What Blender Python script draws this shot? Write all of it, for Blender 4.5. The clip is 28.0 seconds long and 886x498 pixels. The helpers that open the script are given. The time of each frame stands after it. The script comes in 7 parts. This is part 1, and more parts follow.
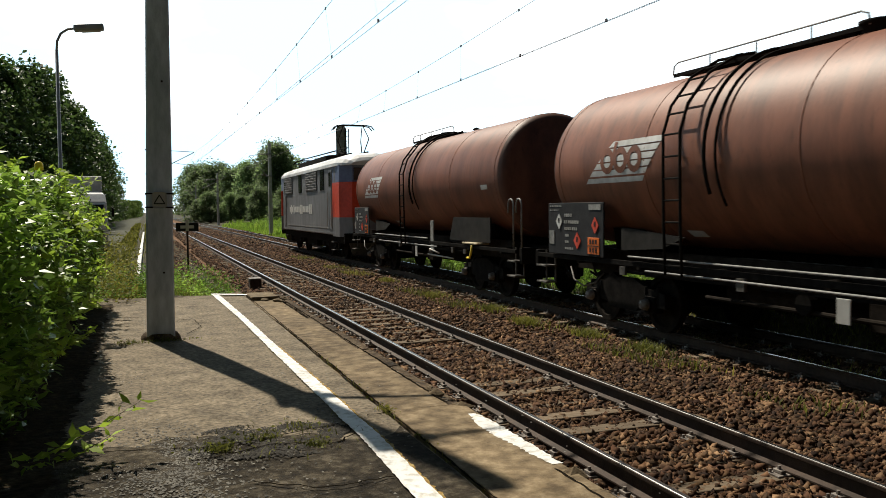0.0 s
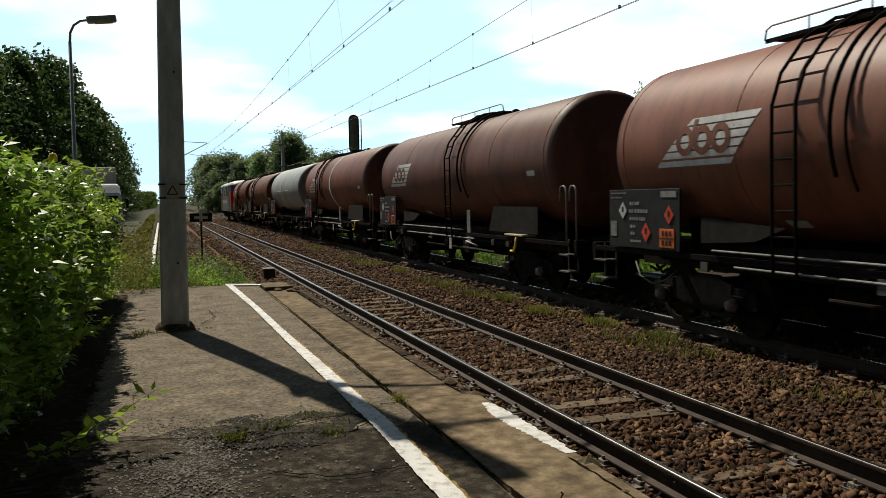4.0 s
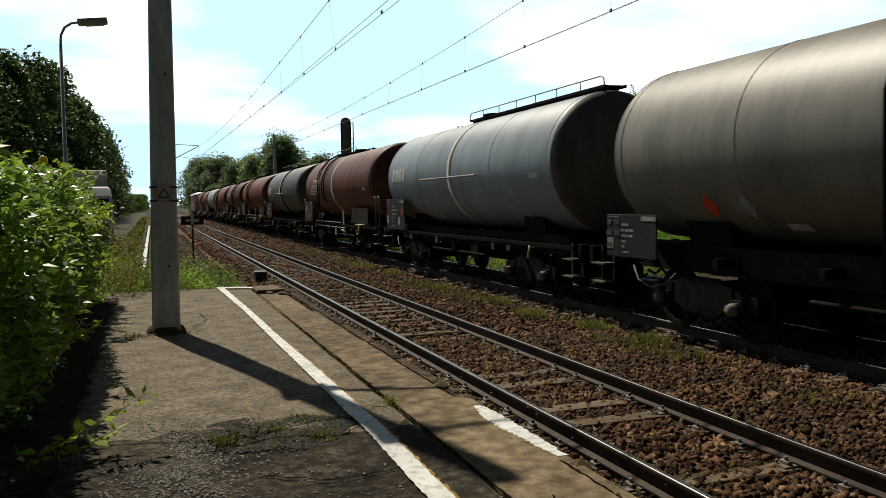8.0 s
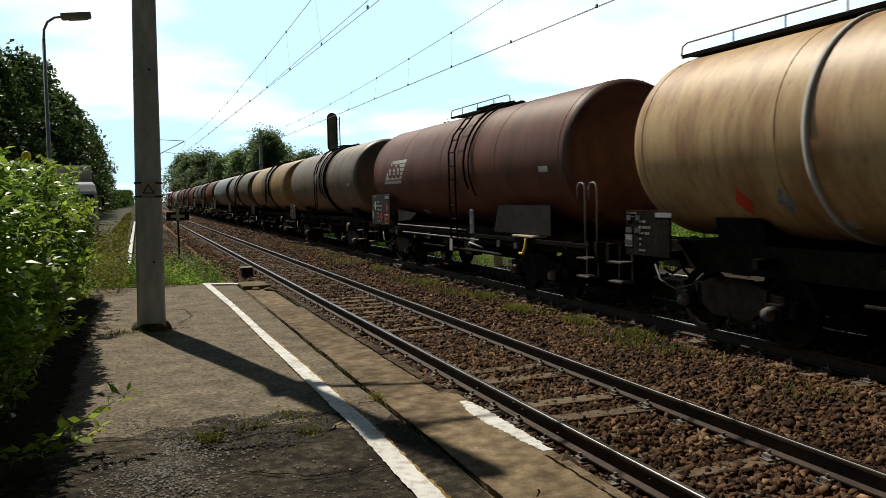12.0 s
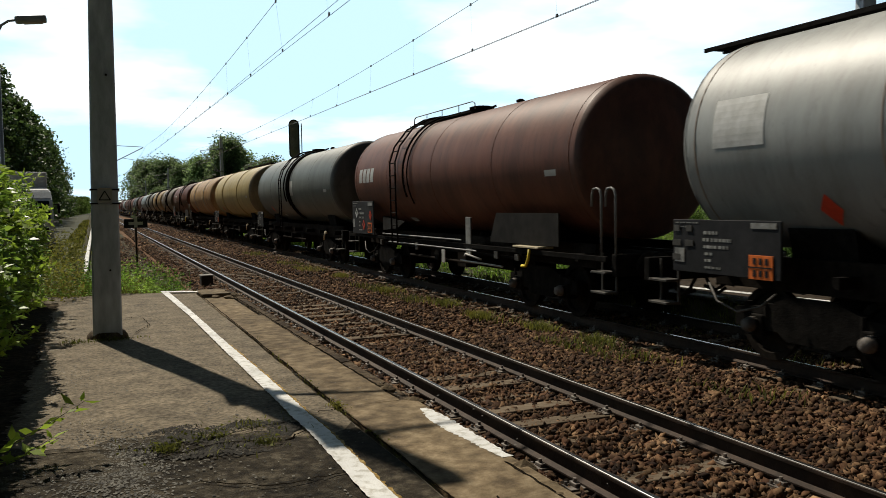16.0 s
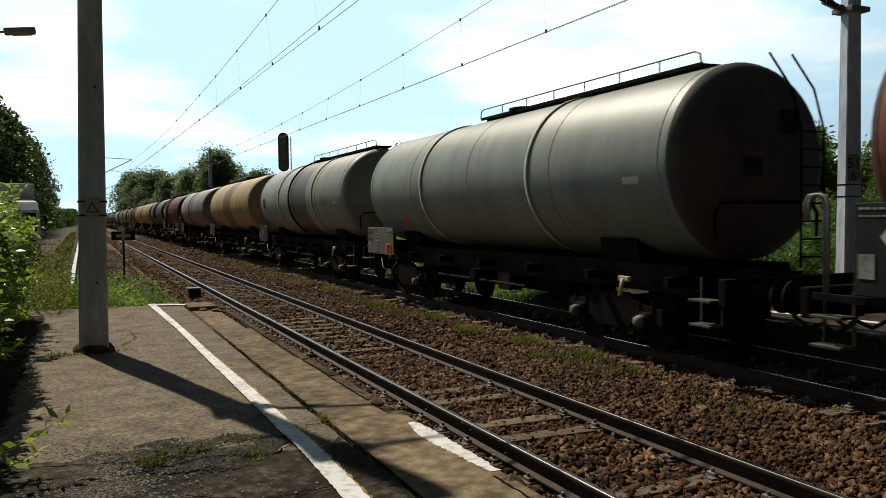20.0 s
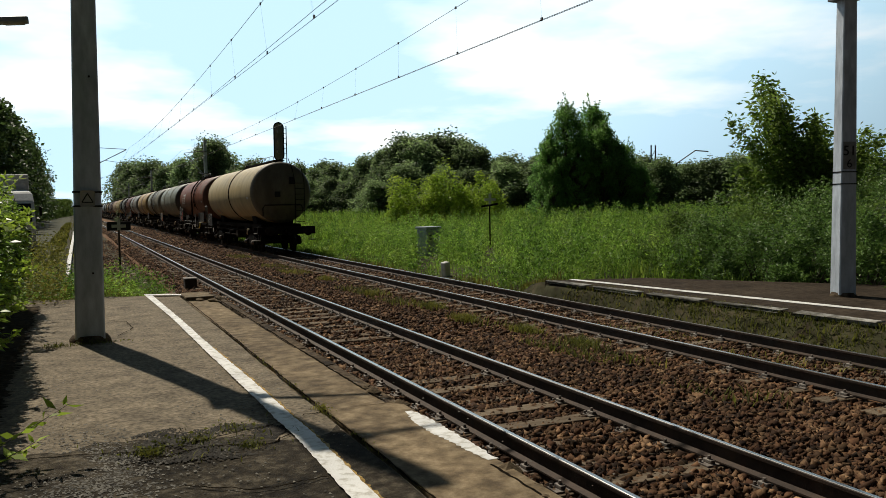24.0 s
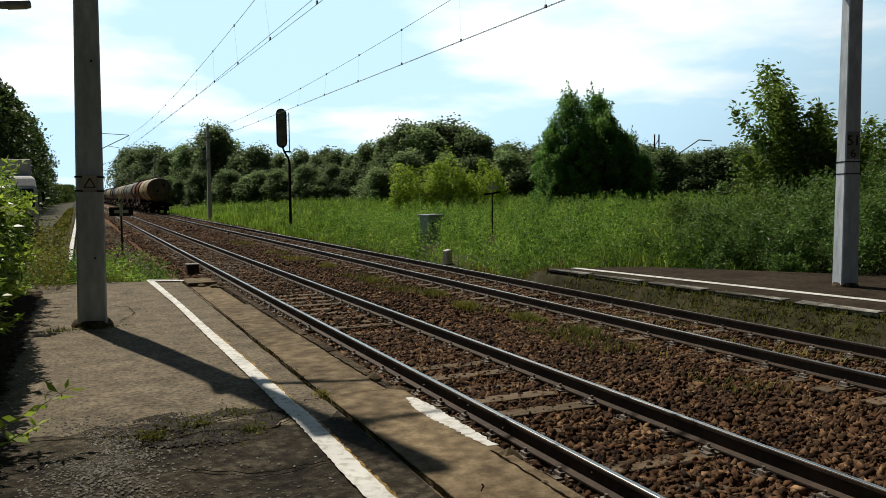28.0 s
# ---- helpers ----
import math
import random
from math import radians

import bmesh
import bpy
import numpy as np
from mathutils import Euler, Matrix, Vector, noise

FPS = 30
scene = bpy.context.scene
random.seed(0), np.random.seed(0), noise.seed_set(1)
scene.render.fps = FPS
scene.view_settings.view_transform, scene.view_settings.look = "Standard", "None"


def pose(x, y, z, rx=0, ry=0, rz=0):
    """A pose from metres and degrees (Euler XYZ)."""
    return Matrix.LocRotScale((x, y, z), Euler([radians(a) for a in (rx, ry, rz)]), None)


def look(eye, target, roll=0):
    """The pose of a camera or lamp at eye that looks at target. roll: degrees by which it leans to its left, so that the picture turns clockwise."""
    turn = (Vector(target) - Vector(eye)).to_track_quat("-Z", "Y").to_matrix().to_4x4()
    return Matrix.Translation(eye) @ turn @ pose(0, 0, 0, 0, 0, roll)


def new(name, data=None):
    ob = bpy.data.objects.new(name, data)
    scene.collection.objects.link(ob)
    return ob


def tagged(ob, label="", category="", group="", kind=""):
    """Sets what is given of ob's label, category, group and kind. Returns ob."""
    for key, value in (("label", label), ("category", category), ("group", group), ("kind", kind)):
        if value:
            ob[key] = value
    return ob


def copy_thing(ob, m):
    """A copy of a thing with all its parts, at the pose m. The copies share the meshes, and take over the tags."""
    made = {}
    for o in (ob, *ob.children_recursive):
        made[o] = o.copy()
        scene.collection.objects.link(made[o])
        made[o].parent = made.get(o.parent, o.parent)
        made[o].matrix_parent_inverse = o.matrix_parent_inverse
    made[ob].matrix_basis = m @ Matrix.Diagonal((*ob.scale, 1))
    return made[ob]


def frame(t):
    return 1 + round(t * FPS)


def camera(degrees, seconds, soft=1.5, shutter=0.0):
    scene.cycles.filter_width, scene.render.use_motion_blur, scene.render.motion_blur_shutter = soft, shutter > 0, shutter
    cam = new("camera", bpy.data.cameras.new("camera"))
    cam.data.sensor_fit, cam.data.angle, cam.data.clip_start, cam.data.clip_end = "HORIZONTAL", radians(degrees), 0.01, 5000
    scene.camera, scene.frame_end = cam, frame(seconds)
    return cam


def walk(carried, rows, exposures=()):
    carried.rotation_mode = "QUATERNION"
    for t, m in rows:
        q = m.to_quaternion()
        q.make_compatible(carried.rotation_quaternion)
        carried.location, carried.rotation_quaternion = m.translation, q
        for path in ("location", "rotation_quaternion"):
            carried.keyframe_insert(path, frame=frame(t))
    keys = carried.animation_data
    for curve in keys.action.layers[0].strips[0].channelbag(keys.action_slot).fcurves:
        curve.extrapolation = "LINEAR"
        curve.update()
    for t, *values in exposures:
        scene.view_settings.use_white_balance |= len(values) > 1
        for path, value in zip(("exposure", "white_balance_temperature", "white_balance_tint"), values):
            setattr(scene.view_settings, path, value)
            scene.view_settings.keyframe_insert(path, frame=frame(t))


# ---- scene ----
cam = camera(56.0, 28.0, soft=0.56, shutter=0.08)
PATH = [
    (0.0, pose(-0.029, 0.002, 2.103, 87.24, 0.67, -19.69)),
    (0.5, pose(-0.027, 0.010, 2.101, 87.16, 0.95, -18.63)),
    (1.0, pose(-0.019, 0.013, 2.103, 87.28, 1.10, -18.24)),
    (1.5, pose(-0.025, 0.013, 2.100, 87.00, 1.24, -18.39)),
    (2.0, pose(-0.022, 0.017, 2.099, 87.04, 1.17, -18.69)),
    (2.5, pose(-0.016, 0.025, 2.101, 86.84, 1.29, -18.73)),
    (3.0, pose(-0.014, 0.029, 2.103, 86.24, 1.34, -18.50)),
    (3.5, pose(-0.014, 0.024, 2.097, 86.53, 1.08, -18.72)),
    (5.5, pose(-0.009, 0.025, 2.099, 86.41, 1.00, -19.00)),
    (6.0, pose(-0.014, 0.022, 2.099, 86.47, 0.97, -19.44)),
    (6.5, pose(-0.010, 0.029, 2.101, 86.67, 1.01, -19.38)),
    (7.0, pose(-0.008, 0.022, 2.101, 86.60, 0.86, -19.34)),
    (7.5, pose(-0.008, 0.022, 2.097, 86.70, 0.98, -19.54)),
    (8.0, pose(-0.011, 0.021, 2.099, 86.71, 1.00, -19.33)),
    (8.5, pose(-0.005, 0.025, 2.099, 86.39, 1.35, -19.71)),
    (9.0, pose(-0.006, 0.023, 2.099, 86.52, 1.17, -19.44)),
    (9.5, pose(-0.006, 0.018, 2.101, 86.97, 1.02, -19.78)),
    (10.0, pose(-0.006, 0.015, 2.107, 86.88, 0.99, -19.79)),
    (10.5, pose(-0.011, 0.011, 2.103, 86.74, 1.24, -19.50)),
    (11.0, pose(-0.007, 0.016, 2.103, 86.77, 1.04, -19.59)),
    (11.5, pose(-0.001, 0.020, 2.098, 86.43, 1.05, -19.67)),
    (12.0, pose(-0.002, 0.011, 2.102, 86.38, 1.04, -20.22)),
    (12.5, pose(0.002, 0.010, 2.107, 86.69, 1.19, -20.95)),
    (13.0, pose(0.014, 0.000, 2.105, 86.74, 1.05, -21.77)),
    (13.5, pose(0.012, -0.006, 2.107, 86.95, 0.91, -22.87)),
    (15.5, pose(0.017, -0.011, 2.101, 86.95, 0.88, -22.86)),
    (16.0, pose(0.018, -0.006, 2.103, 86.83, 0.96, -22.76)),
    (16.5, pose(0.006, -0.007, 2.101, 87.30, 0.77, -22.67)),
    (17.0, pose(0.008, -0.008, 2.102, 86.99, 0.64, -22.58)),
    (17.5, pose(0.005, -0.000, 2.099, 86.96, 0.80, -22.44)),
    (18.0, pose(0.006, -0.014, 2.100, 87.09, 0.80, -22.43)),
    (18.5, pose(0.005, -0.012, 2.103, 87.03, 0.65, -22.93)),
    (19.0, pose(0.011, -0.011, 2.109, 87.04, 0.71, -22.86)),
    (19.5, pose(0.011, -0.014, 2.106, 87.42, 0.82, -23.01)),
    (20.0, pose(0.017, -0.011, 2.100, 87.77, 0.69, -23.51)),
    (20.5, pose(0.006, -0.017, 2.103, 87.71, 0.52, -23.85)),
    (21.0, pose(0.005, -0.020, 2.107, 87.70, 0.80, -23.91)),
    (21.5, pose(0.014, -0.024, 2.107, 87.70, 0.75, -24.15)),
    (23.5, pose(0.015, -0.006, 2.102, 87.06, 0.93, -23.87)),
    (24.0, pose(0.014, -0.007, 2.102, 87.01, 0.91, -23.79)),
    (24.5, pose(0.018, -0.006, 2.097, 87.08, 1.07, -23.79)),
    (25.0, pose(0.015, -0.016, 2.100, 86.69, 1.05, -23.73)),
    (25.5, pose(0.017, -0.005, 2.099, 86.63, 0.84, -23.88)),
    (26.0, pose(0.019, -0.017, 2.101, 86.47, 0.75, -24.13)),
    (26.5, pose(0.011, -0.025, 2.097, 86.35, 0.75, -23.42)),
    (27.0, pose(0.016, -0.025, 2.102, 86.30, 0.50, -23.73)),
    (27.5, pose(0.018, -0.008, 2.093, 86.28, 0.38, -24.06)),
    (28.0, pose(0.020, -0.009, 2.091, 86.19, 0.54, -23.61)),
]
walk(cam, PATH, [(0.0, 0.35), (0.5, 0.17), (1.0, -0.01), (1.6, -0.15), (14.0, -0.15), (28.0, -0.24)])

# ---------------------------------------------------------------- light
SUN_TO = Vector((-0.228, 0.974, 0.0)).normalized()
SUN_EL = radians(49.0)

world = bpy.data.worlds.new("sky")
world.use_nodes = True
scene.world = world
wn, wl = world.node_tree.nodes, world.node_tree.links
wn.clear()
w_out = wn.new("ShaderNodeOutputWorld")
w_bg = wn.new("ShaderNodeBackground")
w_bg.inputs["Strength"].default_value = 0.05
w_sky = wn.new("ShaderNodeTexSky")
w_sky.sky_type = "NISHITA"
w_sky.sun_disc = False
w_sky.sun_elevation = SUN_EL
w_sky.sun_rotation = math.atan2(SUN_TO.x, SUN_TO.y)
w_sky.dust_density = 0.1
w_sky.air_density = 0.13
w_co = wn.new("ShaderNodeTexCoord")
w_sep = wn.new("ShaderNodeSeparateXYZ")
w_add = wn.new("ShaderNodeMath")
w_add.operation = "ADD"
w_add.inputs[1].default_value = 0.16
w_max = wn.new("ShaderNodeMath")
w_max.operation = "MAXIMUM"
w_max.inputs[1].default_value = 0.05
w_inv = wn.new("ShaderNodeMath")
w_inv.operation = "DIVIDE"
w_inv.inputs[0].default_value = 1.0
w_vec = wn.new("ShaderNodeVectorMath")
w_vec.operation = "SCALE"
w_noise = wn.new("ShaderNodeTexNoise")
w_noise.inputs["Scale"].default_value = 0.75
w_noise.inputs["Detail"].default_value = 7.0
w_noise.inputs["Roughness"].default_value = 0.52
w_map = wn.new("ShaderNodeMapping")
w_map.inputs["Location"].default_value = (3.1, 0.4, 0.0)
w_map.inputs["Scale"].default_value = (1.0, 1.0, 2.2)
w_ramp = wn.new("ShaderNodeValToRGB")
w_ramp.color_ramp.elements[0].position = 0.50
w_ramp.color_ramp.elements[1].position = 0.72
w_mix = wn.new("ShaderNodeMix")
w_mix.data_type = "RGBA"
w_ramp.color_ramp.elements[0].color = (0.72, 0.72, 0.72, 1)
# haze and cloud are brighter towards the sun
w_dot = wn.new("ShaderNodeVectorMath")
w_dot.operation = "DOT_PRODUCT"
w_dot.inputs[1].default_value = (SUN_TO.x * math.cos(SUN_EL), SUN_TO.y * math.cos(SUN_EL), math.sin(SUN_EL))
w_glow = wn.new("ShaderNodeMapRange")
w_glow.interpolation_type = "SMOOTHSTEP"
w_glow.inputs[1].default_value, w_glow.inputs[2].default_value = 0.0, 0.60
w_glow.inputs[3].default_value, w_glow.inputs[4].default_value = 0.7, 33.0
w_haze = wn.new("ShaderNodeVectorMath")
w_haze.operation = "SCALE"
w_tint = wn.new("ShaderNodeMix")
w_tint.data_type = "RGBA"
w_tint.inputs[6].default_value = (0.64, 0.92, 1.08, 1)
w_tint.inputs[7].default_value = (1.0, 1.0, 0.98, 1)
w_lump = wn.new("ShaderNodeMapRange")
w_lump.inputs[1].default_value, w_lump.inputs[2].default_value = 0.50, 0.64
wl.new(w_noise.outputs[0], w_lump.inputs[0])
wl.new(w_lump.outputs[0], w_tint.inputs[0])
wl.new(w_tint.outputs[2], w_haze.inputs[0])
wl.new(w_co.outputs["Generated"], w_dot.inputs[0])
wl.new(w_dot.outputs["Value"], w_glow.inputs[0])
wl.new(w_glow.outputs[0], w_haze.inputs["Scale"])
wl.new(w_haze.outputs[0], w_mix.inputs[7])
wl.new(w_co.outputs["Generated"], w_sep.inputs[0])
wl.new(w_sep.outputs["Z"], w_add.inputs[0])
wl.new(w_add.outputs[0], w_max.inputs[0])
wl.new(w_max.outputs[0], w_inv.inputs[1])
wl.new(w_co.outputs["Generated"], w_vec.inputs[0])
wl.new(w_inv.outputs[0], w_vec.inputs["Scale"])
wl.new(w_vec.outputs[0], w_map.inputs[0])
wl.new(w_map.outputs[0], w_noise.inputs["Vector"])
wl.new(w_noise.outputs[0], w_ramp.inputs[0])
# the haze thins out overhead
w_thin = wn.new("ShaderNodeMapRange")
w_thin.inputs[1].default_value, w_thin.inputs[2].default_value = 0.27, 0.44
w_thin.inputs[3].default_value, w_thin.inputs[4].default_value = 1.0, 0.06
w_fac = wn.new("ShaderNodeMath")
w_fac.operation = "MULTIPLY"
wl.new(w_sep.outputs["Z"], w_thin.inputs[0])
wl.new(w_thin.outputs[0], w_fac.inputs[0])
wl.new(w_ramp.outputs["Color"], w_fac.inputs[1])
wl.new(w_fac.outputs[0], w_mix.inputs[0])
wl.new(w_sky.outputs[0], w_mix.inputs[6])
wl.new(w_mix.outputs[2], w_bg.inputs["Color"])
wl.new(w_bg.outputs[0], w_out.inputs["Surface"])

sun = new("sun", bpy.data.lights.new("sun", "SUN"))
sun.data.energy = 5.0
sun.data.angle = radians(0.55)
sun.data.color = (1.0, 0.92, 0.78)
sun_from = Vector((SUN_TO.x * math.cos(SUN_EL), SUN_TO.y * math.cos(SUN_EL), math.sin(SUN_EL))) * 200
sun.matrix_world = look(sun_from, (0, 0, 0))


# ---------------------------------------------------------------- materials
def mat(name, cols, scale=6.0, rough=0.7, metal=0.0, bump=0.15, bscale=50.0, stretch=(1, 1, 1), big=0.35,
        rnd=0.0, island=0.0, leaf=0.0, spec=0.4, coat=0.0):
    """A surface of two or three colours mixed by noise at two scales, with fine relief."""
    m = bpy.data.materials.new(name)
    m.use_nodes = True
    n, l = m.node_tree.nodes, m.node_tree.links
    b = n["Principled BSDF"]
    b.inputs["Roughness"].default_value = rough
    b.inputs["Metallic"].default_value = metal
    b.inputs["Specular IOR Level"].default_value = spec
    b.inputs["Coat Weight"].default_value = coat
    co = n.new("ShaderNodeTexCoord")
    mp = n.new("ShaderNodeMapping")
    mp.inputs["Scale"].default_value = stretch
    l.new(co.outputs["Object"], mp.inputs[0])
    no = n.new("ShaderNodeTexNoise")
    no.inputs["Scale"].default_value = scale
    no.inputs["Detail"].default_value = 6.0
    no.inputs["Roughness"].default_value = 0.6
    l.new(mp.outputs[0], no.inputs["Vector"])
    rp = n.new("ShaderNodeValToRGB")
    e = rp.color_ramp.elements
    e[0].position, e[1].position = 0.32, 0.68
    e[0].color, e[1].color = (*cols[0], 1), (*cols[-1], 1)
    if len(cols) == 3:
        mid = e.new(0.5)
        mid.color = (*cols[1], 1)
    l.new(no.outputs[0], rp.inputs[0])
    lo = n.new("ShaderNodeTexNoise")
    lo.inputs["Scale"].default_value = scale * 0.14
    lo.inputs["Detail"].default_value = 3.0
    l.new(mp.outputs[0], lo.inputs["Vector"])
    hv = n.new("ShaderNodeHueSaturation")
    l.new(rp.outputs[0], hv.inputs["Color"])
    mr = n.new("ShaderNodeMapRange")
    mr.inputs[1].default_value, mr.inputs[2].default_value = 0.3, 0.7
    mr.inputs[3].default_value, mr.inputs[4].default_value = 1.0 - big, 1.0 + big
    l.new(lo.outputs[0], mr.inputs[0])
    val = mr.outputs[0]
    for amount, kind, out in ((rnd, "ShaderNodeObjectInfo", "Random"), (island, "ShaderNodeNewGeometry", "Random Per Island")):
        if amount:
            g = n.new(kind)
            r2 = n.new("ShaderNodeMapRange")
            r2.inputs[3].default_value, r2.inputs[4].default_value = 1.0 - amount, 1.0 + amount
            l.new(g.outputs[out], r2.inputs[0])
            mu = n.new("ShaderNodeMath")
            mu.operation = "MULTIPLY"
            l.new(val, mu.inputs[0])
            l.new(r2.outputs[0], mu.inputs[1])
            val = mu.outputs[0]
    l.new(val, hv.inputs["Value"])
    l.new(hv.outputs[0], b.inputs["Base Color"])
    if bump:
        fine = n.new("ShaderNodeTexNoise")
        fine.inputs["Scale"].default_value = bscale
        fine.inputs["Detail"].default_value = 4.0
        l.new(mp.outputs[0], fine.inputs["Vector"])
        bp = n.new("ShaderNodeBump")
        bp.inputs["Strength"].default_value = bump
        bp.inputs["Distance"].default_value = 0.02
        l.new(fine.outputs[0], bp.inputs["Height"])
        l.new(bp.outputs[0], b.inputs["Normal"])
    if leaf:
        tr = n.new("ShaderNodeBsdfTranslucent")
        l.new(hv.outputs[0], tr.inputs["Color"])
        mx = n.new("ShaderNodeMixShader")
        mx.inputs[0].default_value = leaf
        l.new(b.outputs[0], mx.inputs[1])
        l.new(tr.outputs[0], mx.inputs[2])
        l.new(mx.outputs[0], n["Material Output"].inputs["Surface"])
    return m


def plain(name, c, rough=0.5, metal=0.0, var=0.12):
    return mat(name, [tuple(v * (1 - var) for v in c), tuple(min(1, v * (1 + var)) for v in c)], 9.0, rough, metal, 0.05, 80, big=var)


def tank_mat(name, base, worn, dirt, stain=None, stain_col=(0.03, 0.022, 0.016), amount=0.5, gloss=0.8, depth=0.66):
    """Tank paint: fading, vertical run-down streaks, rust specks, and a spill band between two places along the tank."""
    base, worn, dirt = (tuple(v * depth for v in c) for c in (base, worn, dirt))
    m = mat(name, [base, worn], 1.3, 0.52, 0.0, 0.05, 30, (1, 1, 0.45), 0.18, spec=gloss)
    n, l = m.node_tree.nodes, m.node_tree.links
    b = n["Principled BSDF"]
    hv = next(x for x in n if x.bl_idname == "ShaderNodeHueSaturation")
    col = hv.outputs[0]
    co = n.new("ShaderNodeTexCoord")

    def layer(colour, fac):
        nonlocal col
        mx = n.new("ShaderNodeMix")
        mx.data_type = "RGBA"
        mx.inputs[7].default_value = (*colour, 1)
        l.new(col, mx.inputs[6])
        l.new(fac, mx.inputs[0])
        col = mx.outputs[2]

    def noise_fac(scale, stretch, lo, hi, top):
        mp = n.new("ShaderNodeMapping")
        mp.inputs["Scale"].default_value = stretch
        l.new(co.outputs["Object"], mp.inputs[0])
        no = n.new("ShaderNodeTexNoise")
        no.inputs["Scale"].default_value = scale
        no.inputs["Detail"].default_value = 8.0
        no.inputs["Roughness"].default_value = 0.65
        l.new(mp.outputs[0], no.inputs["Vector"])
        mr = n.new("ShaderNodeMapRange")
        mr.inputs[1].default_value, mr.inputs[2].default_value = lo, hi
        mr.inputs[3].default_value, mr.inputs[4].default_value = 0.0, top
        l.new(no.outputs[0], mr.inputs[0])
        return mr.outputs[0]

    layer(dirt, noise_fac(2.0, (0.6, 1.0, 0.30), 0.44, 0.64, 0.9 * amount))
    layer(dirt, noise_fac(5.0, (0.4, 1.2, 0.22), 0.50, 0.70, 0.75 * amount))
    layer(tuple(v * 0.4 for v in dirt), noise_fac(8.0, (1, 1, 0.5), 0.58, 0.74, 0.7 * amount))
    if stain:
        sp = n.new("ShaderNodeSeparateXYZ")
        l.new(co.outputs["Object"], sp.inputs[0])
        wob = noise_fac(1.5, (1, 0, 1), 0.3, 0.7, 0.25)
        ad = n.new("ShaderNodeMath")
        ad.operation = "ADD"
        l.new(sp.outputs["Y"], ad.inputs[0])
        l.new(wob, ad.inputs[1])
        cp = n.new("ShaderNodeMath")
        cp.operation = "COMPARE"
        cp.inputs[1].default_value = (stain[0] + stain[1]) / 2 + 0.12
        cp.inputs[2].default_value = abs(stain[1] - stain[0]) / 2
        l.new(ad.outputs[0], cp.inputs[0])
        ml = n.new("ShaderNodeMath")
        ml.operation = "MULTIPLY"
        ml.inputs[1].default_value = 0.85
        l.new(cp.outputs[0], ml.inputs[0])
        layer(stain_col, ml.outputs[0])
    l.new(col, b.inputs["Base Color"])
    return m


M = {}
M["asphalt"] = mat("asphalt", [(0.072, 0.058, 0.039), (0.162, 0.132, 0.091), (0.252, 0.204, 0.142)], 22, 0.9, 0, 0.4, 90, big=0.32, spec=0.15)
M["asphalt_old"] = mat("asphalt_old", [(0.015, 0.012, 0.009), (0.042, 0.034, 0.023), (0.105, 0.088, 0.063)], 11, 0.95, 0, 1.0, 70, big=0.45, spec=0.1)
M["asphalt_dark"] = mat("asphalt_dark", [(0.026, 0.019, 0.013), (0.062, 0.048, 0.035)], 9, 0.95, 0, 0.5, 60, big=0.35, spec=0.05)
M["concrete"] = mat("concrete", [(0.073, 0.053, 0.031), (0.150, 0.110, 0.064), (0.248, 0.191, 0.117)], 7, 0.9, 0, 0.5, 45, big=0.3, rnd=0.12, spec=0.15)
M["pole_concrete"] = mat("pole_concrete", [(0.366, 0.405, 0.455), (0.569, 0.616, 0.671)], 10, 0.85, 0, 0.25, 70, (1, 1, 0.3), 0.2, spec=0.15)
M["paint"] = mat("paint", [(0.425, 0.399, 0.340), (0.714, 0.705, 0.671), (0.748, 0.744, 0.722)], 14, 0.7, 0, 0.3, 60, big=0.15)
M["crack"] = mat("crack", [(0.006, 0.005, 0.004), (0.02, 0.016, 0.011)], 18, 1.0, 0, 0.3, 60, spec=0.0)
M["old_paint"] = mat("old_paint", [(0.146, 0.080, 0.022), (0.307, 0.197, 0.058), (0.438, 0.336, 0.146)], 26, 0.9, 0, 0.4, 60, spec=0.1)
M["edge_concrete"] = mat("edge_concrete", [(0.029, 0.020, 0.013), (0.077, 0.055, 0.035), (0.146, 0.113, 0.073)], 9, 0.95, 0, 0.8, 40, big=0.4, rnd=0.2, spec=0.1)
M["ballast"] = mat("ballast", [(0.045, 0.024, 0.011), (0.129, 0.065, 0.031), (0.273, 0.153, 0.078)], 16, 0.95, 0, 1.0, 14, big=0.25, spec=0.15)
M["stone"] = mat("stone", [(0.029, 0.012, 0.007), (0.070, 0.036, 0.018), (0.194, 0.121, 0.065)], 5, 0.9, 0, 0.2, 50, big=0.3, island=0.85, spec=0.15)
M["crumb"] = mat("crumb", [(0.022, 0.020, 0.018), (0.055, 0.050, 0.041)], 9, 0.95, 0, 0, 1, big=0.2, island=0.5, spec=0.15)
M["grit"] = mat("grit", [(0.073, 0.069, 0.062), (0.175, 0.164, 0.139)], 9, 0.9, 0, 0, 1, big=0.2, island=0.5, spec=0.2)
M["rail"] = mat("rail", [(0.028, 0.018, 0.012), (0.06, 0.038, 0.026)], 12, 0.75, 0.3, 0.25, 70)
M["railtop"] = mat("railtop", [(0.307, 0.299, 0.292), (0.438, 0.431, 0.416)], 5, 0.27, 1.0, 0.03, 60, (4, 0.2, 1), 0.08)
M["sleeper"] = mat("sleeper", [(0.073, 0.053, 0.034), (0.128, 0.095, 0.063), (0.182, 0.146, 0.102)], 8, 0.9, 0, 0.4, 40, (0.5, 3, 3), 0.2, rnd=0.25, spec=0.15)
M["plate"] = mat("plate", [(0.088, 0.073, 0.062), (0.197, 0.175, 0.153)], 14, 0.7, 0.3, 0.2, 60, rnd=0.2)
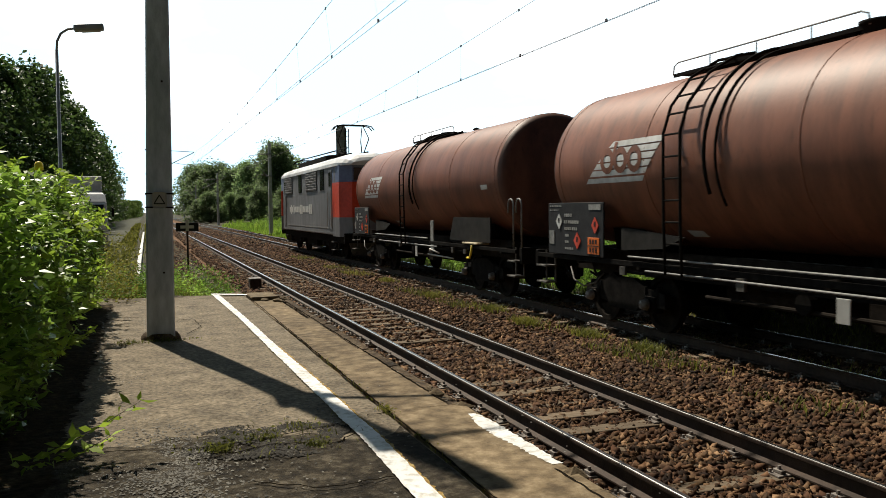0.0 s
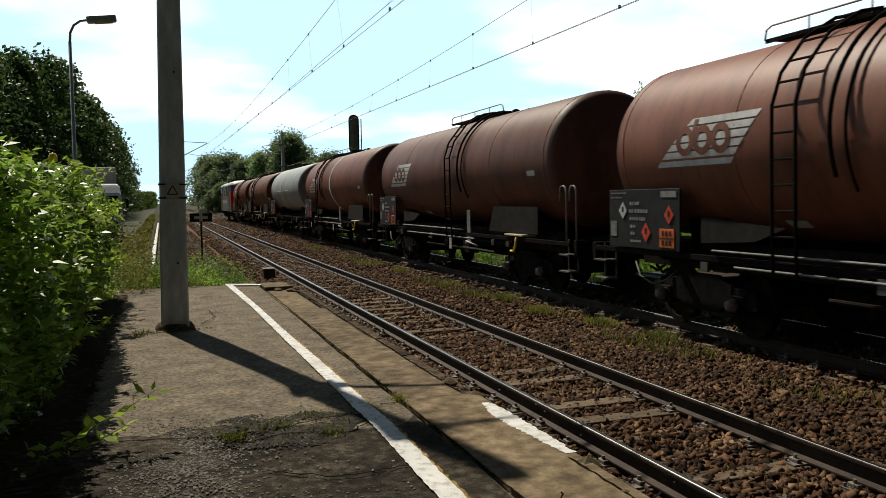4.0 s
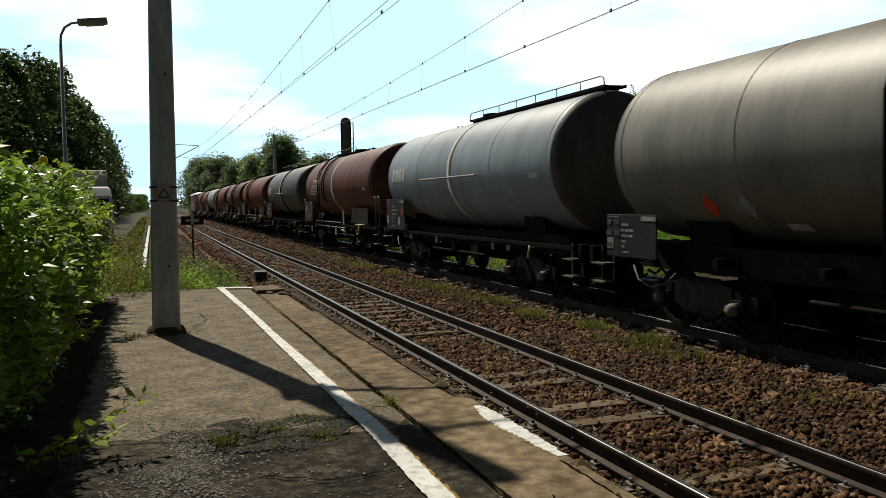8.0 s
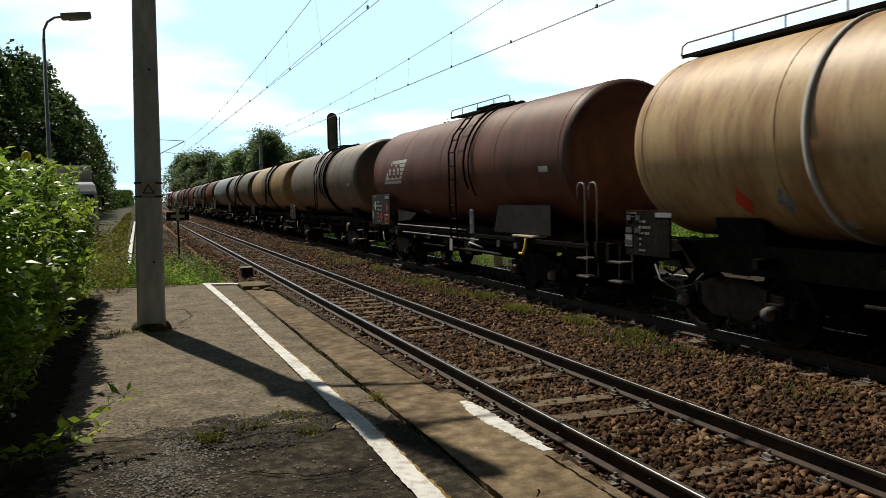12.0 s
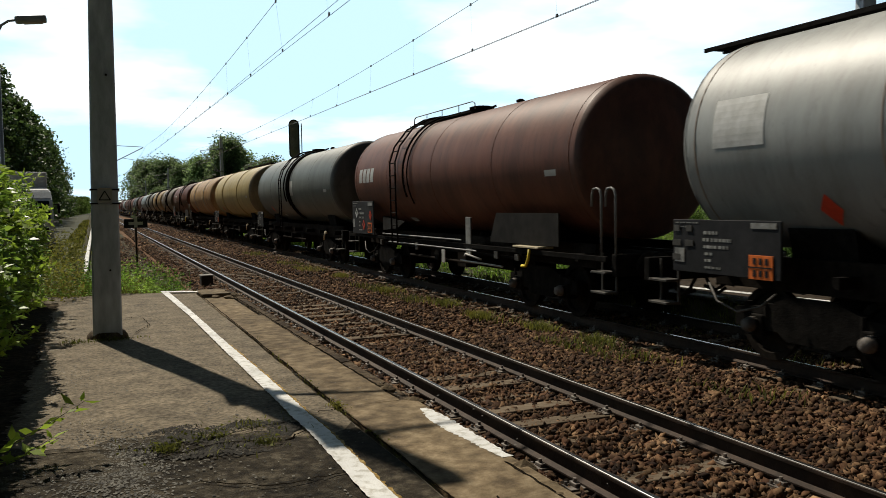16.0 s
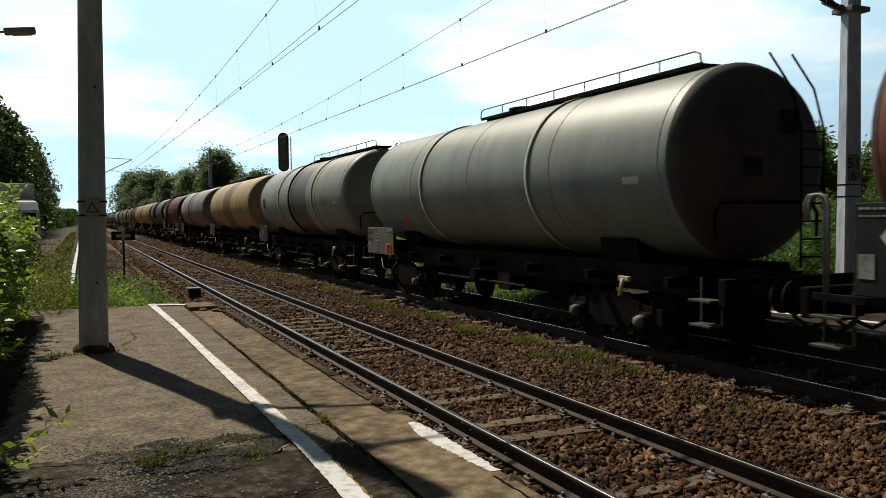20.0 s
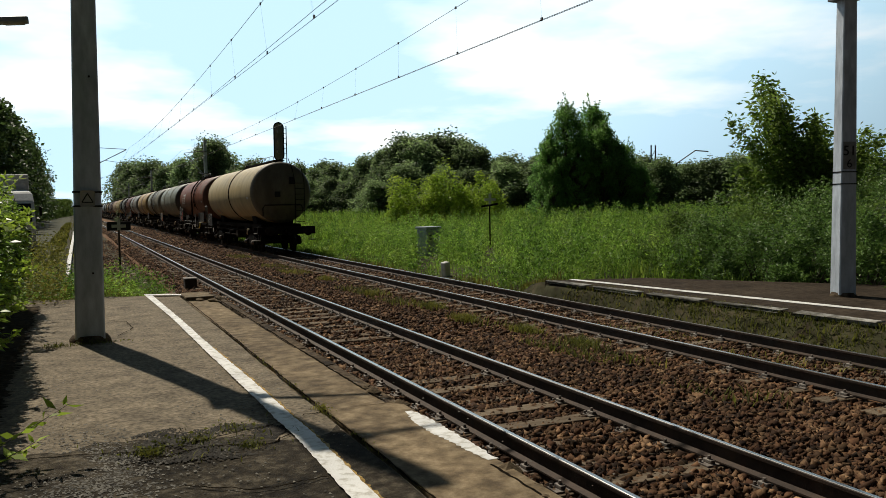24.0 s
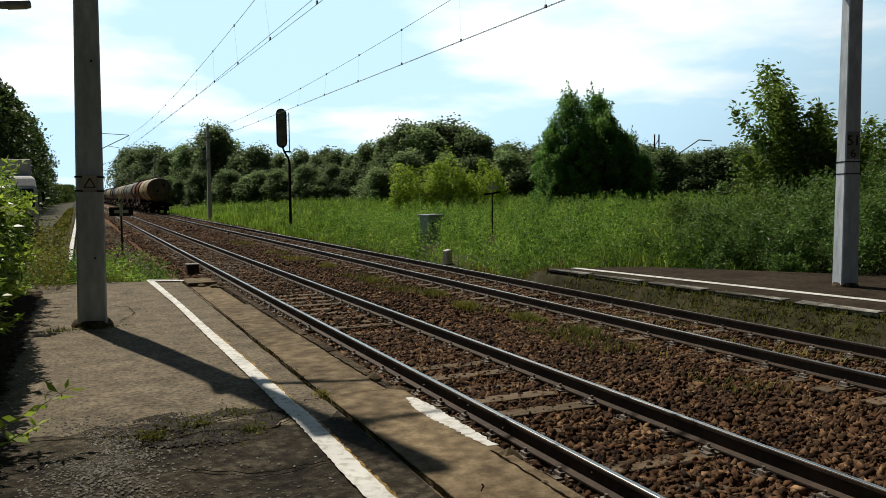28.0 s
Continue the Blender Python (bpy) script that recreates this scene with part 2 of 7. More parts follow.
M["lip"] = mat("lip", [(0.044, 0.040, 0.033), (0.146, 0.139, 0.120), (0.292, 0.285, 0.263)], 6, 0.9, 0, 0.4, 45, big=0.4, rnd=0.3, spec=0.15)
M["soil"] = mat("soil", [(0.026, 0.019, 0.011), (0.040, 0.040, 0.016), (0.073, 0.057, 0.033)], 2.5, 0.95, 0, 0.6, 12, big=0.3, spec=0.15)
# near-black brown that stands in for the shade below the hedge
M["hedge_shade"] = mat("hedge_shade", [(0.009, 0.008, 0.005), (0.029, 0.021, 0.012), (0.066, 0.049, 0.029)], 14, 1.0, 0, 1.0, 30, big=0.4, spec=0.05)
M["road"] = mat("road", [(0.043, 0.046, 0.021), (0.067, 0.066, 0.040)], 6, 0.9, 0, 0.3, 60, spec=0.15)
M["grass"] = mat("grass", [(0.121, 0.231, 0.028), (0.227, 0.371, 0.049), (0.355, 0.460, 0.084)], 0.5, 0.6, 0, 0, 1, big=0.3, island=0.35, leaf=0.45, spec=0.25)
M["verge"] = mat("verge", [(0.071, 0.083, 0.017), (0.155, 0.161, 0.031), (0.274, 0.243, 0.051)], 0.6, 0.65, 0, 0, 1, big=0.35, island=0.4, leaf=0.4, spec=0.2)
M["weed"] = mat("weed", [(0.050, 0.128, 0.018), (0.169, 0.301, 0.041), (0.310, 0.438, 0.077)], 0.7, 0.6, 0, 0, 1, big=0.3, island=0.6, leaf=0.45, spec=0.25)
M["hedge"] = mat("hedge", [(0.086, 0.175, 0.023), (0.317, 0.455, 0.067)], 1.5, 0.4, 0, 0, 1, big=0.35, island=0.75, leaf=0.45, spec=0.5)
M["leaf_dark"] = mat("leaf_dark", [(0.045, 0.087, 0.024), (0.110, 0.173, 0.047)], 0.4, 0.55, 0, 0, 1, big=0.25, island=0.4, leaf=0.3, spec=0.3, rnd=0.15)
M["leaf_mid"] = mat("leaf_mid", [(0.084, 0.153, 0.028), (0.188, 0.266, 0.054)], 0.4, 0.55, 0, 0, 1, big=0.3, island=0.5, leaf=0.55, spec=0.3, rnd=0.2)
M["leaf_young"] = mat("leaf_young", [(0.105, 0.183, 0.029), (0.222, 0.312, 0.059)], 0.6, 0.5, 0, 0, 1, big=0.3, island=0.5, leaf=0.55, spec=0.35)
M["leaf_lime"] = mat("leaf_lime", [(0.225, 0.350, 0.034), (0.451, 0.578, 0.076)], 0.4, 0.55, 0, 0, 1, big=0.25, island=0.4, leaf=0.5, spec=0.3)
# distant leaves: aerial haze is mixed into this paler, bluer green
M["leaf_far_haze"] = mat("leaf_far_haze", [(0.101, 0.159, 0.063), (0.235, 0.319, 0.134)], 0.4, 0.55, 0, 0, 1, big=0.35, island=0.45, leaf=0.6, spec=0.3, rnd=0.4)
M["leaf_thicket"] = mat("leaf_thicket", [(0.072, 0.151, 0.032), (0.202, 0.317, 0.072)], 0.4, 0.5, 0, 0, 1, big=0.3, island=0.6, leaf=0.4, spec=0.35)
M["leaf_birch"] = mat("leaf_birch", [(0.108, 0.252, 0.059), (0.288, 0.492, 0.120)], 0.35, 0.5, 0, 0, 1, big=0.35, island=0.5, leaf=0.55, spec=0.35, rnd=0.12)
M["bark"] = mat("bark", [(0.06, 0.05, 0.04), (0.13, 0.11, 0.085)], 7, 0.95, 0, 0.8, 18, (1, 1, 0.25))
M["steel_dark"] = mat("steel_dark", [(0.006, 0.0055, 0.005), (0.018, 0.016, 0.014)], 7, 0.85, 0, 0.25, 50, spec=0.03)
M["steel_grey"] = mat("steel_grey", [(0.161, 0.161, 0.153), (0.263, 0.256, 0.241)], 8, 0.6, 0.2, 0.15, 60)
M["steel_step"] = mat("steel_step", [(0.044, 0.039, 0.033), (0.105, 0.096, 0.083)], 8, 0.6, 0.3, 0.15, 60)
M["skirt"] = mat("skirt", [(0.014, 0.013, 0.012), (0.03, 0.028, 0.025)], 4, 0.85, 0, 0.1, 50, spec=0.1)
M["faded"] = mat("faded", [(0.170, 0.170, 0.157), (0.357, 0.348, 0.323)], 9, 0.65, 0, 0.05, 60)
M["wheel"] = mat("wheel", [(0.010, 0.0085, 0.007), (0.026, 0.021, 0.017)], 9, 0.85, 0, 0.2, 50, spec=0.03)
M["black_board"] = mat("black_board", [(0.010, 0.010, 0.011), (0.024, 0.024, 0.026)], 5, 0.7, 0, 0.05, 60, spec=0.2)
M["white"] = mat("white", [(0.468, 0.459, 0.425), (0.663, 0.654, 0.629)], 6, 0.6, 0, 0.05, 60, big=0.1)
M["dull_white"] = mat("dull_white", [(0.357, 0.340, 0.306), (0.510, 0.493, 0.451)], 3, 0.65, 0, 0.05, 60, big=0.2)
M["orange"] = plain("orange", (0.75, 0.16, 0.02), 0.45)
M["red"] = plain("red", (0.62, 0.06, 0.025), 0.5)
M["yellow"] = plain("yellow", (0.80, 0.60, 0.03), 0.5)
M["cream"] = plain("cream", (0.50, 0.42, 0.27), 0.6, 0, 0.2)
M["wire"] = plain("wire", (0.20, 0.20, 0.21), 0.6, 0.2)
M["insulator"] = plain("insulator", (0.06, 0.03, 0.02), 0.3)
M["lamp_grey"] = plain("lamp_grey", (0.32, 0.34, 0.35), 0.55, 0.2)
M["glass_dark"] = plain("glass_dark", (0.015, 0.018, 0.02), 0.08)
M["loco_grey"] = mat("loco_grey", [(0.14, 0.145, 0.155), (0.235, 0.235, 0.245)], 3, 0.5, 0, 0.08, 50, (1, 1, 0.4), 0.2)
M["loco_roof"] = mat("loco_roof", [(0.52, 0.53, 0.54), (0.72, 0.72, 0.72)], 3, 0.55, 0, 0.05, 50)
M["loco_blue"] = plain("loco_blue", (0.16, 0.20, 0.33), 0.4)


# ---------------------------------------------------------------- geometry helpers
def box(bm, c, s, rot=None, bevel=0.0):
    r = bmesh.ops.create_cube(bm, size=1.0)
    vs = r["verts"]
    m = Matrix.Translation(c) @ (rot.to_4x4() if rot else Matrix.Identity(4)) @ Matrix.Diagonal((*s, 1))
    bmesh.ops.transform(bm, matrix=m, verts=vs)
    if bevel:
        es = list({e for v in vs for e in v.link_edges})
        bmesh.ops.bevel(bm, geom=es, offset=bevel, segments=2, affect="EDGES", profile=0.5)
    return bm


def rod(bm, a, b, r, seg=8, r2=None):
    a, b = Vector(a), Vector(b)
    d = b - a
    q = d.to_track_quat("Z", "Y").to_matrix().to_4x4()
    m = Matrix.Translation((a + b) / 2) @ q
    bmesh.ops.create_cone(bm, cap_ends=True, segments=seg, radius1=r, radius2=r if r2 is None else r2, depth=d.length, matrix=m)
    return bm


def pipe(bm, pts, r, seg=8, taper=None):
    """A tube through the points; one ring at each."""
    pts = [Vector(p) for p in pts]
    rings = []
    n = len(pts)
    for i, p in enumerate(pts):
        d = (pts[min(i + 1, n - 1)] - pts[max(i - 1, 0)]).normalized()
        q = d.to_track_quat("Z", "X").to_matrix()
        rr = r if taper is None else r + (taper - r) * i / (n - 1)
        rings.append([bm.verts.new(p + q @ Vector((math.cos(2 * math.pi * k / seg) * rr, math.sin(2 * math.pi * k / seg) * rr, 0))) for k in range(seg)])
    for a, b in zip(rings, rings[1:]):
        best = min(range(seg), key=lambda o: sum((a[k].co - b[(k + o) % seg].co).length for k in range(0, seg, 2)))
        for k in range(seg):
            f = bm.faces.new((a[k], a[(k + 1) % seg], b[(k + 1 + best) % seg], b[(k + best) % seg]))
            f.smooth = True
    bm.faces.new(rings[0][::-1])
    bm.faces.new(rings[-1])
    return bm


def lathe(bm, profile, seg=32, axis="y", centre=(0, 0, 0), a0=0.0, a1=2 * math.pi, smooth=True):
    """Turns (along, radius) points round an axis."""
    full = abs(a1 - a0 - 2 * math.pi) < 1e-6
    n = seg if full else seg + 1
    rings = []
    c = Vector(centre)
    for u, r in profile:
        ring = []
        for k in range(n):
            t = a0 + (a1 - a0) * k / seg
            p = {"y": (r * math.sin(t), u, r * math.cos(t)), "z": (r * math.cos(t), r * math.sin(t), u), "x": (u, r * math.cos(t), r * math.sin(t))}[axis]
            ring.append(bm.verts.new(c + Vector(p)))
        rings.append(ring)
    for a, b in zip(rings, rings[1:]):
        for k in range(n if full else n - 1):
            f = bm.faces.new((a[k], b[k], b[(k + 1) % n], a[(k + 1) % n]))
            f.smooth = smooth
    return bm


def poly(bm, pts, thick, axis=(1, 0, 0)):
    """A flat plate from an outline, with thickness along the axis."""
    d = Vector(axis) * thick
    a = [bm.verts.new(Vector(p)) for p in pts]
    b = [bm.verts.new(Vector(p) + d) for p in pts]
    bm.faces.new(a)
    bm.faces.new(b[::-1])
    for i in range(len(a)):
        j = (i + 1) % len(a)
        bm.faces.new((a[j], a[i], b[i], b[j]))
    return bm


def mesh_of(name, bm, material):
    bmesh.ops.recalc_face_normals(bm, faces=bm.faces)
    me = bpy.data.meshes.new(name)
    bm.to_mesh(me)
    bm.free()
    me.materials.append(material)
    return me


def part(name, bm, material, parent, label="", at=None):
    """Links a bmesh, or a mesh made before, as one mesh object under a thing or a part."""
    me = bm if isinstance(bm, bpy.types.Mesh) else mesh_of(name, bm, material)
    ob = new(name, me)
    ob.parent = parent
    if at is not None:
        ob.matrix_basis = at
    return tagged(ob, label) if label else ob


def arrays(name, verts, faces, material):
    """A mesh from numpy arrays of corners and of equal-sided faces."""
    me = bpy.data.meshes.new(name)
    k = faces.shape[1]
    me.vertices.add(len(verts))
    me.vertices.foreach_set("co", np.ascontiguousarray(verts, np.float32).ravel())
    me.loops.add(faces.size)
    me.loops.foreach_set("vertex_index", np.ascontiguousarray(faces, np.int32).ravel())
    me.polygons.add(len(faces))
    me.polygons.foreach_set("loop_start", np.arange(0, faces.size, k, dtype=np.int32))
    me.update(calc_edges=True)
    me.materials.append(material)
    return me


def thing(name, label, category, at=None, group="", kind=""):
    ob = new(name)
    ob.empty_display_size = 0.3
    if at is not None:
        ob.matrix_basis = at
    return tagged(ob, label, category, group, kind)


def B():
    return bmesh.new()


def smooth_step(a, b, x):
    t = np.clip((x - a) / (b - a), 0, 1)
    return t * t * (3 - 2 * t)


def leaf_arrays(P, size, rng, droop=0.25, wide=0.45, up=0.35):
    """Folded leaves at the points P: verts and four-sided faces."""
    n = len(P)
    s = size * rng.uniform(0.6, 1.35, n)[:, None]
    d = rng.normal(size=(n, 3))
    d[:, 2] = d[:, 2] * 0.5 - droop
    d /= np.linalg.norm(d, axis=1)[:, None]
    u = rng.normal(size=(n, 3)) + np.array([0, 0, up * 2])
    side = np.cross(d, u)
    side /= np.linalg.norm(side, axis=1)[:, None] + 1e-9
    nrm = np.cross(side, d)
    mid = P + d * s * 0.45
    a, c = P, P + d * s
    b = mid + side * s * wide * 0.5 + nrm * s * 0.08
    e = mid - side * s * wide * 0.5 + nrm * s * 0.08
    V = np.stack([a, b, c, e], 1).reshape(-1, 3)
    F = np.arange(4 * n).reshape(n, 4)
    return V, F


def blade_arrays(P, height, rng, lean=0.35, width=0.02):
    """Grass blades: two joined four-sided faces each, bending over."""
    n = len(P)
    h = (height * rng.uniform(0.5, 1.2, n))[:, None]
    t = rng.uniform(0, 2 * np.pi, n)
    way = np.stack([np.cos(t), np.sin(t), np.zeros(n)], 1)
    side = np.stack([-np.sin(t), np.cos(t), np.zeros(n)], 1) * width * rng.uniform(0.6, 1.4, n)[:, None]
    ln = lean * rng.uniform(0.2, 1.3, n)[:, None] * h
    up = np.array([0, 0, 1.0])
    p1 = P + up * h * 0.55 + way * ln * 0.35
    p2 = P + up * h * 0.95 + way * ln
    V = np.stack([P - side, P + side, p1 + side * 0.9, p1 - side * 0.9, p2 + side * 0.15, p2 - side * 0.15], 1).reshape(-1, 3)
    i = np.arange(n)[:, None] * 6
    F = np.concatenate([i + np.array([0, 1, 2, 3]), i + np.array([3, 2, 4, 5])], 0)
    return V, F


def join(*pairs):
    vs, fs, o = [], [], 0
    for v, f in pairs:
        vs.append(v)
        fs.append(f + o)
        o += len(v)
    return np.concatenate(vs), np.concatenate(fs)


# ---------------------------------------------------------------- ground, tracks, platforms
NEAR, FAR = 4.364, 8.984
GAUGE = 1.507
TOP = 0.32


def ground_z(x, y):
    x, y = np.asarray(x, float), np.asarray(y, float)
    right = -0.42 + 0.25 * smooth_step(10.4, 13, x) + 0.75 * smooth_step(13, 40, x)
    left = -0.42 + 0.36 * smooth_step(2.4, 0.5, x)
    base = np.where(x > 6.5, right, left)
    wob = 0.08 * np.sin(x * 0.31 + 1.3) * np.sin(y * 0.23 + 0.4) + 0.05 * np.sin(x * 0.83 + y * 0.61)
    return base + np.where((x > 11) | (x < -9), wob, 0.0)


def build_ground():
    xs = np.unique(np.concatenate([np.array([-3000, -1200, -500, -220, -120, -70]), np.arange(-50, 60, 1.5), np.array([0.5, 2.4, 10.4, 65, 75, 90, 120, 170, 260, 500, 1200, 3000])]))
    ys = np.unique(np.concatenate([np.array([-3000, -1200, -600, -400, -200, -100, -60]), np.arange(-40, 130, 2.0), np.array([140, 155, 175, 200, 240, 300, 400, 600, 1200, 3000])]))
    gx, gy = np.meshgrid(xs, ys)
    V = np.stack([gx, gy, ground_z(gx, gy)], -1).reshape(-1, 3)
    w, h = len(xs), len(ys)
    i = (np.arange(h - 1)[:, None] * w + np.arange(w - 1)[None, :]).ravel()
    F = np.stack([i, i + 1, i + w + 1, i + w], 1)
    ob = new("ground", arrays("ground", V, F, M["soil"]))
    for p in ob.data.polygons:
        p.use_smooth = True
    tagged(ob, "grassy earth ground beside the railway line", "ground", kind="structure")


build_ground()


def bed_z(x):
    return np.interp(x, [2.4, 2.75, 3.2, 5.6, 6.2, 6.9, 7.6, 8.2, 9.7, 10.35, 10.8, 11.2], [-0.45, -0.265, -0.228, -0.228, -0.224, -0.27, -0.25, -0.22, -0.22, -0.21, -0.24, -0.5])


def build_ballast():
    xs = np.array([2.4, 2.75, 3.2, 3.7, 4.36, 5.0, 5.6, 6.2, 6.9, 7.6, 8.2, 9.0, 9.7, 10.35, 10.8, 11.2])
    ys = np.concatenate([np.array([-420, -200, -60]), np.arange(-20, 80, 2.0), np.array([90, 120, 200, 400, 800, 2500])])
    gx, gy = np.meshgrid(xs, ys)
    V = np.stack([gx, gy, bed_z(gx)], -1).reshape(-1, 3)
    w, h = len(xs), len(ys)
    i = (np.arange(h - 1)[:, None] * w + np.arange(w - 1)[None, :]).ravel()
    ob = new("ballast_bed", arrays("ballast_bed", V, np.stack([i, i + 1, i + w + 1, i + w], 1), M["ballast"]))
    return tagged(ob, "brown crushed-stone ballast under both railway tracks", "ballast", kind="structure")


bed = build_ballast()


def stone_arrays(n, xr, yr, size, rng, skip=()):
    x = rng.uniform(*xr, n)
    y = yr[0] + (yr[1] - yr[0]) * rng.random(n)
    keep = np.ones(n, bool)
    for a, b in skip:
        keep &= ~((x > a) & (x < b))
    x, y = x[keep], y[keep]
    n = len(x)
    cube = np.array([[-1, -1, -1], [1, -1, -1], [1, 1, -1], [-1, 1, -1], [-1, -1, 1], [1, -1, 1], [1, 1, 1], [-1, 1, 1]], float)
    s = size * rng.uniform(0.55, 1.4, (n, 1, 1)) * rng.uniform(0.45, 1.25, (n, 1, 3))
    v = (cube[None] * (1 + rng.uniform(-0.65, 0.25, (n, 8, 1)))) * s * 0.5
    q = rng.normal(size=(n, 4))
    q /= np.linalg.norm(q, axis=1)[:, None]
    w, a, b, c = q.T
    R = np.stack([np.stack([1 - 2 * (b * b + c * c), 2 * (a * b - c * w), 2 * (a * c + b * w)], 1),
                  np.stack([2 * (a * b + c * w), 1 - 2 * (a * a + c * c), 2 * (b * c - a * w)], 1),
                  np.stack([2 * (a * c - b * w), 2 * (b * c + a * w), 1 - 2 * (a * a + b * b)], 1)], 1)
    v = np.einsum("nij,nkj->nki", R, v)
    v += np.stack([x, y, bed_z(x) + rng.uniform(-0.018, 0.024, n)], 1)[:, None, :]
    f = np.array([[0, 3, 2, 1], [4, 5, 6, 7], [0, 1, 5, 4], [1, 2, 6, 5], [2, 3, 7, 6], [3, 0, 4, 7]])
    F = (np.arange(n)[:, None, None] * 8 + f[None]).reshape(-1, 4)
    return v.reshape(-1, 3), F


def build_stones():
    rng = np.random.default_rng(5)
    under = [(3.53, 3.69), (5.04, 5.20), (8.15, 8.31), (9.66, 9.82)]
    V, F = join(stone_arrays(42000, (2.5, 7.9), (2.5, 13), 0.06, rng, under),
                stone_arrays(30000, (2.6, 10.6), (10, 26), 0.062, rng, under),
                stone_arrays(20000, (2.6, 10.7), (24, 54), 0.08, rng, under),
                stone_arrays(9000, (2.7, 10.8), (50, 120), 0.15, rng, under),
                stone_arrays(13000, (7.6, 10.8), (3, 14), 0.05, rng, under))
    ob = new("ballast_stones", arrays("ballast_stones", V, F, M["stone"]))
    tagged(ob, "loose rust-brown ballast stones between the rails", "stones", kind="stuff")


build_stones()


RAIL_YS = [-420, -200, -100, -60, -40] + list(range(-30, 160, 6)) + [180, 210, 260, 330, 450, 650, 1000, 1600, 2500]


def extrude_y(name, prof, material):
    """A long bar of the given section, in short lengths."""
    bm = B()
    rings = [[bm.verts.new((x, y, z)) for x, z in prof] for y in RAIL_YS]
    n = len(prof)
    for a, b in zip(rings, rings[1:]):
        for i in range(n):
            bm.faces.new((a[i], a[(i + 1) % n], b[(i + 1) % n], b[i]))
    bm.faces.new(rings[0])
    bm.faces.new(rings[-1][::-1])
    return mesh_of(name, bm, material)


RAIL = extrude_y("rail", [(-0.065, -0.172), (0.065, -0.172), (0.065, -0.158), (0.012, -0.14), (0.010, -0.045), (0.034, -0.03), (0.034, -0.006), (0.03, -0.004), (-0.03, -0.004), (-0.034, -0.006), (-0.034, -0.03), (-0.010, -0.045), (-0.012, -0.14), (-0.065, -0.158)], M["rail"])
STRIP = extrude_y("running_surface", [(-0.024, -0.006), (0.024, -0.006), (0.024, -0.002), (0.018, 0.001), (-0.018, 0.001), (-0.024, -0.002)], M["railtop"])


def sleeper_mesh():
    bm = B()
    box(bm, (0, 0, -0.255), (2.5, 0.25, 0.14), bevel=0.012)
    return mesh_of("sleeper", bm, M["sleeper"])


def fastening_mesh():
    bm = B()
    box(bm, (0, 0, -0.179), (0.36, 0.16, 0.018))
    for sx in (-1, 1):
        box(bm, (sx * 0.1, 0, -0.155), (0.05, 0.11, 0.035), bevel=0.008)
        rod(bm, (sx * 0.1, 0.0, -0.14), (sx * 0.1, 0.0, -0.105), 0.016, 6)
        rod(bm, (sx * 0.155, 0.05, -0.17), (sx * 0.155, 0.05, -0.14), 0.014, 6)
    return mesh_of("fastening", bm, M["plate"])


SLEEPER, FASTENING = sleeper_mesh(), fastening_mesh()


def build_track(x, name, label):
    tr = thing(name, label, "railway track", pose(x, 0, 0), kind="structure")
    for sx in (-1, 1):
        r = part("rail", RAIL, None, tr, "rust-brown steel rail with polished top", pose(sx * GAUGE / 2, 0, 0))
        part("running_surface", STRIP, None, r, "polished bare steel rail top")
    rng = random.Random(int(x * 10))
    sides = []
    y = -8.0
    while y < 62:
        s = part("sleeper", SLEEPER, None, tr, at=pose(rng.uniform(-0.02, 0.02), y, rng.uniform(-0.03, 0.004), 0, 0, rng.uniform(-0.8, 0.8)))
        for sx in (-1, 1):
            part("fastening", FASTENING, None, s, at=pose(sx * GAUGE / 2, 0, 0))
        y += 0.62
    # the farther sleepers, joined
    cube = np.array([[-1, -1, -1], [1, -1, -1], [1, 1, -1], [-1, 1, -1], [-1, -1, 1], [1, -1, 1], [1, 1, 1], [-1, 1, 1]], float) * np.array([1.25, 0.125, 0.07])
    f = np.array([[4, 5, 6, 7], [0, 1, 5, 4], [1, 2, 6, 5], [2, 3, 7, 6], [3, 0, 4, 7]])
    yy = np.concatenate([np.arange(62.2, 400, 0.62), np.arange(-60, -8.5, 0.62)])
    V = (cube[None] + np.stack([np.zeros_like(yy), yy, np.full_like(yy, -0.255)], 1)[:, None]).reshape(-1, 3)
    F = (np.arange(len(yy))[:, None, None] * 8 + f[None]).reshape(-1, 4)
    ob = new("far_sleepers", arrays("far_sleepers", V, F, M["sleeper"]))
    ob.parent = tr
    tagged(ob, "weathered sleepers farther down the track", kind="stuff")


build_track(NEAR, "track_near", "railway track with brown sleepers and rusty steel rails")
build_track(FAR, "track_far", "parallel railway track with brown sleepers and rusty rails")


